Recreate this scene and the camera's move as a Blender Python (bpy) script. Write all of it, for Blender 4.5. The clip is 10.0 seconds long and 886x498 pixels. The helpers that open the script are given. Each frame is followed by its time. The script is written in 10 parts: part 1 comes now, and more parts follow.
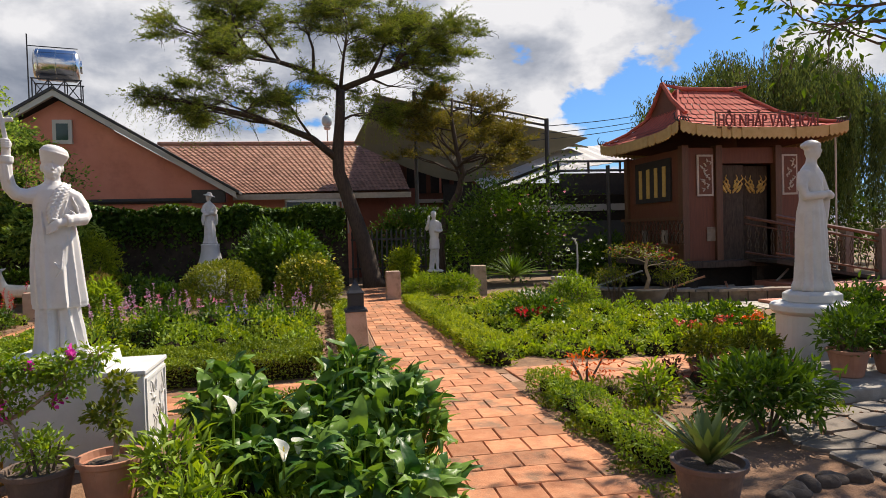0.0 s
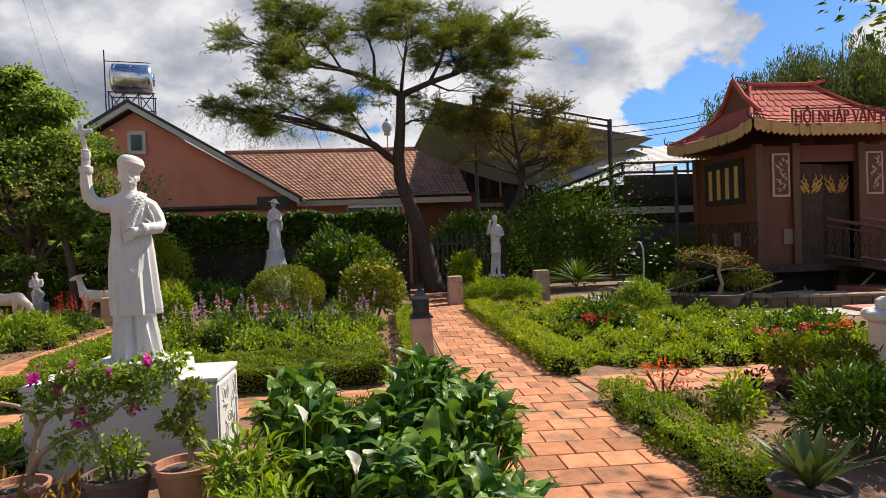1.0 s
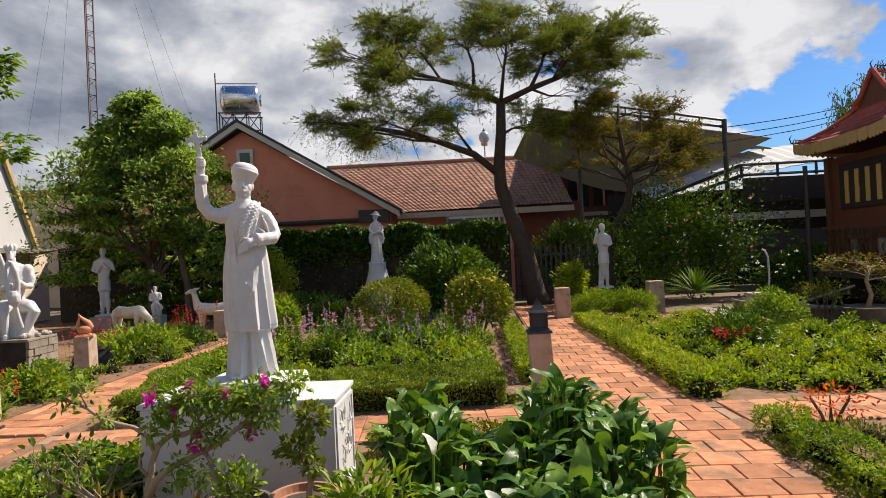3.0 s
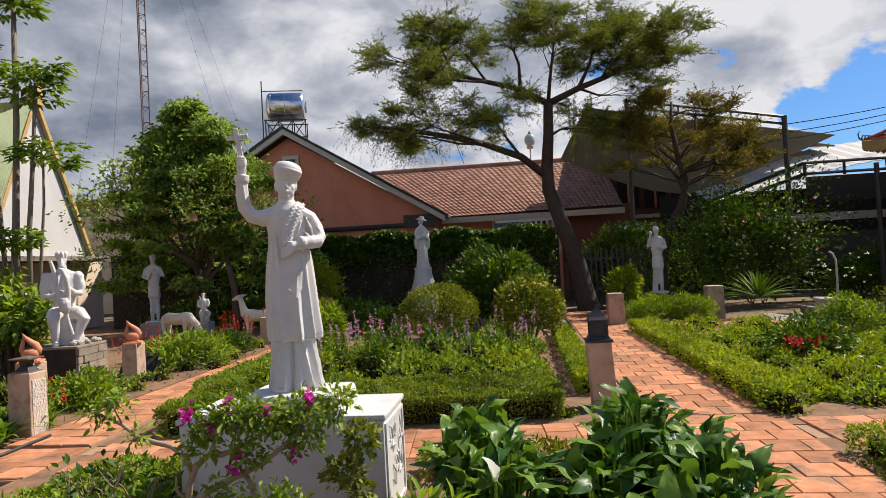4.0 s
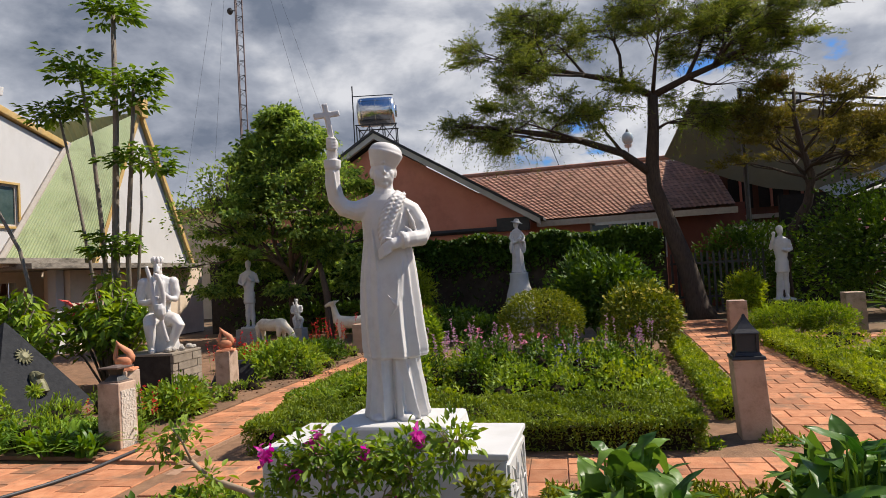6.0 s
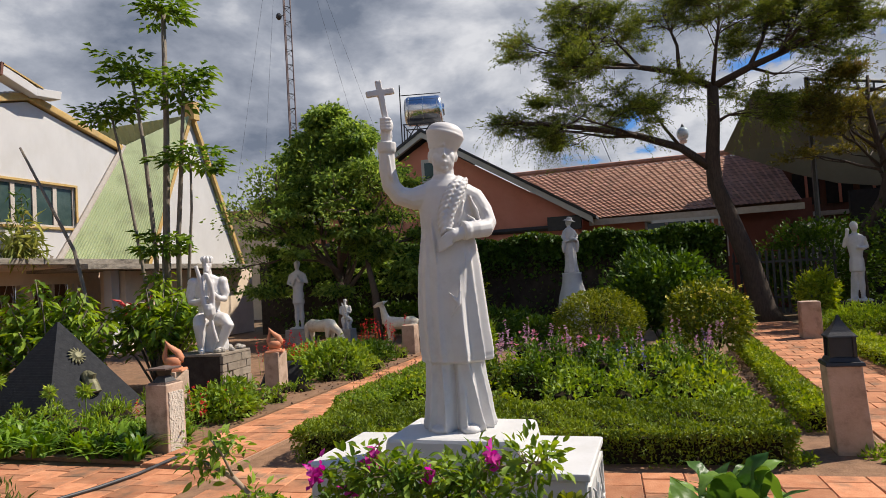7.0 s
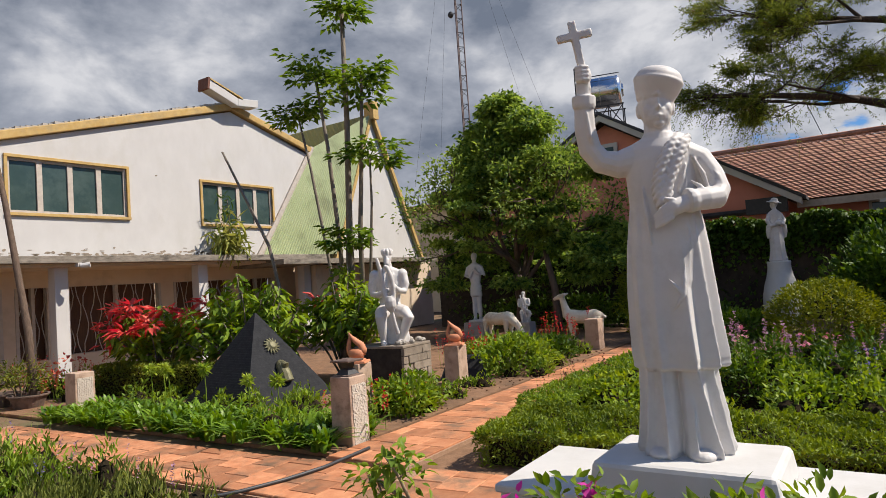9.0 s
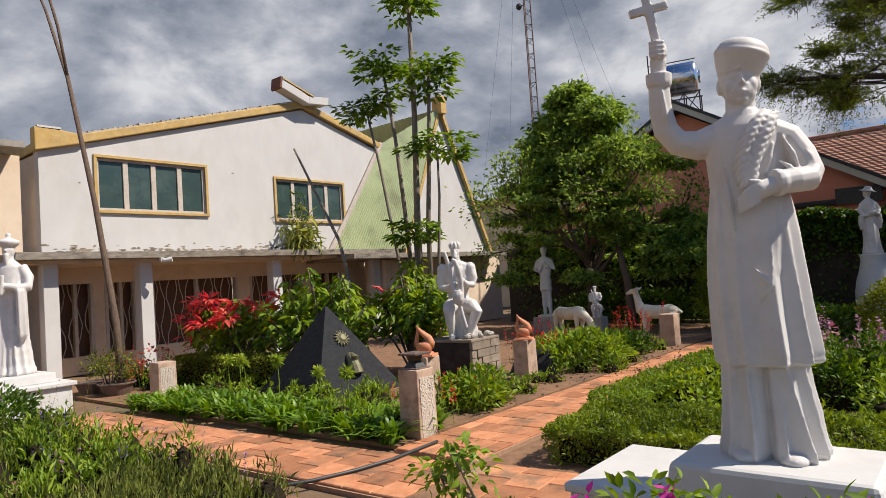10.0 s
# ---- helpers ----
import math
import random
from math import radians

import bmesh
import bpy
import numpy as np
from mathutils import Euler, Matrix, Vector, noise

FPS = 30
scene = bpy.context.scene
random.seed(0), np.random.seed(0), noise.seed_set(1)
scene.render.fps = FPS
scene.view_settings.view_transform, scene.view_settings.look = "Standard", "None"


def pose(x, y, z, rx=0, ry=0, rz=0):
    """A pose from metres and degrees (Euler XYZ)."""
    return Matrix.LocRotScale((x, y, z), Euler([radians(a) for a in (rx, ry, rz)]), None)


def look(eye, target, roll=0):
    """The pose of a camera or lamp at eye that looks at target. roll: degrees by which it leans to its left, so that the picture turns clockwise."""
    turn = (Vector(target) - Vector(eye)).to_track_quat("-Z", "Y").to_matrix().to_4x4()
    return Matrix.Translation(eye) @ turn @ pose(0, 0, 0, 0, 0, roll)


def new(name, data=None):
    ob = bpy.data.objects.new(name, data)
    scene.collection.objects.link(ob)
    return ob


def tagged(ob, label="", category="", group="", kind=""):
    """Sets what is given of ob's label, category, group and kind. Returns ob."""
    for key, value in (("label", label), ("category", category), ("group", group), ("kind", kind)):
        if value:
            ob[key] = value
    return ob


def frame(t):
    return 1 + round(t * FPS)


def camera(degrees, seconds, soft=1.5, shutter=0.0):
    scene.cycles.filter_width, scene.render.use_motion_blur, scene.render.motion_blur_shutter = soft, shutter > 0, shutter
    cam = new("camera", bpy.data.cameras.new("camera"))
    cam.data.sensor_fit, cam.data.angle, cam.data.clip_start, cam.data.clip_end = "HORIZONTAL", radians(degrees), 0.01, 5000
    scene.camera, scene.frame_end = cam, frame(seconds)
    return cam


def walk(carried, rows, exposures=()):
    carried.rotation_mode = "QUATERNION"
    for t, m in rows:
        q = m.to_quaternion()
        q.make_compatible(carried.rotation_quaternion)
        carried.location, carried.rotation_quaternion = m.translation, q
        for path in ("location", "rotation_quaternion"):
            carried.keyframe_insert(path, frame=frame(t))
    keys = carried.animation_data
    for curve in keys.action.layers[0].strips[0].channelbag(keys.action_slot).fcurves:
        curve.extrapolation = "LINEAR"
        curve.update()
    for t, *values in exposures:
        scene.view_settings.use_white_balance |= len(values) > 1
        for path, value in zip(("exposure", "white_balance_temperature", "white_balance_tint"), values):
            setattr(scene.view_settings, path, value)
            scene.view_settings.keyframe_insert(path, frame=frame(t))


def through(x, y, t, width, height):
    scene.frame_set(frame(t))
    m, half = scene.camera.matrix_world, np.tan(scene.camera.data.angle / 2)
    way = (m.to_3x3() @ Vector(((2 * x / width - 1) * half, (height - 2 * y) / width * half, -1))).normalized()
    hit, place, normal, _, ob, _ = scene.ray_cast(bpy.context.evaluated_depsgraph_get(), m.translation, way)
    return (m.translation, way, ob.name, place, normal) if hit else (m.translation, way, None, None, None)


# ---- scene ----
cam = camera(68.2, 10.0, soft=0.45)
PATH = [
    (0, (0.81, -0.081, 1.67), (1.17, 1.885, 1.617), -1.6),
    (0.5, (0.781, -0.034, 1.673), (1.051, 1.947, 1.631), -1.8),
    (1, (0.74, 0.071, 1.686), (0.925, 2.062, 1.651), -2.0),
    (1.5, (0.703, 0.184, 1.675), (0.81, 2.181, 1.651), -2.1),
    (2, (0.653, 0.278, 1.662), (0.691, 2.277, 1.652), -2.4),
    (2.5, (0.564, 0.421, 1.668), (0.534, 2.421, 1.669), -2.6),
    (4, (0.399, 0.949, 1.658), (0.168, 2.935, 1.695), -3.1),
    (4.5, (0.291, 1.153, 1.64), (-0.002, 3.131, 1.685), -3.3),
    (5, (0.212, 1.32, 1.637), (-0.149, 3.286, 1.693), -3.3),
    (5.5, (0.152, 1.53, 1.645), (-0.273, 3.484, 1.709), -3.3),
    (7, (-0.136, 2.076, 1.61), (-0.763, 3.974, 1.693), -3.4),
    (7.5, (-0.2, 2.237, 1.602), (-0.908, 4.106, 1.691), -3.5),
    (8, (-0.271, 2.359, 1.598), (-1.137, 4.159, 1.69), -3.7),
    (8.5, (-0.389, 2.448, 1.584), (-1.388, 4.178, 1.68), -3.8),
    (9, (-0.454, 2.552, 1.588), (-1.556, 4.218, 1.683), -3.9),
    (9.5, (-0.485, 2.613, 1.581), (-1.686, 4.209, 1.674), -3.9),
    (10, (-0.493, 2.634, 1.566), (-1.765, 4.174, 1.66), -3.9),
]
walk(cam, [(t, look(eye, target, roll)) for t, eye, target, roll in PATH], ((0.0, 0.66, 6620, 12), (2.5, 0.61, 6620, 12), (5.0, 0.45, 6370, 12), (10.0, 0.36, 6440, 12)))

# ---- sky and sun ----
SUN = Vector((0.56, 0.35, 0.76)).normalized()
sun_data = bpy.data.lights.new("sun", "SUN")
sun_data.energy, sun_data.angle, sun_data.color = 5.0, radians(0.6), (1.0, 0.91, 0.77)
sun = new("sun", sun_data)
sun.matrix_world = look(SUN * 50, (0, 0, 0))


def build_world():
    world = bpy.data.worlds.new("sky")
    scene.world = world
    world.use_nodes = True
    nt = world.node_tree
    nt.nodes.clear()
    N, L = nt.nodes.new, nt.links.new
    out, back = N("ShaderNodeOutputWorld"), N("ShaderNodeBackground")
    sky = N("ShaderNodeTexSky")
    sky.sky_type, sky.sun_disc = "NISHITA", False
    sky.sun_elevation = math.asin(SUN.z)
    sky.sun_rotation = math.atan2(SUN.x, SUN.y)
    sky.dust_density, sky.ozone_density = 0.6, 2.0
    tc, sep = N("ShaderNodeTexCoord"), N("ShaderNodeSeparateXYZ")
    L(tc.outputs["Generated"], sep.inputs[0])

    def m(op, a, b=None, c=None, clamp=False):
        n = N("ShaderNodeMath")
        n.operation, n.use_clamp = op, clamp
        for i, v in enumerate((a, b, c)):
            if v is not None:
                if isinstance(v, (int, float)):
                    n.inputs[i].default_value = v
                else:
                    L(v, n.inputs[i])
        return n.outputs[0]
    comb = N("ShaderNodeCombineXYZ")
    L(sep.outputs[0], comb.inputs[0])
    L(sep.outputs[1], comb.inputs[1])
    L(m("MULTIPLY", sep.outputs[2], 1.7), comb.inputs[2])

    def noise_tex(scale, detail, rough, off, dist=0.0):
        mp, n = N("ShaderNodeMapping"), N("ShaderNodeTexNoise")
        mp.inputs["Location"].default_value = off
        L(comb.outputs[0], mp.inputs[0])
        L(mp.outputs[0], n.inputs["Vector"])
        n.inputs["Scale"].default_value, n.inputs["Detail"].default_value = scale, detail
        n.inputs["Roughness"].default_value, n.inputs["Distortion"].default_value = rough, dist
        return n.outputs[0]
    cover = noise_tex(4.0, 9, 0.52, (3.1, 1.7, 0.4), 0.10)
    shade = noise_tex(3.6, 9, 0.56, (7.3, 2.2, 5.0), 0.2)
    fine = noise_tex(6.6, 8, 0.54, (1.3, 8.2, 2.0), 0.25)
    # the cloud breaks up toward the east and overhead
    east = m("MULTIPLY", m("SUBTRACT", sep.outputs[0], 0.16), 0.205)
    high = m("MULTIPLY", m("MAXIMUM", m("SUBTRACT", sep.outputs[2], 0.48), 0.0), 1.3)
    cov = m("SUBTRACT", m("SUBTRACT", m("ADD", m("MULTIPLY", cover, 0.66), m("MULTIPLY", fine, 0.36)), m("MAXIMUM", east, -0.2)), high)
    mask = N("ShaderNodeMapRange")
    mask.interpolation_type = "SMOOTHSTEP"
    L(cov, mask.inputs[0])
    mask.inputs[1].default_value, mask.inputs[2].default_value = 0.396, 0.426
    # the cloud is thinner and brighter toward the north
    way = N("ShaderNodeVectorMath")
    way.operation = "DOT_PRODUCT"
    L(tc.outputs["Generated"], way.inputs[0])
    way.inputs[1].default_value = Vector((-0.12, 0.95, 0.26)).normalized()
    north = m("MULTIPLY", m("SUBTRACT", way.outputs["Value"], 0.84), 6.2, clamp=True)
    ramp = N("ShaderNodeValToRGB")
    L(m("ADD", m("ADD", m("MULTIPLY", shade, 0.62), m("MULTIPLY", fine, 0.44)), m("ADD", m("MULTIPLY", m("SUBTRACT", sep.outputs[0], -0.25), 0.055), m("MULTIPLY", north, 0.055))), ramp.inputs[0])
    cr = ramp.color_ramp
    cr.elements[0].position, cr.elements[0].color = 0.42, (0.215, 0.255, 0.33, 1)
    cr.elements[1].position, cr.elements[1].color = 0.625, (0.90, 0.91, 0.93, 1)
    e = cr.elements.new(0.53)
    e.color = (0.49, 0.525, 0.595, 1)
    mul = N("ShaderNodeMix")
    mul.data_type, mul.blend_type = "RGBA", "MULTIPLY"
    mul.inputs[0].default_value = 1
    L(sky.outputs[0], mul.inputs[6])
    mul.inputs[7].default_value = (0.055, 0.092, 0.135, 1)
    mix = N("ShaderNodeMix")
    mix.data_type = "RGBA"
    L(mask.outputs[0], mix.inputs[0])
    L(mul.outputs[2], mix.inputs[6])
    L(ramp.outputs[0], mix.inputs[7])
    L(mix.outputs[2], back.inputs[0])
    back.inputs[1].default_value = 0.61
    L(back.outputs[0], out.inputs[0])


build_world()
scene.view_settings.exposure = 0.0


# ---- materials ----
def mat(name, c1, c2=None, rough=0.6, scale=8.0, bump=0.0, bump_scale=60.0, metal=0.0, stain=None, stain_amount=0.0,
        stain_scale=1.3, random_amount=0.0, object_random=0.0, spec=0.5, coat=0.0, stretch=(1, 1, 1)):
    """Two-tone procedural surface: grain at one scale, stains at a larger one, bump, and a random shift per piece."""
    c2 = c2 or tuple(v * 0.8 for v in c1)
    mt = bpy.data.materials.new(name)
    mt.use_nodes = True
    nt = mt.node_tree
    N, L = nt.nodes.new, nt.links.new
    p = nt.nodes["Principled BSDF"]
    tc, mp = N("ShaderNodeTexCoord"), N("ShaderNodeMapping")
    geo = N("ShaderNodeNewGeometry")
    L(geo.outputs["Position"], mp.inputs[0])
    mp.inputs["Scale"].default_value = stretch
    n1 = N("ShaderNodeTexNoise")
    n1.inputs["Scale"].default_value, n1.inputs["Detail"].default_value, n1.inputs["Roughness"].default_value = scale, 6, 0.62
    L(mp.outputs[0], n1.inputs["Vector"])
    r1 = N("ShaderNodeValToRGB")
    r1.color_ramp.elements[0].position, r1.color_ramp.elements[1].position = 0.32, 0.68
    r1.color_ramp.elements[0].color, r1.color_ramp.elements[1].color = (*c1, 1), (*c2, 1)
    L(n1.outputs[0], r1.inputs[0])
    col = r1.outputs[0]
    if stain:
        n2 = N("ShaderNodeTexNoise")
        n2.inputs["Scale"].default_value, n2.inputs["Detail"].default_value, n2.inputs["Roughness"].default_value = stain_scale, 8, 0.68
        L(mp.outputs[0], n2.inputs["Vector"])
        r2 = N("ShaderNodeMapRange")
        r2.interpolation_type = "SMOOTHSTEP"
        r2.inputs[1].default_value, r2.inputs[2].default_value, r2.inputs[4].default_value = 0.47, 0.70, stain_amount
        L(n2.outputs[0], r2.inputs[0])
        mx = N("ShaderNodeMix")
        mx.data_type = "RGBA"
        L(r2.outputs[0], mx.inputs[0])
        L(col, mx.inputs[6])
        mx.inputs[7].default_value = (*stain, 1)
        col = mx.outputs[2]
    if random_amount or object_random:
        hs = N("ShaderNodeHueSaturation")
        mr = N("ShaderNodeMapRange")
        amount = random_amount or object_random
        mr.inputs[3].default_value, mr.inputs[4].default_value = 1 - amount, 1 + amount
        if random_amount:
            L(geo.outputs["Random Per Island"], mr.inputs[0])
        else:
            info = N("ShaderNodeObjectInfo")
            L(info.outputs["Random"], mr.inputs[0])
        L(mr.outputs[0], hs.inputs["Value"])
        L(col, hs.inputs["Color"])
        col = hs.outputs[0]
    L(col, p.inputs["Base Color"])
    p.inputs["Roughness"].default_value, p.inputs["Metallic"].default_value = rough, metal
    p.inputs["Specular IOR Level"].default_value = spec
    p.inputs["Coat Weight"].default_value = coat
    if bump:
        n3 = N("ShaderNodeTexNoise")
        n3.inputs["Scale"].default_value, n3.inputs["Detail"].default_value = bump_scale, 5
        L(mp.outputs[0], n3.inputs["Vector"])
        b = N("ShaderNodeBump")
        b.inputs["Strength"].default_value, b.inputs["Distance"].default_value = bump, 0.01
        L(n3.outputs[0], b.inputs["Height"])
        L(b.outputs[0], p.inputs["Normal"])
    return mt


def leaf_mat(name, dark, light, through=0.35, rough=0.55, third=None, gain=(1.42, 1.30, 0.80)):
    """Leaves: a colour of its own for every leaf, and light that passes through from behind."""
    mt = bpy.data.materials.new(name)
    mt.use_nodes = True
    nt = mt.node_tree
    N, L = nt.nodes.new, nt.links.new
    p, out = nt.nodes["Principled BSDF"], nt.nodes["Material Output"]
    dark, light = tuple(v * g for v, g in zip(dark, gain)), tuple(v * g for v, g in zip(light, gain))
    geo, ramp = N("ShaderNodeNewGeometry"), N("ShaderNodeValToRGB")
    noise_n = N("ShaderNodeTexNoise")
    noise_n.inputs["Scale"].default_value, noise_n.inputs["Detail"].default_value = 1.7, 3
    L(geo.outputs["Position"], noise_n.inputs["Vector"])
    add = N("ShaderNodeMath")
    add.operation = "MULTIPLY_ADD"
    L(noise_n.outputs[0], add.inputs[0])
    add.inputs[1].default_value = 1.3
    half = N("ShaderNodeMath")
    half.operation = "MULTIPLY_ADD"
    L(geo.outputs["Random Per Island"], half.inputs[0])
    half.inputs[1].default_value, half.inputs[2].default_value = 0.62, -0.46
    L(half.outputs[0], add.inputs[2])
    L(add.outputs[0], ramp.inputs[0])
    ramp.color_ramp.elements[0].color, ramp.color_ramp.elements[1].color = (*dark, 1), (*light, 1)
    ramp.color_ramp.elements[0].position, ramp.color_ramp.elements[1].position = 0.1, 0.85
    if third:
        e = ramp.color_ramp.elements.new(0.95)
        e.color = (*third, 1)
    L(ramp.outputs[0], p.inputs["Base Color"])
    p.inputs["Roughness"].default_value = rough
    p.inputs["Specular IOR Level"].default_value = 0.28
    tr, mix = N("ShaderNodeBsdfTranslucent"), N("ShaderNodeMixShader")
    hs = N("ShaderNodeHueSaturation")
    hs.inputs["Hue"].default_value, hs.inputs["Saturation"].default_value, hs.inputs["Value"].default_value = 0.485, 1.1, 1.35
    L(ramp.outputs[0], hs.inputs["Color"])
    L(hs.outputs[0], tr.inputs[0])
    mix.inputs[0].default_value = through
    L(p.outputs[0], mix.inputs[1])
    L(tr.outputs[0], mix.inputs[2])
    L(mix.outputs[0], out.inputs[0])
    return mt


TERRACOTTA = mat("terracotta_tile", (0.40, 0.155, 0.072), (0.53, 0.245, 0.125), 0.85, 9, 0.4, 70, stain=(0.19, 0.12, 0.075), stain_amount=1.0, stain_scale=2.4, object_random=0.28, spec=0.25)
MORTAR = mat("mortar", (0.29, 0.17, 0.105), (0.40, 0.245, 0.155), 0.95, 30, 0.3, 120)
POTTING_SOIL = mat("dark_potting_soil", (0.045, 0.032, 0.022), (0.085, 0.06, 0.042), 0.97, 14, 0.9, 60)
SOIL = mat("soil", (0.16, 0.082, 0.042), (0.27, 0.15, 0.08), 0.97, 7, 0.9, 45, stain=(0.075, 0.05, 0.03), stain_amount=0.6)
GROUND = mat("ground_earth", (0.14, 0.082, 0.045), (0.20, 0.13, 0.07), 0.97, 3, 0.8, 30, stain=(0.07, 0.09, 0.03), stain_amount=0.7, stain_scale=0.8)
WHITE = mat("white_statue_paint", (0.56, 0.534, 0.512), (0.63, 0.604, 0.582), 0.6, 5, 0.04, 120, stain=(0.47, 0.44, 0.41), stain_amount=0.55, stain_scale=6)
WHITE_BLOCK = mat("white_pedestal_paint", (0.60, 0.59, 0.575), (0.55, 0.54, 0.52), 0.6, 4, 0.08, 40, stain=(0.46, 0.445, 0.41), stain_amount=0.45, stain_scale=3)
RENDER_WHITE = mat("white_render", (0.56, 0.545, 0.53), (0.505, 0.49, 0.475), 0.85, 2, 0.12, 60, stain=(0.47, 0.45, 0.41), stain_amount=0.55, stain_scale=1.1, stretch=(1, 1, 0.6))
CREAM = mat("cream_render", (0.60, 0.47, 0.34), (0.66, 0.54, 0.41), 0.85, 2, 0.1, 60, stain=(0.36, 0.28, 0.2), stain_amount=0.4)
OCHRE = mat("ochre_trim", (0.44, 0.27, 0.07), (0.52, 0.36, 0.14), 0.75, 7, 0.15, 50, stain=(0.33, 0.24, 0.12), stain_amount=0.7, stain_scale=3)
SALMON = mat("salmon_wall", (0.60, 0.22, 0.15), (0.66, 0.265, 0.19), 0.85, 1.5, 0.1, 60, stain=(0.40, 0.14, 0.09), stain_amount=0.4)
OCHRE_DULL = mat("dull_ochre_board", (0.46, 0.30, 0.11), (0.54, 0.37, 0.16), 0.8, 7, 0.1, 50)
ROOF_TILE = mat("clay_roof_tile", (0.36, 0.18, 0.12), (0.47, 0.26, 0.18), 0.75, 3, 0.2, 40, stain=(0.17, 0.10, 0.075), stain_amount=0.6, random_amount=0.16, spec=0.15)
RED_ROOF = mat("red_scale_tile", (0.42, 0.095, 0.07), (0.52, 0.15, 0.11), 0.9, 4, 0.2, 40, stain=(0.26, 0.08, 0.06), stain_amount=0.5, random_amount=0.14, spec=0.1)
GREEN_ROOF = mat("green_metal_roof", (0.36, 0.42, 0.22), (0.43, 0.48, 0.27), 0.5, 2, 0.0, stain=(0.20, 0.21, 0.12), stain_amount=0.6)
DARK_METAL = mat("dark_painted_steel", (0.018, 0.018, 0.02), (0.035, 0.032, 0.03), 0.5, 9, 0.1, 80)
ASPHALT_ROOF = mat("dark_slate_edge", (0.03, 0.03, 0.035), (0.05, 0.05, 0.055), 0.7, 9, 0.3, 60)
CANOPY = mat("olive_canvas", (0.165, 0.145, 0.09), (0.205, 0.18, 0.115), 0.8, 1.2, 0.1, 30)
TIMBER = mat("brown_timber", (0.085, 0.034, 0.015), (0.13, 0.055, 0.024), 0.55, 5, 0.2, 40, stretch=(4, 4, 0.6))
TIMBER_WALL = mat("brown_wall_timber", (0.108, 0.031, 0.014), (0.155, 0.049, 0.021), 0.6, 4, 0.2, 40, stretch=(5, 5, 0.5))
GOLD = mat("gold_paint", (0.50, 0.30, 0.06), (0.60, 0.40, 0.12), 0.5, 9)
BROWN_BLACK_STONE = mat("brown_black_stone", (0.028, 0.022, 0.018), (0.055, 0.043, 0.034), 0.9, 8, 0.6, 30, stain=(0.10, 0.08, 0.06), stain_amount=0.5, spec=0.2)
WORN_STONE = mat("worn_brown_stone", (0.22, 0.175, 0.13), (0.33, 0.27, 0.205), 0.95, 6, 0.6, 50, stain=(0.06, 0.05, 0.04), stain_amount=0.7, object_random=0.2)
STONE = mat("grey_stone", (0.30, 0.27, 0.23), (0.42, 0.38, 0.33), 0.9, 6, 0.5, 60, stain=(0.17, 0.15, 0.12), stain_amount=0.7, object_random=0.18)
AWNING = mat("streaked_dark_concrete", (0.17, 0.145, 0.115), (0.30, 0.265, 0.22), 0.95, 6, 0.5, 50, stain=(0.055, 0.047, 0.038), stain_amount=0.9, stain_scale=2.0, stretch=(1, 1, 3))
PAVE = mat("pale_paving_stone", (0.12, 0.095, 0.07), (0.19, 0.15, 0.115), 0.85, 4, 0.3, 60, stain=(0.26, 0.23, 0.19), stain_amount=0.6, object_random=0.12)
POST = mat("pink_render_post", (0.42, 0.29, 0.205), (0.50, 0.36, 0.27), 0.9, 6, 0.4, 60, stain=(0.20, 0.13, 0.085), stain_amount=0.75, stain_scale=4)
ROUGH_WHITE = mat("rough_pale_plaster", (0.46, 0.40, 0.325), (0.56, 0.49, 0.41), 0.95, 14, 1.0, 45)
BLACK_CAST = mat("black_cast_metal", (0.012, 0.012, 0.014), (0.02, 0.02, 0.022), 0.45, 9, 0.2, 80)
BLACK_STONE = mat("dark_slate_stone", (0.018, 0.019, 0.022), (0.032, 0.033, 0.036), 0.85, 14, 0.6, 25, spec=0.2)
CLAY_POT = mat("clay_pot", (0.33, 0.145, 0.085), (0.42, 0.21, 0.135), 0.8, 6, 0.2, 60, stain=(0.24, 0.15, 0.10), stain_amount=0.6, stain_scale=5)
DARK_POT = mat("weathered_dark_pot", (0.085, 0.06, 0.05), (0.15, 0.10, 0.08), 0.8, 6, 0.3, 60, stain=(0.25, 0.17, 0.12), stain_amount=0.6, stain_scale=4)
# near-black colour for solid cores: stands for shade inside the foliage
DEEP_SHADE = mat("plant_core_shade", (0.016, 0.013, 0.009), (0.04, 0.032, 0.02), 1.0, 22, 1.0, 60, spec=0.0)
BARK = mat("bark", (0.085, 0.055, 0.037), (0.15, 0.10, 0.07), 0.9, 9, 0.9, 30, stretch=(3, 3, 0.7))
BARK_DARK = mat("dark_furrowed_bark", (0.040, 0.028, 0.020), (0.085, 0.060, 0.044), 0.95, 9, 0.9, 30, stretch=(3, 3, 0.7))
BARK_GREY = mat("grey_bark", (0.13, 0.105, 0.08), (0.22, 0.185, 0.145), 0.85, 9, 0.5, 40, stretch=(3, 3, 0.7))
TWIG = mat("pale_twig", (0.26, 0.19, 0.125), (0.36, 0.27, 0.18), 0.8, 12, 0.3, 50)
STEEL = mat("polished_steel", (0.62, 0.62, 0.62), (0.70, 0.70, 0.70), 0.22, 3, 0.0, metal=1.0)
GLASS_DARK = mat("dark_window_glass", (0.02, 0.05, 0.05), (0.03, 0.07, 0.065), 0.08, 2, 0.0, spec=0.6)
GLASS_GREEN = mat("dusty_green_glass", (0.03, 0.056, 0.053), (0.045, 0.075, 0.07), 0.22, 2, 0.0, stain=(0.12, 0.16, 0.14), stain_amount=0.35, spec=0.6)
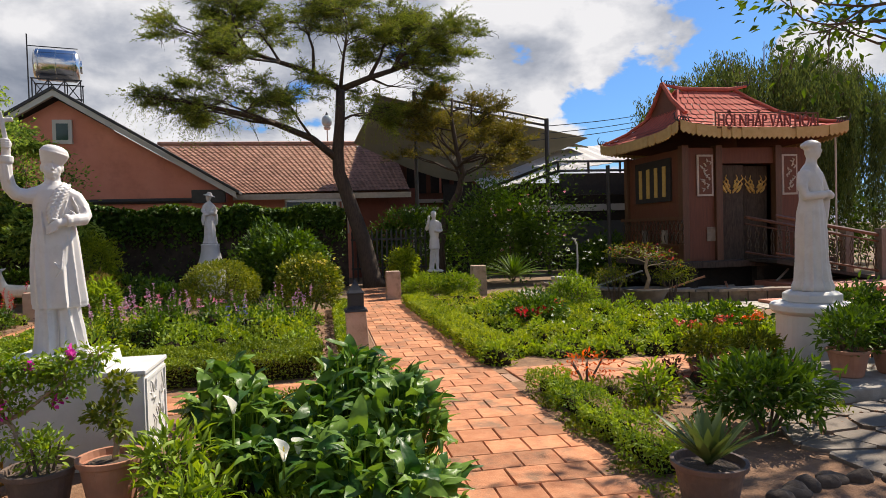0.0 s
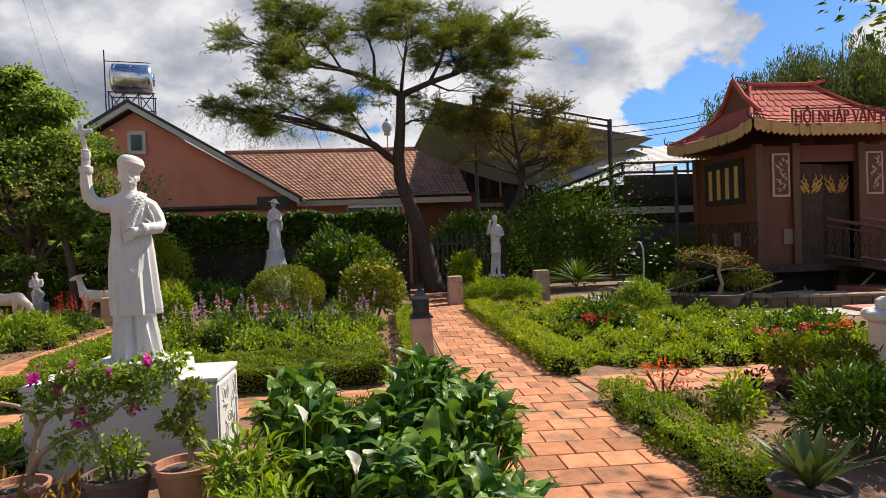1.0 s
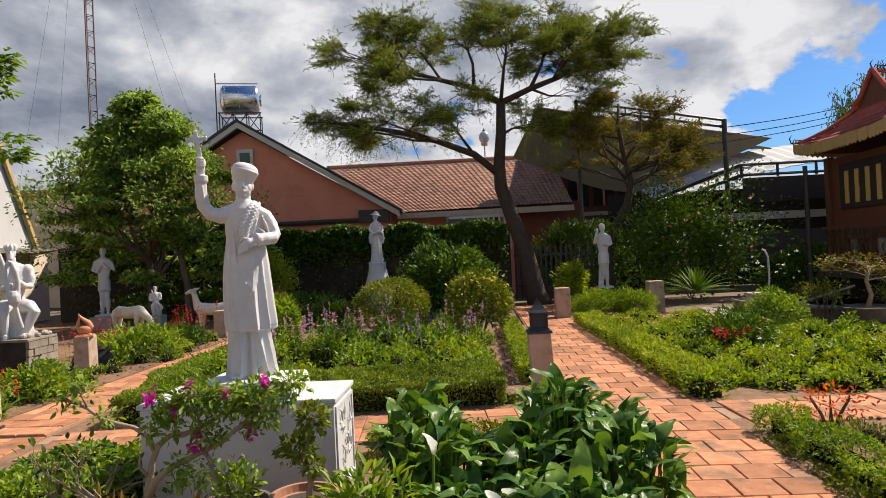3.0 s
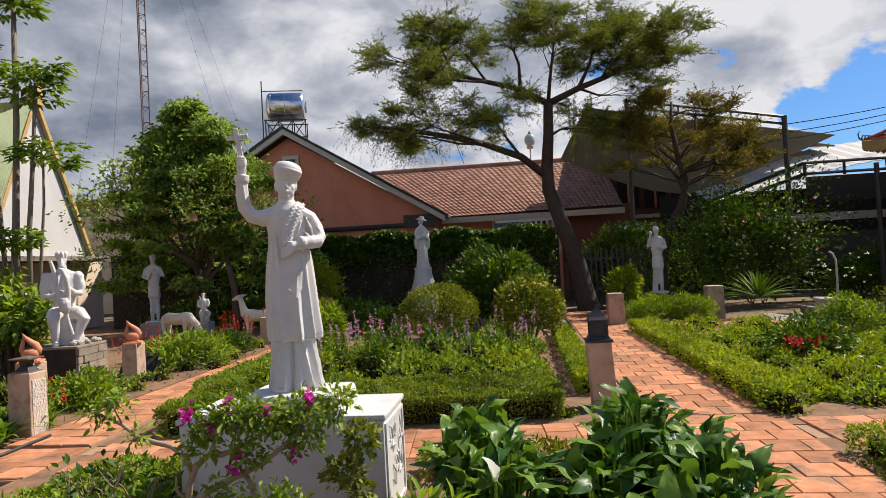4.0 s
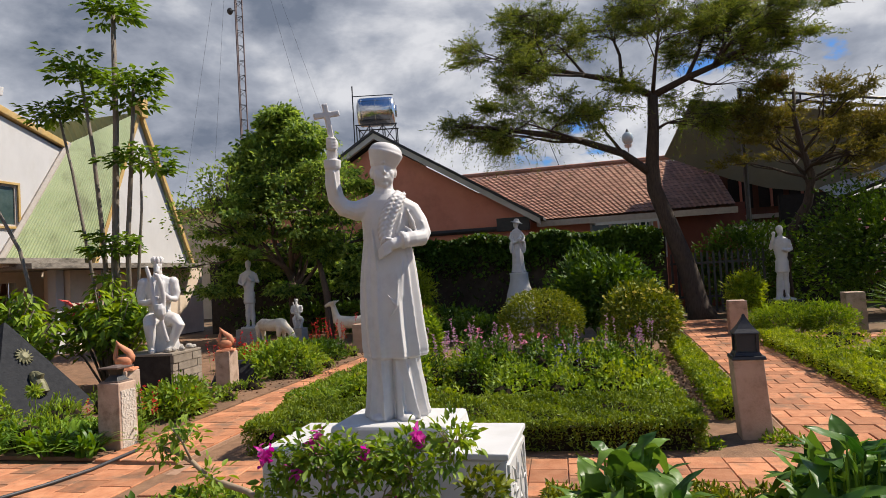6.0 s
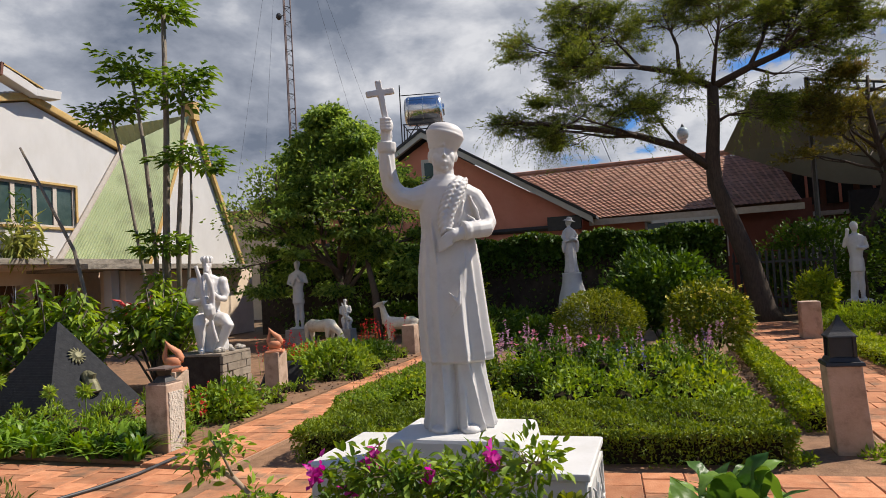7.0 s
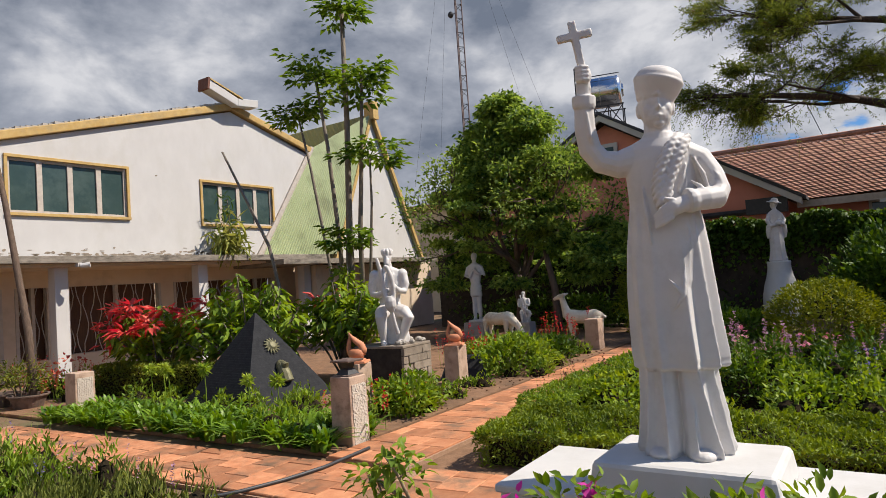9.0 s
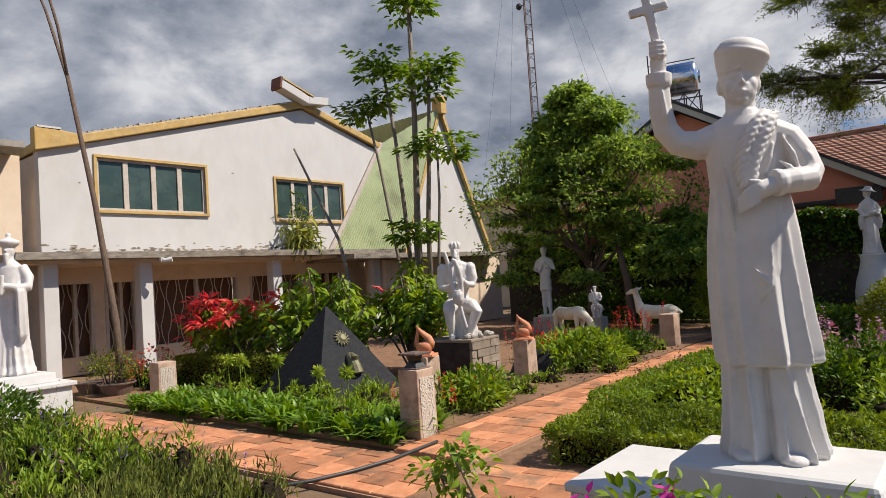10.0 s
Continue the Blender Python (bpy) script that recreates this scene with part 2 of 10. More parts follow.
FRAME_GREY = mat("weathered_window_frame", (0.42, 0.36, 0.30), (0.52, 0.46, 0.40), 0.7, 9, 0.1, 60)
# near-black colour that stands for unlit insides
INSIDE_DARK = mat("interior_shade", (0.018, 0.014, 0.012), (0.03, 0.024, 0.02), 0.9)
TERRACOTTA_PLAIN = mat("orange_terracotta", (0.52, 0.19, 0.085), (0.60, 0.25, 0.13), 0.7, 8, 0.15, 60, stain=(0.33, 0.13, 0.07), stain_amount=0.5, stain_scale=5)
DEER = mat("cream_painted_cement", (0.66, 0.58, 0.43), (0.73, 0.67, 0.54), 0.75, 5, 0.1, 60, stain=(0.40, 0.30, 0.19), stain_amount=0.7, stain_scale=4)
HOSE = mat("black_rubber_hose", (0.025, 0.027, 0.03), (0.04, 0.042, 0.045), 0.5, 20)

L_MID = leaf_mat("mid_green_leaf", (0.048, 0.108, 0.016), (0.20, 0.30, 0.050), 0.38)
L_LIME = leaf_mat("lime_leaf", (0.055, 0.110, 0.012), (0.255, 0.335, 0.05), 0.38)
L_HEDGE = leaf_mat("hedge_leaf", (0.045, 0.075, 0.012), (0.17, 0.205, 0.03), 0.3)
L_DARK = leaf_mat("dark_green_leaf", (0.018, 0.05, 0.009), (0.075, 0.145, 0.022), 0.3)
L_OLIVE = leaf_mat("olive_needle", (0.030, 0.054, 0.018), (0.175, 0.235, 0.062), 0.40, third=(0.17, 0.115, 0.04))
L_RUSSET = leaf_mat("russet_olive_needle", (0.040, 0.042, 0.014), (0.17, 0.165, 0.045), 0.35, third=(0.20, 0.11, 0.035))
L_WILLOW = leaf_mat("willow_leaf", (0.026, 0.048, 0.020), (0.105, 0.150, 0.055), 0.30)
L_TREE = leaf_mat("bright_tree_leaf", (0.024, 0.072, 0.020), (0.245, 0.36, 0.11), 0.44)
L_UMBRELLA = leaf_mat("umbrella_tree_leaf", (0.024, 0.070, 0.014), (0.135, 0.225, 0.045), 0.42)
L_PURPLE = leaf_mat("purple_leaf", (0.03, 0.012, 0.016), (0.11, 0.04, 0.05), 0.3)
L_DRY = leaf_mat("dry_leaf", (0.12, 0.085, 0.035), (0.22, 0.17, 0.07), 0.3)
F_MAGENTA = leaf_mat("magenta_petal", (0.50, 0.02, 0.25), (0.68, 0.08, 0.42), 0.4, gain=(1, 1, 1))
F_RED = leaf_mat("red_petal", (0.42, 0.018, 0.012), (0.58, 0.05, 0.03), 0.35, gain=(1, 1, 1))
F_POINSETTIA = leaf_mat("coral_red_bract", (0.62, 0.06, 0.045), (0.78, 0.19, 0.13), 0.35, gain=(1, 1, 1))
F_ORANGE = leaf_mat("orange_petal", (0.60, 0.10, 0.02), (0.75, 0.20, 0.03), 0.35, gain=(1, 1, 1))
F_LILAC = leaf_mat("lilac_petal", (0.34, 0.15, 0.25), (0.50, 0.30, 0.39), 0.35, gain=(1, 1, 1))
F_BLUE = leaf_mat("violet_blue_petal", (0.10, 0.07, 0.30), (0.20, 0.15, 0.45), 0.35, gain=(1, 1, 1))
F_YELLOW = leaf_mat("yellow_petal", (0.46, 0.40, 0.06), (0.60, 0.54, 0.14), 0.35, gain=(1, 1, 1))
F_WHITE = leaf_mat("white_petal", (0.72, 0.72, 0.62), (0.82, 0.82, 0.74), 0.3, gain=(1, 1, 1))
F_CORAL = leaf_mat("coral_petal", (0.42, 0.08, 0.05), (0.58, 0.17, 0.10), 0.35, gain=(1, 1, 1))
F_PINK = leaf_mat("pink_petal", (0.55, 0.16, 0.22), (0.70, 0.32, 0.38), 0.35, gain=(1, 1, 1))


# ---- building helpers ----
def quick_mesh(name, V, F):
    """A mesh from an array of places and an array of faces that all have the same number of corners."""
    V, F = np.asarray(V, dtype=np.float32), np.asarray(F, dtype=np.int32)
    me = bpy.data.meshes.new(name)
    me.vertices.add(len(V))
    me.vertices.foreach_set("co", V.ravel())
    k = F.shape[1]
    me.loops.add(F.size)
    me.loops.foreach_set("vertex_index", F.ravel())
    me.polygons.add(len(F))
    me.polygons.foreach_set("loop_start", np.arange(0, F.size, k, dtype=np.int32))
    me.update(calc_edges=True)
    return me


class Shape:
    """Collects vertices and faces of one mesh."""

    def __init__(self):
        self.V, self.F = [], []

    def add(self, V, F):
        o = len(self.V)
        self.V += [tuple(v) for v in V]
        self.F += [tuple(i + o for i in f) for f in F]
        return self

    def box(self, x0, x1, y0, y1, z0, z1, m=None):
        V = [Vector((x, y, z)) for z in (z0, z1) for y in (y0, y1) for x in (x0, x1)]
        if m is not None:
            V = [m @ v for v in V]
        return self.add(V, [(0, 2, 3, 1), (4, 5, 7, 6), (0, 1, 5, 4), (2, 6, 7, 3), (0, 4, 6, 2), (1, 3, 7, 5)])

    def frustum(self, x, y, z0, z1, a0, b0, a1, b1, turn=0.0):
        """A block with half sizes a0, b0 below and a1, b1 above."""
        c, s = math.cos(radians(turn)), math.sin(radians(turn))
        V = []
        for z, a, b in ((z0, a0, b0), (z1, a1, b1)):
            for p, q in ((-a, -b), (a, -b), (a, b), (-a, b)):
                V.append((x + p * c - q * s, y + p * s + q * c, z))
        return self.add(V, [(3, 2, 1, 0), (4, 5, 6, 7), (0, 1, 5, 4), (1, 2, 6, 5), (2, 3, 7, 6), (3, 0, 4, 7)])

    def tube(self, pts, radii, n=8, squash=1.0):
        pts = [Vector(p) for p in pts]
        if isinstance(radii, (int, float)):
            radii = [radii] * len(pts)
        V, F = [], []
        side = None
        for i, p in enumerate(pts):
            d = (pts[min(i + 1, len(pts) - 1)] - pts[max(i - 1, 0)]).normalized()
            if side is None:
                side = d.orthogonal().normalized()
            else:
                side = (side - d * side.dot(d)).normalized()
            up = d.cross(side)
            for k in range(n):
                a = 2 * math.pi * k / n
                V.append(p + (side * math.cos(a) + up * math.sin(a) * squash) * radii[i])
        for i in range(len(pts) - 1):
            for k in range(n):
                F.append((i * n + k, i * n + (k + 1) % n, (i + 1) * n + (k + 1) % n, (i + 1) * n + k))
        F.append(tuple(range(n - 1, -1, -1)))
        F.append(tuple((len(pts) - 1) * n + k for k in range(n)))
        return self.add(V, F)

    def lathe(self, prof, x=0.0, y=0.0, n=20, sx=1.0, sy=1.0):
        """Turns a profile of (radius, height) pairs round the upright at x, y."""
        V, F = [], []
        for r, z in prof:
            for k in range(n):
                a = 2 * math.pi * k / n
                V.append((x + r * math.cos(a) * sx, y + r * math.sin(a) * sy, z))
        for i in range(len(prof) - 1):
            for k in range(n):
                F.append((i * n + k, i * n + (k + 1) % n, (i + 1) * n + (k + 1) % n, (i + 1) * n + k))
        F.append(tuple(range(n - 1, -1, -1)))
        F.append(tuple((len(prof) - 1) * n + k for k in range(n)))
        return self.add(V, F)

    def prism(self, outline, axis, a, b):
        """An outline of (p, q) pairs pushed from a to b along an axis: x takes (y, z), y takes (x, z), z takes (x, y)."""
        def at(p, q, d):
            return {"x": (d, p, q), "y": (p, d, q), "z": (p, q, d)}[axis]
        n = len(outline)
        V = [at(p, q, d) for d in (a, b) for p, q in outline]
        F = [tuple(range(n - 1, -1, -1)), tuple(range(n, 2 * n))]
        F += [(i, (i + 1) % n, n + (i + 1) % n, n + i) for i in range(n)]
        return self.add(V, F)

    def ball(self, c, rx, ry, rz, n=12, rings=8):
        V, F = [], []
        for i in range(rings + 1):
            t = math.pi * i / rings
            for k in range(n):
                a = 2 * math.pi * k / n
                V.append((c[0] + rx * math.sin(t) * math.cos(a), c[1] + ry * math.sin(t) * math.sin(a), c[2] - rz * math.cos(t)))
        for i in range(rings):
            for k in range(n):
                F.append((i * n + k, i * n + (k + 1) % n, (i + 1) * n + (k + 1) % n, (i + 1) * n + k))
        return self.add(V, F)

    def mesh(self, name, smooth=False):
        me = bpy.data.meshes.new(name)
        me.from_pydata(self.V, [], self.F)
        bm = bmesh.new()
        bm.from_mesh(me)
        bmesh.ops.recalc_face_normals(bm, faces=bm.faces)
        bm.to_mesh(me)
        bm.free()
        if smooth:
            me.polygons.foreach_set("use_smooth", [True] * len(me.polygons))
        me.update()
        return me


def part(name, shape, material, parent=None, label="", smooth=False, bevel=0.0):
    me = shape.mesh(name, smooth) if isinstance(shape, Shape) else shape
    ob = new(name, me)
    if not me.materials:
        me.materials.append(material)
    if parent is not None:
        ob.parent = parent
    if label:
        ob["label"] = label
    if bevel:
        mod = ob.modifiers.new("edges", "BEVEL")
        mod.width, mod.segments, mod.limit_method = bevel, 2, "ANGLE"
    return ob


def thing(name, label, category, x=0.0, y=0.0, z=0.0, group="", kind=""):
    ob = new(name)
    ob.location = (x, y, z)
    ob.empty_display_size = 0.2
    return tagged(ob, label, category, group, kind)


RNG = np.random.default_rng(7)


def unit(v):
    return v / np.maximum(np.linalg.norm(v, axis=1, keepdims=True), 1e-9)


LEAF4 = (np.array([(0, 0, 0), (0.45, 0.5, 0.10), (1, 0, -0.12), (0.45, -0.5, 0.10)]), np.array([(0, 1, 2), (0, 2, 3)]))
LEAF6 = (np.array([(0, 0, 0), (0.28, 0.42, 0.07), (0.28, -0.42, 0.07), (0.62, 0.40, 0.05), (0.62, -0.40, 0.05), (1, 0, -0.14), (0.3, 0, 0), (0.64, 0, -0.03)]), np.array([(0, 6, 1), (0, 2, 6), (1, 6, 7), (1, 7, 3), (6, 2, 4), (6, 4, 7), (3, 7, 5), (7, 4, 5)]))


def leaves(P, D, size, width, template=LEAF4, lift=0.6, vary=0.35):
    """Leaves at P that point along D: arrays of places and faces."""
    n = len(P)
    D = unit(D)
    up = unit(np.array([0, 0, 1.0]) * lift + RNG.normal(0, 0.45, (n, 3)))
    S = unit(np.cross(up, D))
    U = np.cross(D, S)
    s = size * (1 + RNG.uniform(-vary, vary, n))[:, None, None]
    T, F = template
    V = P[:, None, :] + s * (T[None, :, 0:1] * D[:, None, :] + T[None, :, 1:2] * width * S[:, None, :] + T[None, :, 2:3] * U[:, None, :])
    k = len(T)
    FF = F[None] + (np.arange(n) * k)[:, None, None]
    return V.reshape(-1, 3), FF.reshape(-1, F.shape[1])


def merge(*pairs):
    V, F, o = [], [], 0
    for v, f in pairs:
        V.append(v)
        F.append(f + o)
        o += len(v)
    return np.concatenate(V), np.concatenate(F)


def blob_points(n, c, r, shell=0.72, low=-0.8, lumps=0.16):
    """Places and outward ways in the outer part of a lumpy ellipsoid."""
    d = unit(RNG.normal(0, 1, (n, 3)))
    d = d[d[:, 2] > low]
    ph = RNG.uniform(0, 6.28, 6)
    lump = 1 + lumps * (np.sin(3 * d[:, 0] + ph[0]) * np.sin(4 * d[:, 1] + ph[1]) + 0.7 * np.sin(7 * d[:, 0] + ph[2]) * np.sin(6 * d[:, 2] + ph[3]) + 0.5 * np.sin(11 * d[:, 1] + ph[4]))
    rr = RNG.uniform(shell, 1.0, len(d)) * lump
    P = np.asarray(c) + d * rr[:, None] * np.asarray(r)
    return P, d


def bush(name, label, c, r, n, size, width, material, category="shrub", shell=0.6, group="", lumps=0.16, out=0.7, template=LEAF4):
    """A rounded shrub: short stems and many small leaves in the outer half of its crown."""
    x, y, z = c
    root = thing(name, label, category, x, y, 0, group)
    P, d = blob_points(n, (0, 0, z), r, shell, lumps=lumps)
    V, F = leaves(P, d * out + RNG.normal(0, 0.55, d.shape) + np.array([0, 0, 0.25]), size, width, template)
    V[:, 2] = np.maximum(V[:, 2], 0.01)
    part("foliage", quick_mesh("foliage", V, F), material, root)
    st = Shape()
    for k in range(6):
        a = k * 1.05 + 0.3
        st.tube([(0.04 * math.cos(a), 0.04 * math.sin(a), 0), (r[0] * 0.3 * math.cos(a), r[1] * 0.3 * math.sin(a), z * 0.6), (r[0] * 0.6 * math.cos(a), r[1] * 0.6 * math.sin(a), z + r[2] * 0.3)], [0.018, 0.012, 0.005], 5)
    tagged(part("stem", st, BARK, root), kind="stuff")
    return root

# ---- ground and paths ----
g = Shape()
g.add([(-400, -300, -0.03), (400, -300, -0.03), (400, 600, -0.03), (-400, 600, -0.03)], [(0, 1, 2, 3)])
tagged(part("ground", g, GROUND), "brown garden earth with patches of moss", "ground", kind="structure")


def tile_mesh(w, d, h=0.03):
    s = Shape()
    s.frustum(0, 0, -0.01, h * 0.75, w / 2, d / 2, w / 2, d / 2)
    s.frustum(0, 0, h * 0.75, h, w / 2, d / 2, w / 2 - 0.006, d / 2 - 0.006)
    return s.mesh("tile")


TILE = {}


def paved(name, label, x0, y0, length, cols, turn, tile=0.298, joint=0.006):
    """A path of square clay tiles in running bond: cols across, laid along its length from x0, y0 in the direction turn."""
    root = thing(name, label, "path", x0, y0, 0, kind="structure")
    root.rotation_euler = (0, 0, radians(turn))
    pitch = tile + joint
    wide = cols * pitch
    part("mortar_bed", Shape().box(-0.02, wide + 0.02, 0, length, -0.05, 0.010), MORTAR, root)
    rnd = random.Random(name)
    for r in range(int(length / pitch)):
        shift = (r % 2) * 0.5 * pitch
        edges = [0.0]
        x = shift if shift else pitch
        while x < wide - 1e-6:
            edges.append(x)
            x += pitch
        edges.append(wide)
        for a, b in zip(edges, edges[1:]):
            w = b - a - joint
            if w < 0.03:
                continue
            key = round(w, 3)
            if key not in TILE:
                TILE[key] = tile_mesh(w, tile)
                TILE[key].materials.append(TERRACOTTA)
            ob = part("tile", TILE[key], TERRACOTTA, root)
            ob.location = ((a + b) / 2, (r + 0.5) * pitch, rnd.uniform(-0.005, 0.002))
            ob.rotation_euler = (rnd.gauss(0, 0.006), rnd.gauss(0, 0.006), rnd.gauss(0, 0.006))
    return root


# ---- pedestal of the main statue ----
def pedestal():
    root = thing("statue_pedestal", "white painted block pedestal with a carved side panel", "pedestal", -1.155, 5.28, 0)
    part("block", Shape().box(-0.695, 0.655, -0.315, 0.315, 0, 0.69), WHITE_BLOCK, root, bevel=0.012)
    part("cap", Shape().box(-0.71, 0.67, -0.33, 0.33, 0.69, 0.725), WHITE_BLOCK, root, bevel=0.008)
    part("slab", Shape().frustum(0.035, -0.06, 0.725, 0.85, 0.345, 0.245, 0.325, 0.23), WHITE_BLOCK, root, bevel=0.02)
    return root


# ---- white building ----
def upright_wall(axis_x, y0, y1, z0, top, holes, thick, shape=None):
    """A wall in a plane of fixed x, from y0 to y1, cut round its openings; top(y) gives its height."""
    s = shape or Shape()
    ys = sorted({y0, y1, *[v for h in holes for v in h[:2]]})
    for a, b in zip(ys, ys[1:]):
        hs = sorted([h for h in holes if h[0] <= a + 1e-6 and h[1] >= b - 1e-6], key=lambda h: h[2])
        z = z0
        for h in hs:
            s.prism([(a, z), (b, z), (b, h[2]), (a, h[2])], "x", axis_x - thick, axis_x)
            z = h[3]
        s.prism([(a, z), (b, z), (b, top(b)), (a, top(a))], "x", axis_x - thick, axis_x)
    return s


def window_band(name, x, y0, y1, z0, z1, panes, parent):
    """A framed window of several panes in the wall at x, ochre trim round it."""
    w = part("window_frame", Shape()
             .box(x - 0.02, x + 0.04, y0 - 0.065, y1 + 0.065, z1, z1 + 0.065).box(x - 0.02, x + 0.06, y0 - 0.065, y1 + 0.065, z0 - 0.065, z0)
             .box(x - 0.02, x + 0.04, y0 - 0.065, y0, z0, z1).box(x - 0.02, x + 0.04, y1, y1 + 0.065, z0, z1), OCHRE, parent, "ochre painted window surround", bevel=0.006)
    step = (y1 - y0) / panes
    for k in range(panes):
        a, b = y0 + k * step, y0 + (k + 1) * step
        part("pane", Shape().box(x - 0.075, x - 0.065, a + 0.05, b - 0.05, z0 + 0.05, z1 - 0.05), GLASS_GREEN, w, "dusty green glass pane")
        sash = Shape()
        sash.box(x - 0.09, x - 0.03, a, a + 0.055, z0, z1).box(x - 0.09, x - 0.03, b - 0.055, b, z0, z1)
        sash.box(x - 0.09, x - 0.03, a + 0.055, b - 0.055, z0, z0 + 0.055).box(x - 0.09, x - 0.03, a + 0.055, b - 0.055, z1 - 0.055, z1)
        part("sash", sash, FRAME_GREY, w, "weathered grey window sash")
    return w


def white_building():
    root = thing("white_house", "white rendered two-storey house with ochre roof trim and green windows", "house", -15, 12, 0)
    root.location = (0, 0, 0)

    def top(y):
        return 4.72 + (y - 7.6) * (6.62 - 4.72) / (14.35 - 7.6) if y <= 14.35 else 6.62 - (y - 14.35) * 0.29
    W1, W2 = (8.72, 11.25, 3.56, 4.70), (13.32, 15.68, 3.48, 4.58)
    s = upright_wall(-15, 7.6, 14.35, 2.5, top, [W1, (13.32, 14.35, *W2[2:])], 0.25)
    upright_wall(-15, 14.35, 15.68, 2.5, top, [(14.35, 15.68, *W2[2:])], 0.25, s)
    s.prism([(15.68, 2.5), (15.05, 2.5), (15.68, 3.42)], "x", -15.25, -15)
    s.prism([(15.68, 3.42), (17.3, 5.85), (17.3, top(17.3)), (15.68, top(15.68))], "x", -15.25, -15)
    tagged(part("wall", s, RENDER_WHITE, root), kind="stuff")
    part("side_wall", Shape().box(-22, -15.25, 7.6, 7.85, 0, 4.68), CREAM, root)
    part("back_wall", Shape().box(-22.2, -22, 7.6, 17.3, 0, 5.5), CREAM, root)
    fl = Shape()
    rnd = random.Random(5)
    for k in range(207):
        y = rnd.uniform(7.7, 15.0) if k % 3 else rnd.choice((8.3, 11.0, 13.0, 14.2)) + rnd.gauss(0, 0.3)
        z = 2.63 + abs(rnd.gauss(0, 0.085)) if k < 200 else rnd.uniform(2.8, 4.9)
        w, h, n = rnd.uniform(0.02, 0.11) if k < 200 else 0.035, rnd.uniform(0.008, 0.035), 9
        if any(a - 0.2 < y < b + 0.2 and c - 0.2 < z < d + 0.2 for a, b, c, d in (W1, W2)):
            continue
        ring_pts = [(y + w * math.cos(2 * math.pi * q / n) * rnd.uniform(0.5, 1.1), z + h * math.sin(2 * math.pi * q / n) * rnd.uniform(0.5, 1.1)) for q in range(n)]
        fl.prism(ring_pts, "x", -15.0, -14.9965 + 0.0004 * (k % 6))
    tagged(part("flaked_paint", fl, WORN_STONE, root, "dark patches of flaked paint"), kind="stuff")
    part("valley_flashing", Shape().tube([(-14.95, 15.0, 2.5), (-14.95, 15.85, 3.7), (-14.95, 17.4, 6.0)], 0.10, 6), FRAME_GREY, root, "grey concrete flashing against the green roof")
    window_band("window", -15, *W1, 4, root)
    window_band("window", -15, *W2, 4, root)
    r = Shape()
    for (ya, za), (yb, zb) in (((7.55, 4.71), (14.35, 6.66)), ((14.35, 6.66), (17.6, 5.74))):
        r.add([(x, y, z + d) for d in (0, 0.19) for x, y, z in ((-14.88, ya, za), (-14.88, yb, zb), (-22.2, yb, zb), (-22.2, ya, za))],
              [(3, 2, 1, 0), (4, 5, 6, 7), (0, 1, 5, 4), (1, 2, 6, 5), (2, 3, 7, 6), (3, 0, 4, 7)])
    part("roof", r, OCHRE, root, "weathered ochre roof edge", bevel=0.02)
    part("parapet_block", Shape().prism([(7.5, 4.70), (8.45, 4.95), (8.45, 5.12), (8.0, 5.17), (7.5, 5.19)], "x", -15.1, -14.86), OCHRE, root, bevel=0.02)
    part("parapet_cap", Shape().box(-15.12, -14.85, 7.55, 8.0, 5.18, 5.22), RENDER_WHITE, root, "chipped white cap")
    cp = Shape()
    rnd = random.Random(12)
    for k in range(56):
        y = 8.1 + k * 0.11
        z = 4.71 + (y - 7.55) * 0.2868 + 0.19
        cp.box(-15.1, -14.9 + rnd.uniform(-0.03, 0.015), y, y + 0.108, z, z + rnd.uniform(0.03, 0.06))
    tagged(part("coping", cp, STONE, root, "rough stone chips along the roof edge"), kind="stuff")
    beam = part("ridge_beam", Shape().prism([(13.42, 7.02), (14.35, 6.70), (14.35, 6.92), (13.46, 7.26)], "x", -15.0, -14.62), RENDER_WHITE, root, "stained white ridge beam", bevel=0.01)
    part("beam_end", Shape().prism([(13.36, 7.00), (13.42, 6.985), (13.46, 7.30), (13.40, 7.31)], "x", -15.02, -14.60), TIMBER_WALL, beam, "brown end board")
    part("beam_trim", Shape().prism([(13.44, 7.262), (14.5, 6.92), (14.5, 6.96), (13.44, 7.30)], "x", -15.02, -14.60), OCHRE, beam, "ochre upper edge")
    part("ridge_stub", Shape().prism([(14.35, 6.72), (15.02, 6.78), (15.05, 7.0), (14.35, 6.92)], "x", -15.0, -14.62), RENDER_WHITE, root, "stained white beam stub", bevel=0.01)
    part("awning", Shape().box(-18.5, -14.35, 6.9, 17.2, 2.47, 2.62), AWNING, root, "weathered concrete awning slab", bevel=0.01)
    part("ceiling_band", Shape().box(-16.6, -14.6, 7.0, 17.0, 2.4, 2.468), CREAM, root)
    # ground floor: recessed wall with openings and columns
    holes = [(7.2, 7.95, 0.40, 2.03), (8.29, 9.0, 0.40, 2.03), (9.32, 9.98, 0.40, 2.03), (10.42, 12.75, 0.45, 2.03), (13.2, 15.0, 0.5, 2.03), (15.3, 16.6, 0.5, 2.03)]
    tagged(part("ground_wall", upright_wall(-16.2, 6.9, 18.8, 0, lambda y: 2.4, holes, 0.2), CREAM, root), kind="stuff")
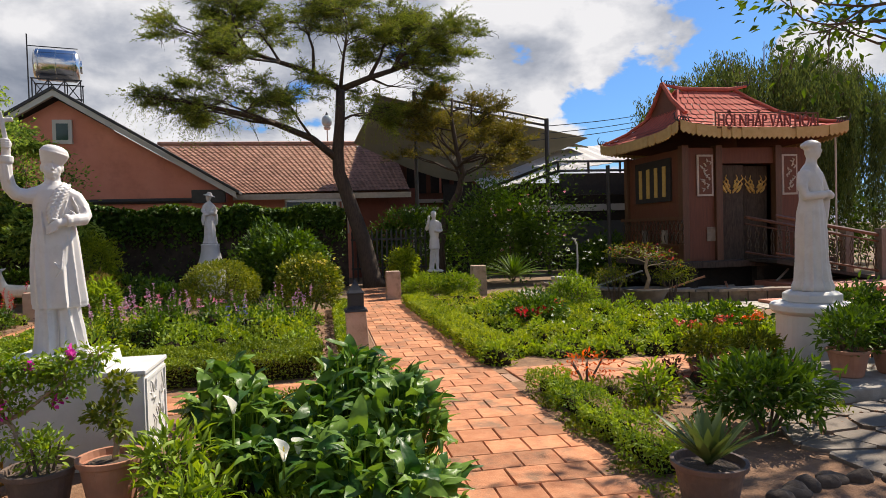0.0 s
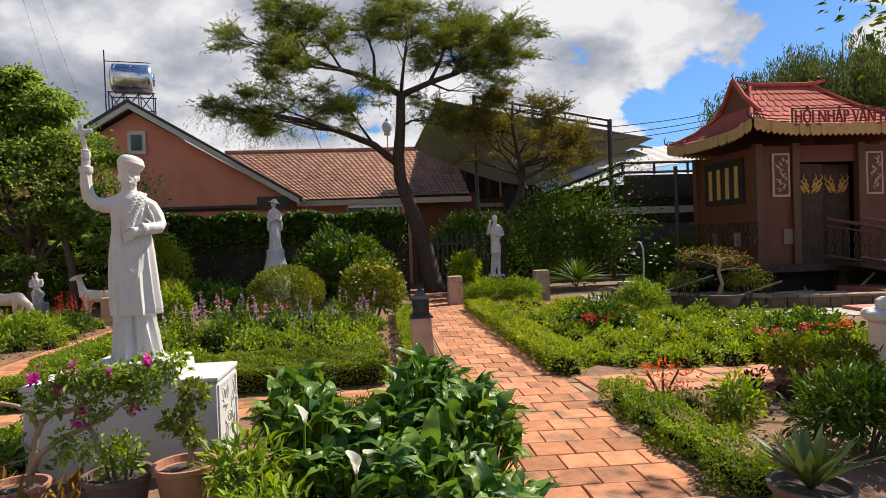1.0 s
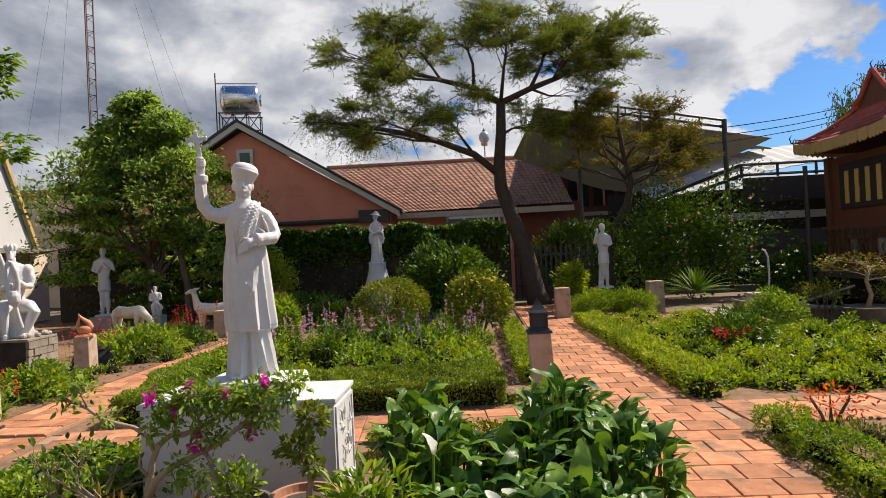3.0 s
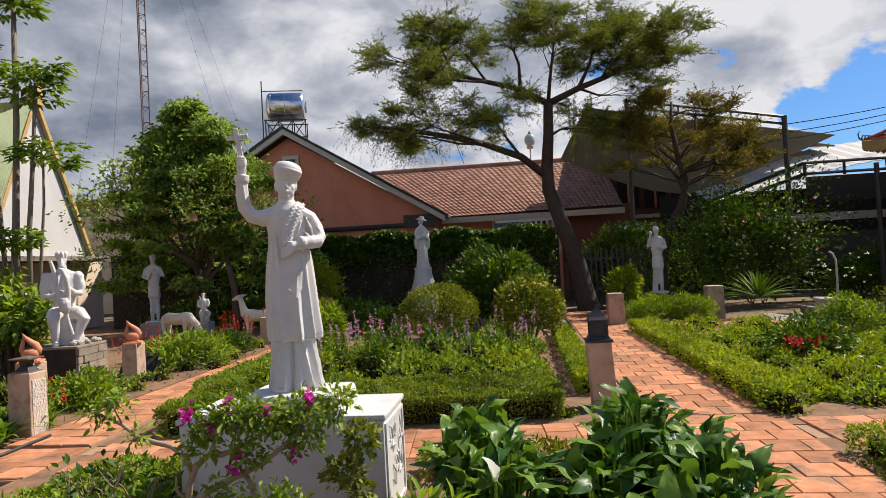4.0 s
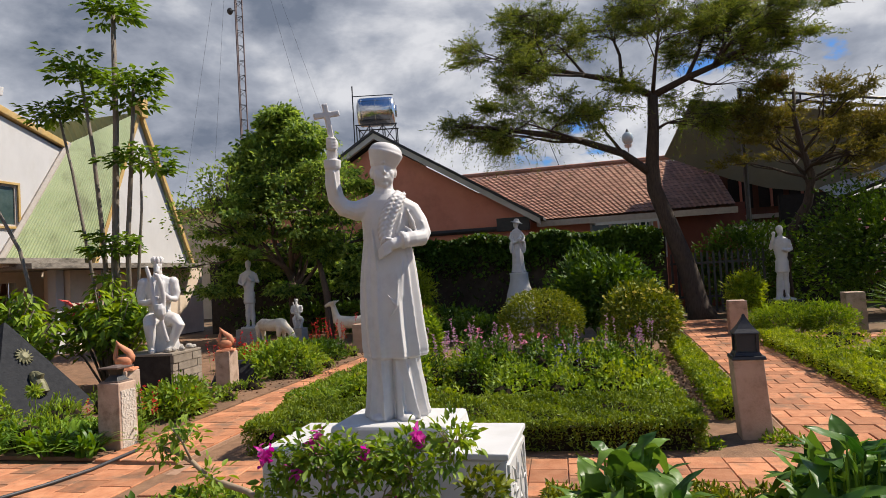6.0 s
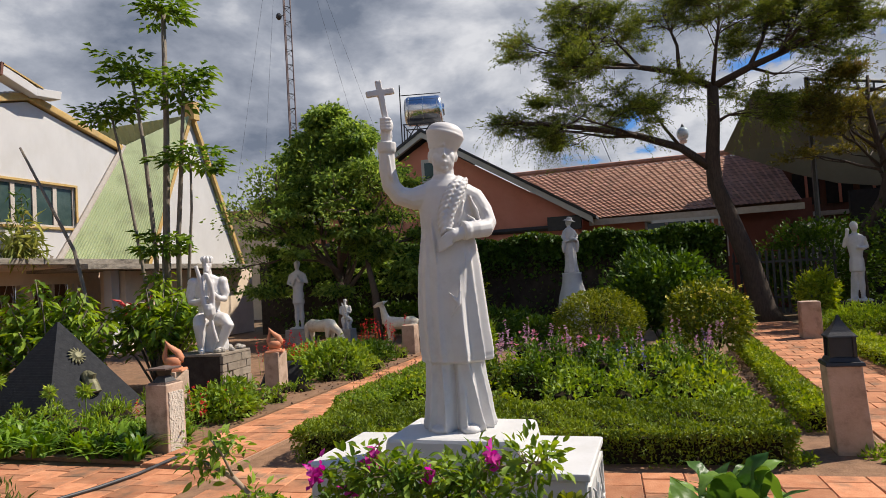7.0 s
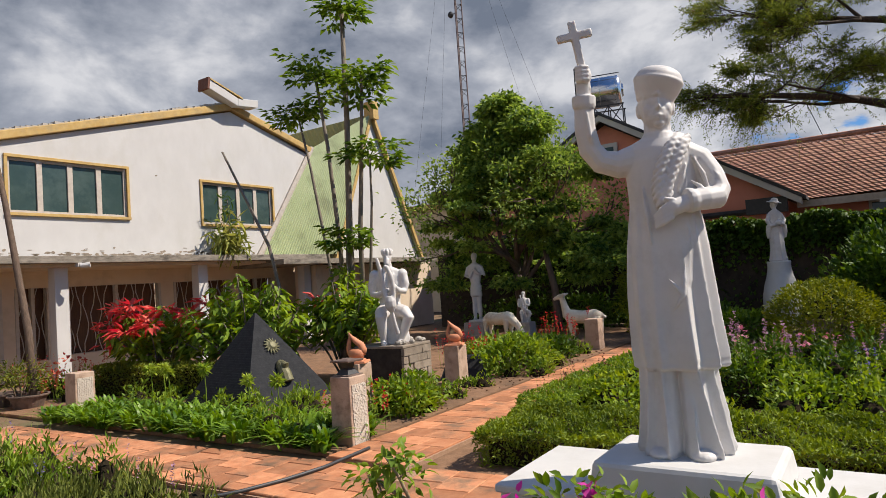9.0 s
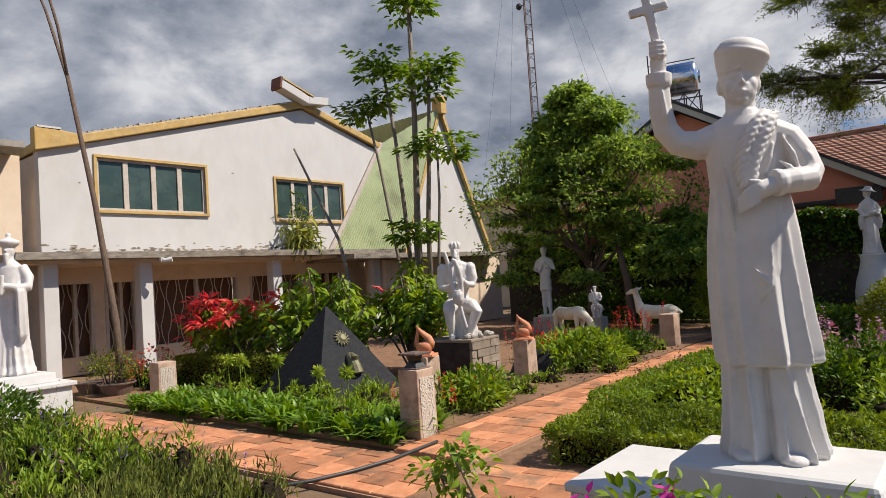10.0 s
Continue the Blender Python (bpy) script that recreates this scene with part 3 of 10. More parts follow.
    for y0, y1, z0, z1 in holes:
        w = part("ground_window", Shape().box(-16.5, -16.42, y0, y1, z0, z1), TIMBER, root, "dark brown window with a wrought grille")
        gr = Shape()
        rnd = random.Random(str(y0))
        n = int((y1 - y0) / 0.16)
        for k in range(n):
            y = y0 + (k + 0.5) * (y1 - y0) / n
            pts = [(-16.24, y + 0.06 * math.sin(i * 1.3 + k * 2.1 + rnd.uniform(-0.4, 0.4)), z0 + (z1 - z0) * i / 7) for i in range(8)]
            gr.tube(pts, 0.011, 5)
        part("grille", gr, FRAME_GREY, w, "curled grey iron grille")
        fr = Shape()
        m = (y0 + y1) / 2
        for y in (y0, m, y1):
            fr.box(-16.3, -16.18, y - 0.035, y + 0.035, z0, z1)
        tagged(part("frame", fr, FRAME_GREY, w), kind="stuff")
    for y in (7.66, 9.58, 13.05, 16.7):
        part("column", Shape().box(-15.03, -14.75, y - 0.14, y + 0.14, 0, 2.4), RENDER_WHITE, root, "white square column", bevel=0.01)
    part("spotlight", Shape().tube([(-14.3, 9.75, 2.40), (-14.2, 9.9, 2.42)], [0.05, 0.06], 10).box(-14.4, -14.3, 9.7, 9.78, 2.38, 2.47), RENDER_WHITE, root)
    return root


def a_frame():
    root = thing("a_frame_house", "steep A-frame wing with green metal roof and white gable", "house", 0, 0, 0)
    ap, l, r = (19.78, 7.3), (17.8, 2.5), (22.05, 2.5)
    s = Shape()
    s.prism([l, r, ap], "x", -14.7, -14.5)
    part("gable_wall", s, RENDER_WHITE, root)
    n = 60
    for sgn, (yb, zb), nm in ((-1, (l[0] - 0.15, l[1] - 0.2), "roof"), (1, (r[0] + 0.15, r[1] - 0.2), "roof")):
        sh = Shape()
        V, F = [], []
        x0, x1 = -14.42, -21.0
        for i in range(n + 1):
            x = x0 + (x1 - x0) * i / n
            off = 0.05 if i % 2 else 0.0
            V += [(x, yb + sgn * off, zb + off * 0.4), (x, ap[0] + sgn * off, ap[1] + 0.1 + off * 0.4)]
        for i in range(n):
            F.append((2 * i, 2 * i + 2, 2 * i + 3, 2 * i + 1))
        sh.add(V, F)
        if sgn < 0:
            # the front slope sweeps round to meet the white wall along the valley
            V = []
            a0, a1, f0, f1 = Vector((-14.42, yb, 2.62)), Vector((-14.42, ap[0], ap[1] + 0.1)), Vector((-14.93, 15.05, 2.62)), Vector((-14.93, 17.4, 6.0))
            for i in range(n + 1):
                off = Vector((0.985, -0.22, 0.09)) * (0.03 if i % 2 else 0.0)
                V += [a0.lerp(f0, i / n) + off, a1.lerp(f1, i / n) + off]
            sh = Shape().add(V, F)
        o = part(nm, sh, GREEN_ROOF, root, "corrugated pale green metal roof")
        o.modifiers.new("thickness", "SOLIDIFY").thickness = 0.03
    part("ground_wall", Shape().box(-15.5, -15.3, 16.9, 22.1, 0, 2.46), CREAM, root)
    fb = Shape()
    for yb in (l[0] - 0.2, r[0] + 0.2):
        fb.tube([(-14.42, yb, 2.4), (-14.42, ap[0], ap[1] + 0.15)], 0.09, 4)
    fb.box(-14.6, -14.2, ap[0] - 0.14, ap[0] + 0.14, ap[1] - 0.1, ap[1] + 0.5)
    part("verge_board", fb, OCHRE, root, "ochre verge boards")
    part("lower_wall", Shape().box(-14.9, -14.6, 16.9, 23.0, 0, 2.3), CREAM, root)
    part("ledge", Shape().box(-16, -13.9, 15.0, 22.4, 2.32, 2.46), AWNING, root, "weathered concrete ledge")
    # lit region of the lower wall, made as a whiter sheet
    part("lit_panel", Shape().box(-14.6, -14.57, 18.2, 20.6, 0.1, 1.6), RENDER_WHITE, root, "lit part of the lower wall, put in as a white panel")
    return root


# ---- red house ----
def tiled_slope(a, b, c, d, cols, rows, lift=0.026):
    """Interlocking clay tiles on a slope: a, b the eave's ends, d, c the ridge's; each tile an arched strip that overlaps the one below."""
    a, b, c, d = (np.array(v, float) for v in (a, b, c, d))
    nrm = np.cross(b - a, d - a)
    nrm /= np.linalg.norm(nrm)
    if nrm[2] < 0:
        nrm = -nrm
    prof = [(0.0, 0.0), (0.18, 0.9), (0.36, 1.0), (0.55, 0.25), (0.78, 0.1), (1.0, 0.0)]
    V, F = [], []
    for j in range(rows):
        v0, v1 = j / rows, (j + 1.12) / rows
        for i in range(cols):
            o = len(V)
            for v, base in ((v0, lift * 1.1), (v1, 0.0)):
                for u, h in prof:
                    uu = (i + u) / cols
                    p = (a + (b - a) * uu) * (1 - v) + (d + (c - d) * uu) * v
                    V.append(p + nrm * (base + h * lift))
            k = len(prof)
            for q in range(k - 1):
                F.append((o + q, o + q + 1, o + k + q + 1, o + k + q))
    return quick_mesh("tiles", V, F)


def red_house():
    root = thing("salmon_house", "single-storey salmon house with clay tile roof and dark gable verge", "house")
    Y = 24.0
    ap, lo, ro = (-7.78, 6.64), (-13.6, 3.1), (-2.1, 3.18)
    part("gable_wall", Shape().prism([(-13.2, 0), (-2.6, 0), (-2.6, 3.35), (ap[0], ap[1] - 0.2), (-13.2, 3.3)], "y", Y, Y + 0.25), SALMON, root)
    v = Shape()
    for e in (lo, ro):
        dx, dz = e[0] - ap[0], e[1] - ap[1]
        V = [(ap[0] + dx * t, y, ap[1] + dz * t + h) for y in (Y - 0.5, Y - 0.35) for t, h in ((0, -0.14), (1, -0.14), (1, 0.06), (0, 0.06))]
        v.add(V, [(3, 2, 1, 0), (4, 5, 6, 7), (0, 1, 5, 4), (1, 2, 6, 5), (2, 3, 7, 6), (3, 0, 4, 7)])
    part("verge_board", v, RENDER_WHITE, root, "pale grey verge board")
    v = Shape()
    for e in (lo, ro):
        dx, dz = e[0] - ap[0], e[1] - ap[1]
        V = [(ap[0] + dx * t, y, ap[1] + dz * t + h) for y in (Y - 0.55, Y + 7) for t, h in ((0, 0.065), (1.02, 0.065), (1.02, 0.17), (0, 0.17))]
        v.add(V, [(3, 2, 1, 0), (4, 5, 6, 7), (0, 1, 5, 4), (1, 2, 6, 5), (2, 3, 7, 6), (3, 0, 4, 7)])
    part("gable_roof", v, ASPHALT_ROOF, root, "dark roof covering")
    part("gutter", Shape().tube([(-13.2, Y - 0.1, 3.0), (-3.2, Y - 0.1, 3.0)], 0.09, 8).box(-3.6, -2.5, Y - 0.25, Y - 0.01, 2.9, 3.35), DARK_METAL, root)
    w = part("gable_window", Shape().box(-7.98, -7.37, Y - 0.10, Y + 0.02, 4.97, 5.78), RENDER_WHITE, root, "small white framed window")
    part("pane", Shape().box(-7.86, -7.49, Y - 0.115, Y - 0.102, 5.10, 5.65), GLASS_DARK, w)
    # main wing
    part("wing_wall", Shape().box(-2.6, 1.95, 25.2, 25.45, 0, 3.4), SALMON, root)
    # separate wall end: shade of eaves and canopy painted as darker maroon
    part("shaded_end_wall", Shape().box(1.95, 4.5, 25.2, 25.45, 0, 3.4), mat("wall_shade_maroon", (0.17, 0.052, 0.035), (0.21, 0.07, 0.048), 0.9, 2, 0.1, 60, stain=(0.08, 0.035, 0.025), stain_amount=0.5), root, "end of the wall in a darker maroon that stands for shade")
    part("tiled_roof", tiled_slope((-2.3, 24.4, 3.22), (4.08, 24.4, 3.28), (3.8, 28.0, 5.45), (-5.5, 28.0, 5.45), 42, 17), ROOF_TILE, root, "brown clay tile roof slope")
    part("roof_board", Shape().add([(-2.3, 24.42, 3.17), (4.08, 24.42, 3.23), (3.8, 28.0, 5.38), (-5.5, 28.0, 5.38), (-2.3, 24.42, 3.1), (4.08, 24.42, 3.16), (3.8, 28.0, 5.3), (-5.5, 28.0, 5.3)],
         [(0, 1, 2, 3), (7, 6, 5, 4), (0, 4, 5, 1), (1, 5, 6, 2), (2, 6, 7, 3), (3, 7, 4, 0)]), TIMBER, root)
    part("fascia", Shape().box(-2.3, 4.12, 24.3, 24.38, 3.0, 3.2), FRAME_GREY, root, "pale fascia board")
    part("ridge_cap", Shape().tube([(-5.6, 28.0, 5.5), (3.85, 28.0, 5.5)], 0.11, 8), ROOF_TILE, root)
    part("back_wall", Shape().box(-13.2, 4.5, 31.5, 31.7, 0, 5.2), SALMON, root)
    win = part("wing_window", Shape().box(-0.55, 1.48, 25.08, 25.21, 1.2, 3.12), RENDER_WHITE, root, "white framed casement window")
    for x in (-0.47, 0.19, 0.85):
        part("pane", Shape().box(x, x + 0.56, 25.06, 25.075, 1.3, 2.98), GLASS_DARK, win)
    return root


def water_tank():
    root = thing("water_tank", "polished steel tank lying on a dark lattice stand above the ridge", "tank", -8.38, 25.7, 0)
    root.rotation_euler = (0, 0, radians(14))
    z, r = 8.02, 0.56
    tank = part("tank", Shape().tube([(-0.74, 0, z), (-0.70, 0, z), (-0.60, 0, z), (0.60, 0, z), (0.70, 0, z), (0.74, 0, z)], [r * 0.6, r * 0.88, r, r, r * 0.88, r * 0.6], 40), STEEL, root, smooth=True)
    for x in (-0.55, 0.0, 0.55):
        ringp = [(x, (r + 0.006) * math.cos(a), z + (r + 0.006) * math.sin(a)) for a in [2 * math.pi * k / 24 for k in range(25)]]
        part("band", Shape().tube(ringp, 0.014, 5), STEEL, tank)
    part("hatch", Shape().tube([(0.73, 0, z), (0.80, 0, z)], [0.24, 0.22], 20), STEEL, tank)
    fr = Shape()
    for x in (-0.75, -0.25, 0.25, 0.75):
        for y in (-0.45, 0.45):
            fr.tube([(x, y, 6.0), (x, y, 7.45)], 0.028, 4)
    for x0, x1 in ((-0.75, -0.25), (-0.25, 0.25), (0.25, 0.75)):
        fr.tube([(x0, -0.45, 6.7), (x1, -0.45, 7.4)], 0.022, 4).tube([(x1, -0.45, 6.7), (x0, -0.45, 7.4)], 0.022, 4)
    for z2 in (6.75, 7.43):
        for y in (-0.45, 0.45):
            fr.tube([(-0.8, y, z2), (0.8, y, z2)], 0.028, 4)
    fr.tube([(-0.85, -0.45, 6.0), (-0.85, -0.45, 8.95)], 0.028, 4).tube([(-0.85, -0.45, 8.55), (0.7, -0.45, 8.55)], 0.02, 4)
    tagged(part("stand", fr, DARK_METAL, root, "dark steel lattice stand"), kind="stuff")
    return root


# ---- shrine ----
DULL_BRASS = mat("dull_gilt_iron", (0.045, 0.028, 0.015), (0.095, 0.062, 0.03), 0.55, 20, 0.1, 60)


def ornate_baluster():
    """A scrolled flat baluster, 0.7 m high."""
    s = Shape()
    for sg in (-1, 1):
        s.tube([(0, 0, 0), (sg * 0.030, 0, 0.10), (sg * 0.050, 0, 0.20), (sg * 0.020, 0, 0.31), (0, 0, 0.35)], [0.008, 0.012, 0.014, 0.011, 0.009], 5)
        s.tube([(0, 0, 0.35), (sg * 0.034, 0, 0.42), (sg * 0.046, 0, 0.52), (sg * 0.018, 0, 0.60), (0, 0, 0.70)], [0.009, 0.012, 0.013, 0.010, 0.008], 5)
    me = s.mesh("baluster", True)
    me.materials.append(DULL_BRASS)
    return me


ORNATE = ornate_baluster()


def shrine():
    root = thing("timber_pavilion", "brown timber pavilion with a curved red tile roof", "pavilion")
    x0, x1, y0, y1, zf = 9.75, 13.4, 15.0, 18.0, 0.75
    # floor and stilts take near-black tones that hold the shade under the pavilion
    part("floor", Shape().box(x0 - 0.3, x1 + 0.3, y0 - 0.5, y1 + 0.3, zf - 0.15, zf), BARK_DARK, root, "floor planks, darkened for shade")
    for x in (x0, (x0 + x1) / 2, x1):
        for y in (y0 - 0.3, y1):
            part("stilt", Shape().box(x - 0.1, x + 0.1, y - 0.1, y + 0.1, 0, zf - 0.15), BROWN_BLACK_STONE, root)
    for w in ((x0, x0 + 0.12, y0 + 0.12, y1 - 0.12, zf, 3.6), (x0, 10.72, y0, y0 + 0.12, zf, 3.6), (12.32, x1, y0, y0 + 0.12, zf, 3.6),
              (x1 - 0.12, x1, y0 + 0.12, y1 - 0.12, zf, 3.6), (x0, x1, y1 - 0.12, y1, zf, 3.6), (10.72, 12.32, y0, y0 + 0.12, 3.2, 3.6)):
        part("wall_panel", Shape().box(*w), TIMBER_WALL, root)
    # dark box put in for the deep shade below the floor
    part("underfloor_shade", Shape().box(x0 + 0.2, x1 - 0.2, y0 + 0.15, y1 - 0.3, 0.0, zf - 0.16), INSIDE_DARK, root)
    part("notice", Shape().box(10.36, 10.66, y0 - 0.03, y0 - 0.012, 1.24, 1.60), WORN_STONE, root, "small faded notice board", bevel=0.004)
    rail = part("gallery_rail", Shape().box(x0 - 0.27, x0 - 0.20, y0 - 0.4, y1, 1.80, 1.88).box(x0 - 0.26, x0 - 0.21, y0 - 0.4, y1, 1.14, 1.19), TIMBER, root, "dark timber rail of the narrow gallery")
    for k in range(17):
        y = y0 - 0.3 + k * 0.195
        part("baluster", ORNATE, None, rail).matrix_basis = pose(x0 - 0.235, y, 1.19) @ Matrix.Diagonal((1, 1, 0.61 / 0.7, 1))
    for y in (15.55, 16.6):
        part("rail_panel", Shape().box(x0 - 0.255, x0 - 0.215, y - 0.13, y + 0.13, 1.2, 1.55), WORN_STONE, rail)
    # dark sheet in place of the unlit room behind the doors
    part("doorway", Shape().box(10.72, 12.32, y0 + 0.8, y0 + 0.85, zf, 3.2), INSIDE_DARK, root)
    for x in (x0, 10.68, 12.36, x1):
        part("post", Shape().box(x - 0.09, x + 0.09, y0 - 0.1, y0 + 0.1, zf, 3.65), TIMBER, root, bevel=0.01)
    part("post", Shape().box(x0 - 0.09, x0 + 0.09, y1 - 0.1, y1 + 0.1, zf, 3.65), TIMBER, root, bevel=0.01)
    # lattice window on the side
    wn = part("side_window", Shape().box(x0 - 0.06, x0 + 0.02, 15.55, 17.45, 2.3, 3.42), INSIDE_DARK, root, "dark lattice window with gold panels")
    for k in range(4):
        y = 15.75 + k * 0.43
        part("gold_panel", Shape().box(x0 - 0.08, x0 - 0.061, y, y + 0.16, 2.42, 3.22), GOLD, wn)
    for xc in (10.32, 12.72):
        p = part("panel", Shape().box(xc - 0.22, xc + 0.22, y0 - 0.05, y0 - 0.012, 2.38, 3.42), FRAME_GREY, root, "pale framed carved panel")
        part("picture", Shape().box(xc - 0.17, xc + 0.17, y0 - 0.062, y0 - 0.052, 2.43, 3.37), TIMBER_WALL, p)
        rel = Shape()
        rnd = random.Random(str(xc))
        for k in range(14):
            bx, bz = xc + rnd.uniform(-0.12, 0.12), 2.5 + k * 0.056
            rel.tube([(bx, y0 - 0.066, bz), (bx + rnd.uniform(-0.06, 0.06), y0 - 0.075, bz + 0.05), (bx + rnd.uniform(-0.09, 0.09), y0 - 0.066, bz + 0.09)], [0.018, 0.026, 0.008], 5)
        tagged(part("relief", rel, FRAME_GREY, p, "pale carved relief"), kind="stuff")
    # doors darkened: the roof overhang's shade is put into their colour
    for xc, back in ((11.08, 0.0), (11.98, 0.3)):
        p = part("door", Shape().box(xc - 0.34, xc + 0.34, y0 + 0.02 + back, y0 + 0.07 + back, zf, 3.15), BARK_DARK, root, "dark timber door with a gold carving")
        o = Shape()
        for sg in (-1, 1):
            for dx, dz, r in ((0.05, 0.0, 0.030), (0.12, 0.05, 0.034), (0.20, 0.02, 0.030), (0.25, 0.12, 0.026), (0.16, 0.16, 0.030), (0.07, 0.14, 0.028), (0.27, 0.26, 0.02), (0.12, 0.27, 0.018)):
                o.tube([(xc + sg * dx * 0.7, y0 + back + 0.012, 2.44 + dz), (xc + sg * dx, y0 + back - 0.005, 2.50 + dz), (xc + sg * (dx + 0.05), y0 + back, 2.56 + dz), (xc + sg * (dx + 0.01), y0 + back + 0.005, 2.62 + dz * 1.1)], [r * 0.6, r, r * 0.9, r * 0.3], 5)
        part("carving", o, GOLD, p)
    roof_x0, roof_x1, roof_y0, roof_y1 = 9.25, 13.82, 14.3, 18.7
    ze, zr = 3.94, 5.34
    rx0, rx1, ry = 10.5, 12.25, 16.5

    def rp(u, v, side):
        """Place on a roof side; u along the eave, v up the slope, with upturned corners."""
        turn_up = 0.17 * (abs(2 * u - 1) ** 4) * (1 - v) ** 2
        sag = -0.30 * math.sin(math.pi * v) * 0.7
        if side == 0:
            e, r = (roof_x0 + (roof_x1 - roof_x0) * u, roof_y0), (rx0 + (rx1 - rx0) * u, ry)
        elif side == 1:
            e, r = (roof_x0, roof_y0 + (roof_y1 - roof_y0) * u), (rx0, ry)
        elif side == 2:
            e, r = (roof_x1, roof_y0 + (roof_y1 - roof_y0) * u), (rx1, ry)
        else:
            e, r = (roof_x0 + (roof_x1 - roof_x0) * u, roof_y1), (rx0 + (rx1 - rx0) * u, ry)
        return Vector((e[0] + (r[0] - e[0]) * v, e[1] + (r[1] - e[1]) * v, ze + (zr - ze) * v + sag + turn_up))
    for side in range(4):
        V, F = [], []
        rows, cols = (9, 12) if side in (0, 3) else (9, 10)
        for j in range(rows):
            for i in range(cols):
                sh = 0.5 if j % 2 else 0.0
                u0, u1 = max((i - sh) / cols, 0), min((i + 1 - sh) / cols, 1)
                v0, v1 = j / rows, (j + 1.25) / rows
                if u1 - u0 < 0.01 or v1 > 1.001 and j == rows:
                    continue
                v1 = min(v1, 1.0)
                g2 = 0.06 / cols
                o = len(V)
                lift = Vector((0, 0, 0.035))
                V += [rp(u0 + g2, v0, side) + lift, rp((u0 + u1) / 2, v0 - 0.03, side) + lift * 1.4, rp(u1 - g2, v0, side) + lift, rp(u1 - g2, v1, side), rp(u0 + g2, v1, side)]
                F.append((o, o + 1, o + 2, o + 3, o + 4))
        b = Shape()
        n, m = 16, 6
        Vb = [rp(i / n, j / m, side) - Vector((0, 0, dz)) for dz in (0.05, 0.11) for j in range(m + 1) for i in range(n + 1)]
        q = (n + 1) * (m + 1)
        Fb = [(k * q + j * (n + 1) + i, k * q + j * (n + 1) + i + 1, k * q + (j + 1) * (n + 1) + i + 1, k * q + (j + 1) * (n + 1) + i) for k in (0, 1) for j in range(m) for i in range(n)]
        Fb += [(i, i + 1, q + i + 1, q + i) for i in range(n)]
        deck = part("roof_deck", b.add(Vb, Fb), TIMBER_WALL, root)
        for o in range(0, len(V), 5):
            part("tile", quick_mesh("tile", V[o:o + 5], [(0, 1, 2, 3, 4)]), RED_ROOF, deck)
        f = Shape()
        n = 34
        pts = [rp(i / n, 0, side) + Vector(((0, -0.05, 0), (-0.05, 0, 0), (0.05, 0, 0), (0, 0.05, 0))[side]) for i in range(n + 1)]
        for i in range(n):
            a, c = pts[i], pts[i + 1]
            mid = (a + c) / 2
            f.add([a + Vector((0, 0, 0.06)), c + Vector((0, 0, 0.06)), c - Vector((0, 0, 0.17)), mid - Vector((0, 0, 0.23)), a - Vector((0, 0, 0.17))], [(0, 1, 2, 3, 4)])
        o = tagged(part("fascia", f, OCHRE_DULL, root, "scalloped ochre fascia board"), kind="stuff")
        o.modifiers.new("thickness", "SOLIDIFY").thickness = 0.03
    rg = Shape()
    rg.tube([(rx0 - 0.35, ry, zr + 0.16), (rx0 + 0.2, ry, zr + 0.06), (rx1 - 0.2, ry, zr + 0.06), (rx1 + 0.35, ry, zr + 0.16)], [0.035, 0.06, 0.06, 0.035], 8)
    for side, us in ((0, (0, 1)), (3, (0, 1))):
        for u in us:
            rg.tube([rp(u, v, side) + Vector((0, 0, 0.05)) for v in (0, 0.15, 0.35, 0.6, 0.85, 1)], [0.03, 0.04, 0.045, 0.045, 0.045, 0.045], 6)
    part("ridge", rg, RED_ROOF, root)
    gb = Shape()
    gb.prism([(ry - 0.95, zr - 0.75), (ry + 0.95, zr - 0.75), (ry, zr + 0.12)], "x", rx0 - 0.42, rx0 - 0.36)
    part("gable_board", gb, TIMBER_WALL, root)
    gv = Shape()
    for s2 in (-1, 1):
        gv.tube([(rx0 - 0.45, ry + s2 * 1.15, zr - 0.8), (rx0 - 0.45, ry + s2 * 0.5, zr - 0.33), (rx0 - 0.45, ry, zr + 0.2)], 0.06, 6)
    part("gable_verge", gv, RED_ROOF, root)
    orn = Shape()
    for (cx, cy, cz), s2 in (((roof_x0, roof_y1, ze + 0.2), -1), ((roof_x1, roof_y0, ze + 0.2), 1), ((rx0 - 0.35, ry, zr + 0.15), -1), ((rx1 + 0.35, ry, zr + 0.15), 1), ((roof_x0, roof_y0, ze + 0.2), -1)):
        for k in range(5):
            a, x = 0.9 * k, cx - s2 * 0.07 * k
            orn.tube([(x, cy, cz), (x + s2 * 0.05, cy, cz + 0.07), (x + s2 * 0.01, cy, cz + 0.14 - 0.012 * k), (x - s2 * 0.05, cy, cz + 0.11), (x - s2 * 0.02, cy, cz + 0.06)], [0.016, 0.018, 0.015, 0.012, 0.006], 5)
        orn.tube([(cx, cy, cz), (cx + s2 * 0.10, cy, cz + 0.06), (cx + s2 * 0.13, cy, cz + 0.18), (cx + s2 * 0.07, cy, cz + 0.26)], [0.022, 0.02, 0.015, 0.006], 5)
    tagged(part("roof_ornament", orn, DARK_METAL, root, "curled dark roof ornament"), kind="stuff")
    part("drain_pipe", Shape().tube([(13.72, 14.55, 0.25), (13.72, 14.55, 3.8)], 0.025, 6), FRAME_GREY, root, "thin pale drain pipe")
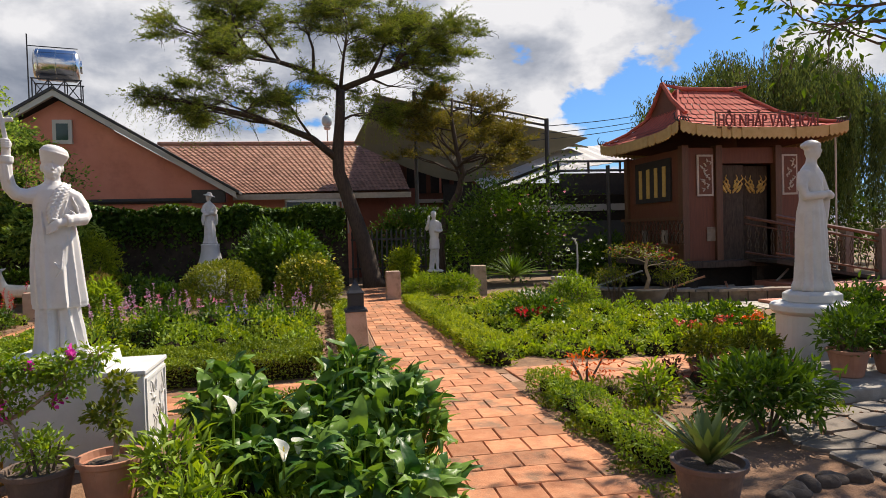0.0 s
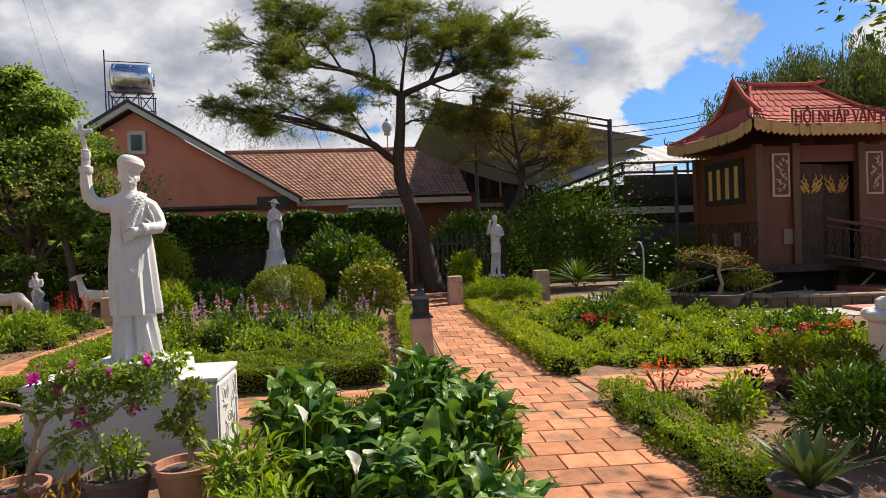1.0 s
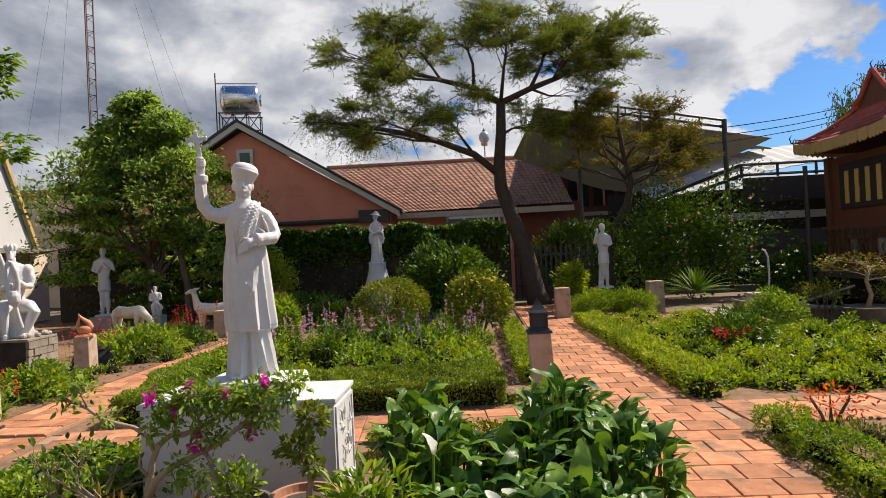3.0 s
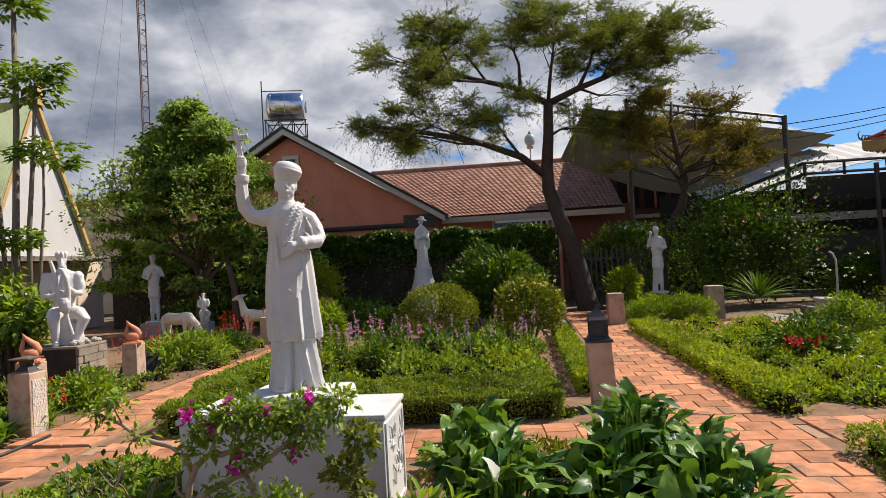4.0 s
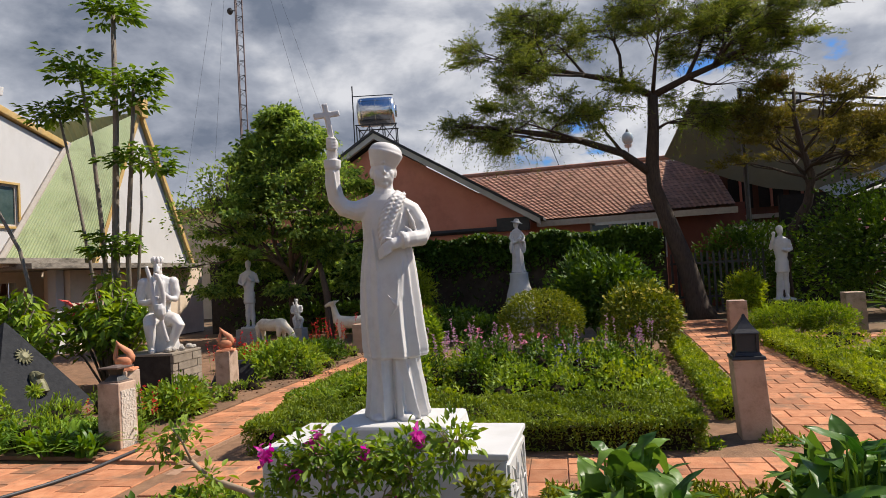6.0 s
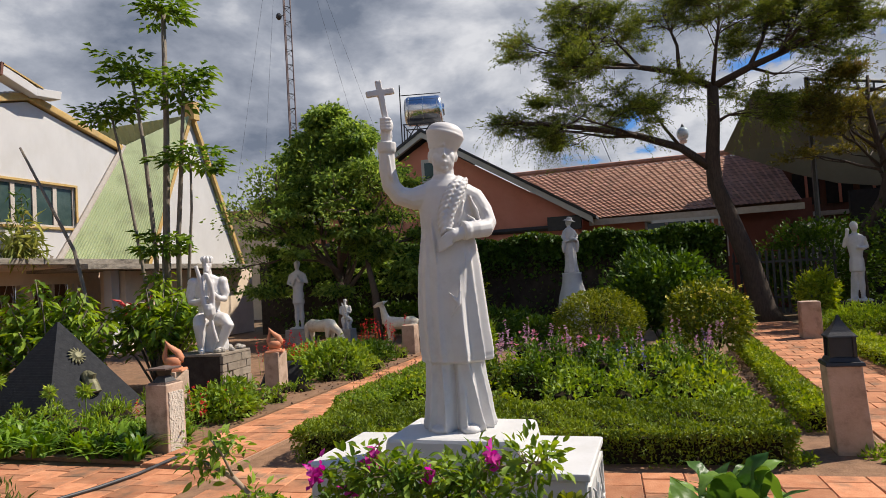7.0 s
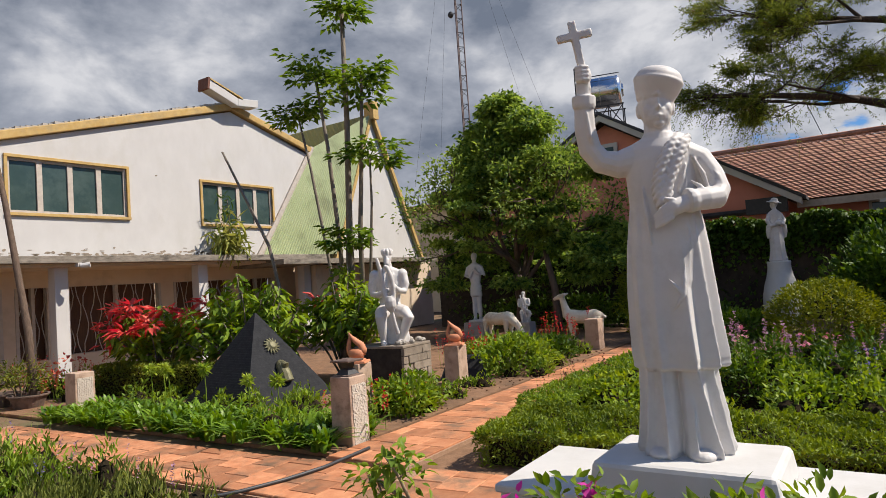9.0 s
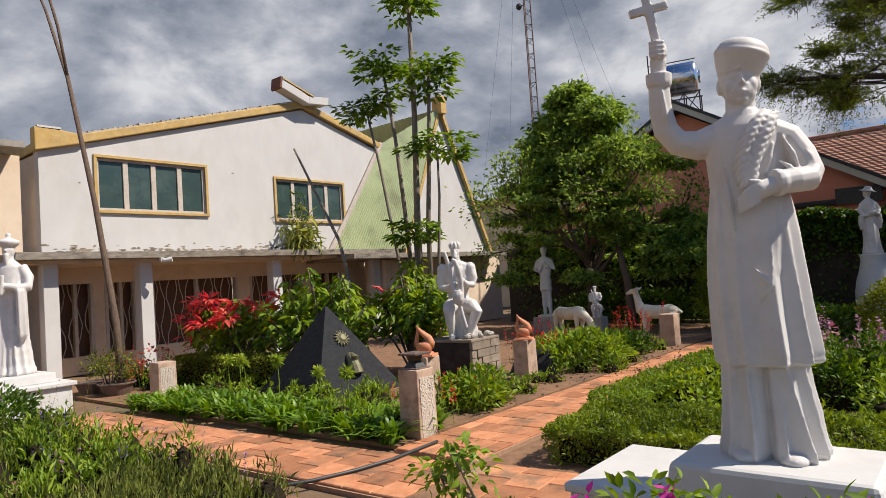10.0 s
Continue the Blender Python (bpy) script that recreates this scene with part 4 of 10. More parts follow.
    # sign with its frame
    sg = part("sign_board", Shape().tube([(10.17, 14.25, 3.98), (12.96, 14.25, 3.98)], 0.02, 4).tube([(10.17, 14.25, 4.35), (12.96, 14.25, 4.35)], 0.02, 4)
              .tube([(10.17, 14.25, 3.98), (10.17, 14.25, 4.37)], 0.02, 4).tube([(12.96, 14.25, 3.98), (12.96, 14.25, 4.37)], 0.02, 4), TIMBER, root, "open frame holding dark red letters")
    cu = bpy.data.curves.new("letters", "FONT")
    cu.body, cu.size, cu.extrude, cu.align_x = "HỘI NHẬP VĂN HÓA", 0.42, 0.02, "CENTER"
    cu.space_character = 1.02
    cu.materials.append(mat("dark_red_letters", (0.16, 0.035, 0.03), (0.2, 0.05, 0.04), 0.6))
    t = new("letters", cu)
    bpy.context.view_layer.update()
    t.scale = (2.68 / max(t.dimensions.x, 0.1), 1, 1)
    t.parent = sg
    t.matrix_basis = pose(11.565, 14.24, 4.02, 90, 0, 0) @ Matrix.Diagonal((*t.scale, 1))
    return root


# ---- steel frame, canopy and dark shed behind ----
def canopy():
    root = thing("canvas_canopy", "large olive canvas canopy on dark steel posts", "canopy")
    edge = [(3.05, 6.95), (5.9, 6.4), (8.8, 5.9), (11.7, 5.38), (10.5, 4.88), (8.9, 4.3), (7.3, 3.72), (6.5, 3.66), (5.4, 3.85), (4.2, 4.25), (2.1, 5.2)]
    q = [(x, 25.0 + (7.0 - z) * 0.3, z) for x, z in edge] + [(6.2, 25.85, 5.1)]
    s = Shape().add(q, [(i, (i + 1) % len(edge), len(edge)) for i in range(len(edge))])
    o = part("canvas", s, CANOPY, root)
    o.modifiers.new("thickness", "SOLIDIFY").thickness = 0.06
    # added sheet, hidden behind the canvas, to cast shadow on the tile roof
    back = [(4.2, 26.2, 6.8), (6.8, 26.2, 6.2), (9.4, 26.2, 5.65), (12.0, 26.2, 5.1)]
    o = part("unseen_rear_canvas", Shape().add(back + [(x - 0.6, 29.2, z + 0.5) for x, y, z in back], [(i, i + 1, i + 5, i + 4) for i in range(3)]), CANOPY, root)
    o.modifiers.new("thickness", "SOLIDIFY").thickness = 0.05
    f = Shape()
    f.tube([(4.08, 22.5, 0), (4.08, 22.5, 6.55)], 0.07, 6).tube([(8.86, 22.5, 0), (8.86, 22.5, 5.63)], 0.08, 6)
    for dz in (0, -0.22):
        f.tube([(4.08, 22.5, 6.5 + dz), (8.86, 22.5, 5.6 + dz)], 0.045, 6)
    for k in range(1, 6):
        t = k / 6
        x, y, z = 4.08 + 4.78 * t, 22.5, 6.5 - 0.9 * t
        f.tube([(x, y, z), (x, y, z - 0.22)], 0.03, 4)
    part("steel_frame", f, DARK_METAL, root, "dark steel posts and rails")
    return root


def shed():
    root = thing("dark_shed", "dark open shed with steel posts and a pale curved roof", "shed")
    # wall coloured near-black to hold the shade inside the shed
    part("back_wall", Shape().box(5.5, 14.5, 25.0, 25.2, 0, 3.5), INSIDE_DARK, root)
    part("beam", Shape().box(8.5, 15.5, 20.2, 20.4, 2.75, 3.45), DARK_METAL, root)
    part("lower_panel", Shape().box(8.0, 15.5, 21.0, 21.15, 0.9, 1.9), mat("dull_grey_panel", (0.05, 0.052, 0.055), (0.07, 0.07, 0.07), 0.6), root)
    # daylight in the gap under the beam, put in as a white strip
    part("bright_gap_strip", Shape().box(8.6, 15.5, 24.9, 24.98, 2.35, 2.62), RENDER_WHITE, root)
    f = Shape()
    f.tube([(8.78, 17.25, 0), (8.74, 17.2, 3.4)], 0.055, 6)
    for z in (3.45, 3.75):
        f.tube([(8.36, 20.1, z + 0.08), (15.5, 20.1, z + 0.08)], 0.04, 5)
    f.tube([(5.6, 21.9, 2.8), (8.36, 20.1, 3.83)], 0.05, 5).tube([(5.6, 21.9, 2.55), (8.36, 20.1, 3.53)], 0.05, 5)
    for x in (8.36, 9.4, 10.5, 12):
        f.tube([(x, 20.1, 3.45), (x, 20.1, 3.8)], 0.04, 4)
    part("steel_frame", f, DARK_METAL, root)
    V, F = [], []
    n = 40
    for i in range(n + 1):
        x = 5.6 + 9.0 * i / n
        z = 2.75 + 1.55 * math.sin(min(i / n, 1) * math.pi * 0.5)
        V += [(x, 24.0, z + (0.03 if i % 2 else 0)), (x, 27.5, z + 1.05 + (0.03 if i % 2 else 0))]
        if x > 7.1:
            F.append((2 * i - 2, 2 * i, 2 * i + 1, 2 * i - 1))
    o = part("roof_sheet", Shape().add(V, F), RENDER_WHITE, root, "pale corrugated curved roof")
    o.modifiers.new("thickness", "SOLIDIFY").thickness = 0.02
    return root


def brown_house():
    """Low timber-fronted house behind the canopy, only its upper windows show."""
    root = thing("brown_house", "brown house front with timber windows behind the canopy", "house", 0, 0, 0)
    part("wall", Shape().box(3.2, 8.6, 27.2, 27.5, 0, 5.2), TIMBER_WALL, root)
    for x in (4.35, 5.35, 6.35):
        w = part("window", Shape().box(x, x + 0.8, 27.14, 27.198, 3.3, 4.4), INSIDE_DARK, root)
        part("mullion", Shape().box(x + 0.36, x + 0.44, 27.08, 27.138, 3.3, 4.4), SALMON, w)
    part("ledge", Shape().box(3.2, 8.6, 27.0, 27.19, 2.9, 3.05), FRAME_GREY, root)
    return root


pedestal()
white_building()
a_frame()
red_house()
water_tank()
shrine()
canopy()
brown_house()
shed()


# ---- statues ----
def robe(s, rows, folds=0.0, count=9, n=96, phase=0.0):
    """A draped body: rows of (height, half width, half depth, x, y), with narrow raised folds that deepen downwards."""
    V, F = [], []
    z0, z1 = rows[0][0], rows[-1][0]
    for z, rx, ry, cx, cy in rows:
        t = (z1 - z) / (z1 - z0)
        for k in range(n):
            a = 2 * math.pi * k / n
            r1 = (1 - abs(math.sin(count * a / 2 + phase + 0.5 * math.sin(3.1 * t + 2 * a)))) ** 2.2
            r2 = (1 - abs(math.sin((count - 3) * a / 2 + 1.3 + phase - 0.8 * t))) ** 3
            w = 1 + folds * (0.15 + 1.25 * t) * (r1 + 0.8 * r2 - 0.35)
            V.append((cx + rx * w * math.cos(a), cy + ry * w * math.sin(a), z))
    for i in range(len(rows) - 1):
        for k in range(n):
            F.append((i * n + k, i * n + (k + 1) % n, (i + 1) * n + (k + 1) % n, (i + 1) * n + k))
    F.append(tuple(range(n - 1, -1, -1)))
    F.append(tuple((len(rows) - 1) * n + k for k in range(n)))
    s.add(V, F)


def statue(name, label, shape, x, y, z, turn, voxel, material=None, size=1.0, group="statues in the garden"):
    ob = part(name, shape, material or WHITE, smooth=True)
    ob.matrix_basis = pose(x, y, z, 0, 0, turn) @ Matrix.Scale(size, 4)
    rm = ob.modifiers.new("cast", "REMESH")
    rm.mode, rm.voxel_size, rm.use_smooth_shade = "VOXEL", voxel, True
    sm = ob.modifiers.new("soften", "SMOOTH")
    sm.factor, sm.iterations = 0.5, 1
    return tagged(ob, label, "statue", group)


def limb(s, *rows, n=12, squash=1.0):
    s.tube([r[:3] for r in rows], [r[3] for r in rows], n, squash)


def draped(s, rows, ridges, n=168):
    """A draped body with creased folds: rows of (height, half width, half depth, x, y); each ridge runs from one angle
    and height to another, with its width in degrees and its rise at both ends."""
    V, F = [], []
    for z, rx, ry, cx, cy in rows:
        for k in range(n):
            a = 360 * k / n
            w = 0.0
            for a0, z0, h0, a1, z1, h1, wide in ridges:
                t = (z0 - z) / (z0 - z1)
                if t < -0.12 or t > 1.05:
                    continue
                fade = min(1.0, (t + 0.12) / 0.2)
                t = min(max(t, 0.0), 1.0)
                da = (a - (a0 + (a1 - a0) * t) + 180) % 360 - 180
                da = da / (wide * 0.5) if da > 0 else -da / wide
                if da < 1:
                    w += 1.7 * fade * (h0 + (h1 - h0) * t) * (1 - da) ** 1.25
            c, q = math.cos(radians(a)), math.sin(radians(a))
            V.append((cx + (rx + w) * c, cy + (ry + w) * q, z))
    for i in range(len(rows) - 1):
        for k in range(n):
            F.append((i * n + k, i * n + (k + 1) % n, (i + 1) * n + (k + 1) % n, (i + 1) * n + k))
    F.append(tuple(range(n - 1, -1, -1)))
    F.append(tuple((len(rows) - 1) * n + k for k in range(n)))
    s.add(V, F)


def between(rows, steps):
    """More rows between the given ones."""
    out = []
    for a, b in zip(rows, rows[1:]):
        out += [tuple(p + (q - p) * i / steps for p, q in zip(a, b)) for i in range(steps)]
    return out + [rows[-1]]


CHEST = [(0.78, 0.144, 0.113, 0, 0), (0.87, 0.135, 0.105, 0, 0), (0.96, 0.127, 0.100, 0, 0), (1.06, 0.132, 0.097, 0, 0), (1.13, 0.138, 0.092, 0, 0), (1.175, 0.128, 0.083, 0, 0), (1.205, 0.10, 0.070, 0, 0), (1.225, 0.06, 0.055, 0, 0), (1.26, 0.05, 0.05, 0, 0)]


def chest_y(x, z):
    for a, b in zip(CHEST, CHEST[1:]):
        if z <= b[0]:
            t = max(0.0, (z - a[0]) / (b[0] - a[0]))
            rx, ry = a[1] + (b[1] - a[1]) * t, a[2] + (b[2] - a[2]) * t
            return -ry * math.sqrt(max(0.12, 1 - (x / rx) ** 2))
    return -0.045


def main_figure():
    s = Shape()
    # trousers with broad folds breaking over the shoes
    draped(s, between([(0.0, 0.142, 0.126, 0.01, 0.0), (0.02, 0.150, 0.136, 0.01, 0.0), (0.06, 0.144, 0.130, 0.01, 0), (0.18, 0.136, 0.120, 0.008, 0), (0.25, 0.131, 0.116, 0.005, 0), (0.40, 0.128, 0.108, 0, 0)], 5),
           [(-92, 0.40, -0.020, -96, 0.0, -0.034, 14), (-66, 0.36, 0.010, -52, 0.0, 0.034, 16), (-76, 0.22, 0.004, -80, 0.02, 0.022, 9), (-36, 0.40, 0.010, -26, 0.0, 0.026, 13), (-10, 0.40, 0.008, -4, 0.0, 0.022, 13),
            (-118, 0.38, 0.010, -112, 0.0, 0.022, 12), (-140, 0.40, 0.008, -146, 0.0, 0.024, 14), (-168, 0.40, 0.010, -172, 0.0, 0.022, 14), (40, 0.4, 0.01, 42, 0, 0.02, 20), (95, 0.4, 0.01, 95, 0, 0.02, 20), (150, 0.4, 0.01, 150, 0, 0.02, 20)])
    # long tunic, flared to a turned hem
    draped(s, between([(0.322, 0.134, 0.116, 0.016, 0.0), (0.326, 0.146, 0.128, 0.016, 0.0), (0.334, 0.152, 0.134, 0.016, 0), (0.346, 0.150, 0.132, 0.016, 0), (0.362, 0.153, 0.136, 0.015, 0), (0.40, 0.153, 0.136, 0.012, 0), (0.48, 0.152, 0.131, 0.007, 0), (0.58, 0.151, 0.125, 0.003, 0), (0.68, 0.148, 0.119, 0, 0)] + CHEST[:-1], 4),
           [(-72, 0.84, 0.004, -76, 0.33, 0.024, 22), (-60, 0.86, 0.010, -64, 0.66, 0.004, 12), (-46, 0.90, 0.006, -44, 0.33, 0.022, 17), (-22, 0.92, 0.006, -16, 0.33, 0.022, 15), (4, 0.92, 0.006, 10, 0.33, 0.022, 15),
            (-112, 0.88, 0.003, -117, 0.33, 0.010, 18), (-141, 0.94, 0.004, -138, 0.33, 0.014, 19), (-166, 0.95, 0.004, -172, 0.33, 0.018, 15),
            (40, 0.9, 0.005, 42, 0.33, 0.02, 16), (80, 0.9, 0.005, 80, 0.33, 0.02, 16), (120, 0.9, 0.005, 118, 0.33, 0.02, 16), (150, 0.9, 0.005, 152, 0.33, 0.02, 14)])
    # star of creases at the gathered hip
    for b, r in (((-0.014, -0.138, 0.670), 0.011), ((-0.006, -0.146, 0.540), 0.011), ((0.052, -0.136, 0.730), 0.011)):
        a = Vector((0.036, -0.160, 0.605))
        mid = a * 0.5 + Vector(b) * 0.5 + Vector((0, -0.004, 0))
        limb(s, (*a, r), (*mid, r * 0.75), (*b, 0.002), n=6)
    # soft folds over the belly from the sleeve
    for a, b in (((-0.075, -0.085, 1.02), (-0.06, -0.112, 0.80)), ((-0.10, -0.06, 0.97), (-0.105, -0.085, 0.72)), ((0.09, -0.075, 1.10), (0.055, -0.095, 0.99))):
        mid = Vector(a) * 0.5 + Vector(b) * 0.5
        limb(s, (*a, 0.003), (*mid, 0.011), (*b, 0.003), n=6)
    # neck and head: long face, brow, straight nose, full cheeks
    limb(s, (0, 0, 1.15, 0.066), (0, -0.005, 1.22, 0.054), (0, -0.01, 1.30, 0.050))
    hd = Shape()
    body, s = s, hd
    s.ball((0.0, -0.004, 1.350), 0.066, 0.075, 0.092, 20, 14)
    s.ball((0.0, -0.030, 1.350), 0.054, 0.050, 0.052, 18, 12)
    s.ball((0.0, -0.032, 1.300), 0.054, 0.054, 0.058, 16, 10)
    s.ball((0.0, -0.066, 1.266), 0.021, 0.018, 0.018, 10, 8)
    for x in (-0.030, 0.030):
        s.ball((x, -0.050, 1.318), 0.026, 0.024, 0.034, 12, 8)
    limb(s, (-0.048, -0.052, 1.374, 0.008), (0, -0.082, 1.380, 0.010), (0.048, -0.052, 1.374, 0.008), n=8)
    s.add([(0.0, -0.079, 1.366), (-0.010, -0.072, 1.362), (0.010, -0.072, 1.362), (-0.017, -0.072, 1.320), (0.017, -0.072, 1.320), (0.0, -0.114, 1.324), (0.0, -0.074, 1.308)],
          [(0, 1, 3, 5), (0, 5, 4, 2), (3, 6, 5), (5, 6, 4), (0, 2, 1), (1, 2, 4, 6, 3)])
    limb(s, (-0.02, -0.078, 1.293, 0.004), (0, -0.089, 1.294, 0.006), (0.02, -0.078, 1.293, 0.004), n=6)
    limb(s, (-0.014, -0.078, 1.283, 0.004), (0, -0.086, 1.282, 0.006), (0.014, -0.078, 1.283, 0.004), n=6)
    for x in (-0.063, 0.063):
        s.ball((x, 0.002, 1.335), 0.013, 0.022, 0.032, 8, 6)
    m = pose(0, 0, 0, 0, 0, 5)
    body.add([m @ Vector(v) for v in hd.V], hd.F)
    s = body
    # puffed round cap, wider than the head, with a seam round its fullest part
    m = pose(0.002, -0.008, 1.378, 1, 15, 0)
    prof = [(0.050, -0.006), (0.064, -0.012), (0.069, -0.006), (0.0755, 0.012), (0.084, 0.030), (0.0905, 0.047), (0.0945, 0.057), (0.0965, 0.063), (0.0955, 0.069), (0.0915, 0.0725), (0.0905, 0.077), (0.087, 0.088), (0.079, 0.100), (0.066, 0.110), (0.048, 0.118), (0.027, 0.1225), (0.010, 0.124), (0.003, 0.1243)]
    c = Shape().lathe(prof, 0, 0, 44, 1.0, 1.04)
    s.add([m @ (Vector(v) + Vector((0, 0, -2.0 * v[0] ** 2 * (0.06 - v[2]) / 0.06 if v[2] < 0.06 else 0))) for v in c.V], c.F)
    # raised arm
    limb(s, (-0.06, 0, 1.15, 0.066), (-0.16, -0.01, 1.130, 0.055), (-0.225, -0.02, 1.150, 0.049), (-0.262, -0.035, 1.20, 0.046), (-0.275, -0.05, 1.28, 0.042), (-0.272, -0.062, 1.37, 0.038), n=14)
    limb(s, (-0.272, -0.062, 1.360, 0.043), (-0.271, -0.063, 1.372, 0.047), (-0.27, -0.064, 1.408, 0.048), n=14)
    limb(s, (-0.24, -0.05, 1.17, 0.004), (-0.255, -0.09, 1.24, 0.012), (-0.262, -0.10, 1.34, 0.005), n=6)
    limb(s, (-0.29, -0.06, 1.22, 0.004), (-0.296, -0.075, 1.28, 0.010), (-0.29, -0.09, 1.35, 0.004), n=6)
    limb(s, (-0.27, -0.064, 1.40, 0.028), (-0.268, -0.068, 1.46, 0.030))
    s.ball((-0.265, -0.07, 1.49), 0.034, 0.033, 0.043, 12, 8)
    for k in range(4):
        limb(s, (-0.242, -0.098, 1.465 + k * 0.016, 0.011), (-0.266, -0.108, 1.467 + k * 0.016, 0.0115), (-0.292, -0.092, 1.47 + k * 0.016, 0.010), n=7)
    # cross in the hand
    m = pose(-0.262, -0.072, 1.49, 0, -9, 14)
    s.box(-0.0145, 0.0145, -0.012, 0.012, -0.06, 0.225, m)
    s.box(-0.070, 0.070, -0.012, 0.012, 0.150, 0.180, m)
    # bent arm with a wide sleeve, hand before the waist
    limb(s, (0.06, 0.0, 1.15, 0.066), (0.145, 0.0, 1.11, 0.056), (0.178, -0.01, 1.05, 0.052), (0.198, -0.03, 0.985, 0.048), (0.186, -0.06, 0.960, 0.045), (0.14, -0.10, 0.955, 0.043), (0.085, -0.128, 0.950, 0.041), n=14)
    limb(s, (0.100, -0.120, 0.952, 0.044), (0.092, -0.125, 0.951, 0.048), (0.076, -0.132, 0.949, 0.047), n=14)
    limb(s, (0.085, -0.128, 0.946, 0.030), (0.03, -0.148, 0.930, 0.032), (-0.012, -0.145, 0.905, 0.028))
    for k in range(4):
        limb(s, (0.025, -0.165, 0.945 - k * 0.017, 0.011), (-0.012, -0.166, 0.925 - k * 0.017, 0.0105), (-0.042, -0.15, 0.900 - k * 0.015, 0.007), n=7)
    limb(s, (0.03, -0.16, 0.955, 0.011), (-0.005, -0.168, 0.962, 0.008), n=7)
    for a, b, r in (((0.12, -0.062, 1.12), (0.165, -0.075, 0.985), 0.011), ((0.165, -0.04, 1.10), (0.222, -0.062, 0.985), 0.012), ((0.10, -0.085, 1.03), (0.15, -0.125, 0.975), 0.010), ((0.225, -0.05, 0.975), (0.15, -0.125, 0.925), 0.010), ((0.215, -0.06, 0.99), (0.13, -0.14, 0.962), 0.008)):
        limb(s, (*a, r * 0.3), (*(Vector(a) * 0.5 + Vector(b) * 0.5 + Vector((0.004, -0.005, 0))), r), (*b, r * 0.4), n=6)
    # sash laid over the chest: two rows of overlapping leaf-shaped plaits on a flat band
    limb(s, (0.080, 0.03, 1.195, 0.03), (0.070, -0.02, 1.200, 0.034), (0.056, -0.055, 1.180, 0.03), n=10)
    mid = [(0.074, 1.205, 0.044), (0.060, 1.170, 0.054), (0.040, 1.130, 0.058), (0.020, 1.085, 0.055), (0.004, 1.035, 0.048), (-0.004, 0.99, 0.038), (0.0, 0.945, 0.028)]

    def along(t):
        t = min(t, 0.9999) * (len(mid) - 1)
        return [p + (q - p) * (t - int(t)) for p, q in zip(mid[int(t)], mid[int(t) + 1])]
    nu, nv = 8, 24
    V = []
    for back in (0, 1):
        for j in range(nv + 1):
            cx, cz, hw = along(j / nv)
            for k in range(nu + 1):
                x, z = cx + (2 * k / nu - 1) * hw * 0.9, cz + 0.02 * (2 * k / nu - 1)
                V.append((x, chest_y(x, z) - 0.013 if not back else chest_y(x, z) + 0.02, z))
    q, w = (nu + 1) * (nv + 1), nu + 1
    F = [(b * q + j * w + k, b * q + j * w + k + 1, b * q + (j + 1) * w + k + 1, b * q + (j + 1) * w + k) for b in (0, 1) for j in range(nv) for k in range(nu)]
    F += [(k, k + 1, q + k + 1, q + k) for k in range(nu)] + [(nv * w + k, nv * w + k + 1, q + nv * w + k + 1, q + nv * w + k) for k in range(nu)]
    F += [(j * w + e, (j + 1) * w + e, q + (j + 1) * w + e, q + j * w + e) for j in range(nv) for e in (0, nu)]
    s.add(V, F)
    for side in (-1, 1):
        for k in range(10):
            cx, cz, hw = along((k + (0.5 if side > 0 else 0.9)) / 10.4)
            steep = 0.5 + 0.75 * (k / 9) ** 2
            rows = []
            for u, r, out in ((-0.62, 0.004, 0.014), (-0.30, 0.0095, 0.024), (0.10, 0.0115, 0.029), (0.42, 0.0095, 0.024), (0.62, 0.003, 0.012)):
                x, z = cx + side * hw * 0.42 + u * hw, cz + steep * u * hw
                rows.append((x, chest_y(x, z) - out, z, r))
            limb(s, *rows, n=8)
    # collar
    s.lathe([(0.064, 1.19), (0.068, 1.205), (0.060, 1.232), (0.054, 1.238)], 0, -0.002, 24)
    # shoes
    s.ball((-0.085, -0.090, 0.012), 0.045, 0.060, 0.024, 16, 10)
    s.ball((0.060, -0.122, 0.012), 0.050, 0.062, 0.026, 16, 10)
    return s


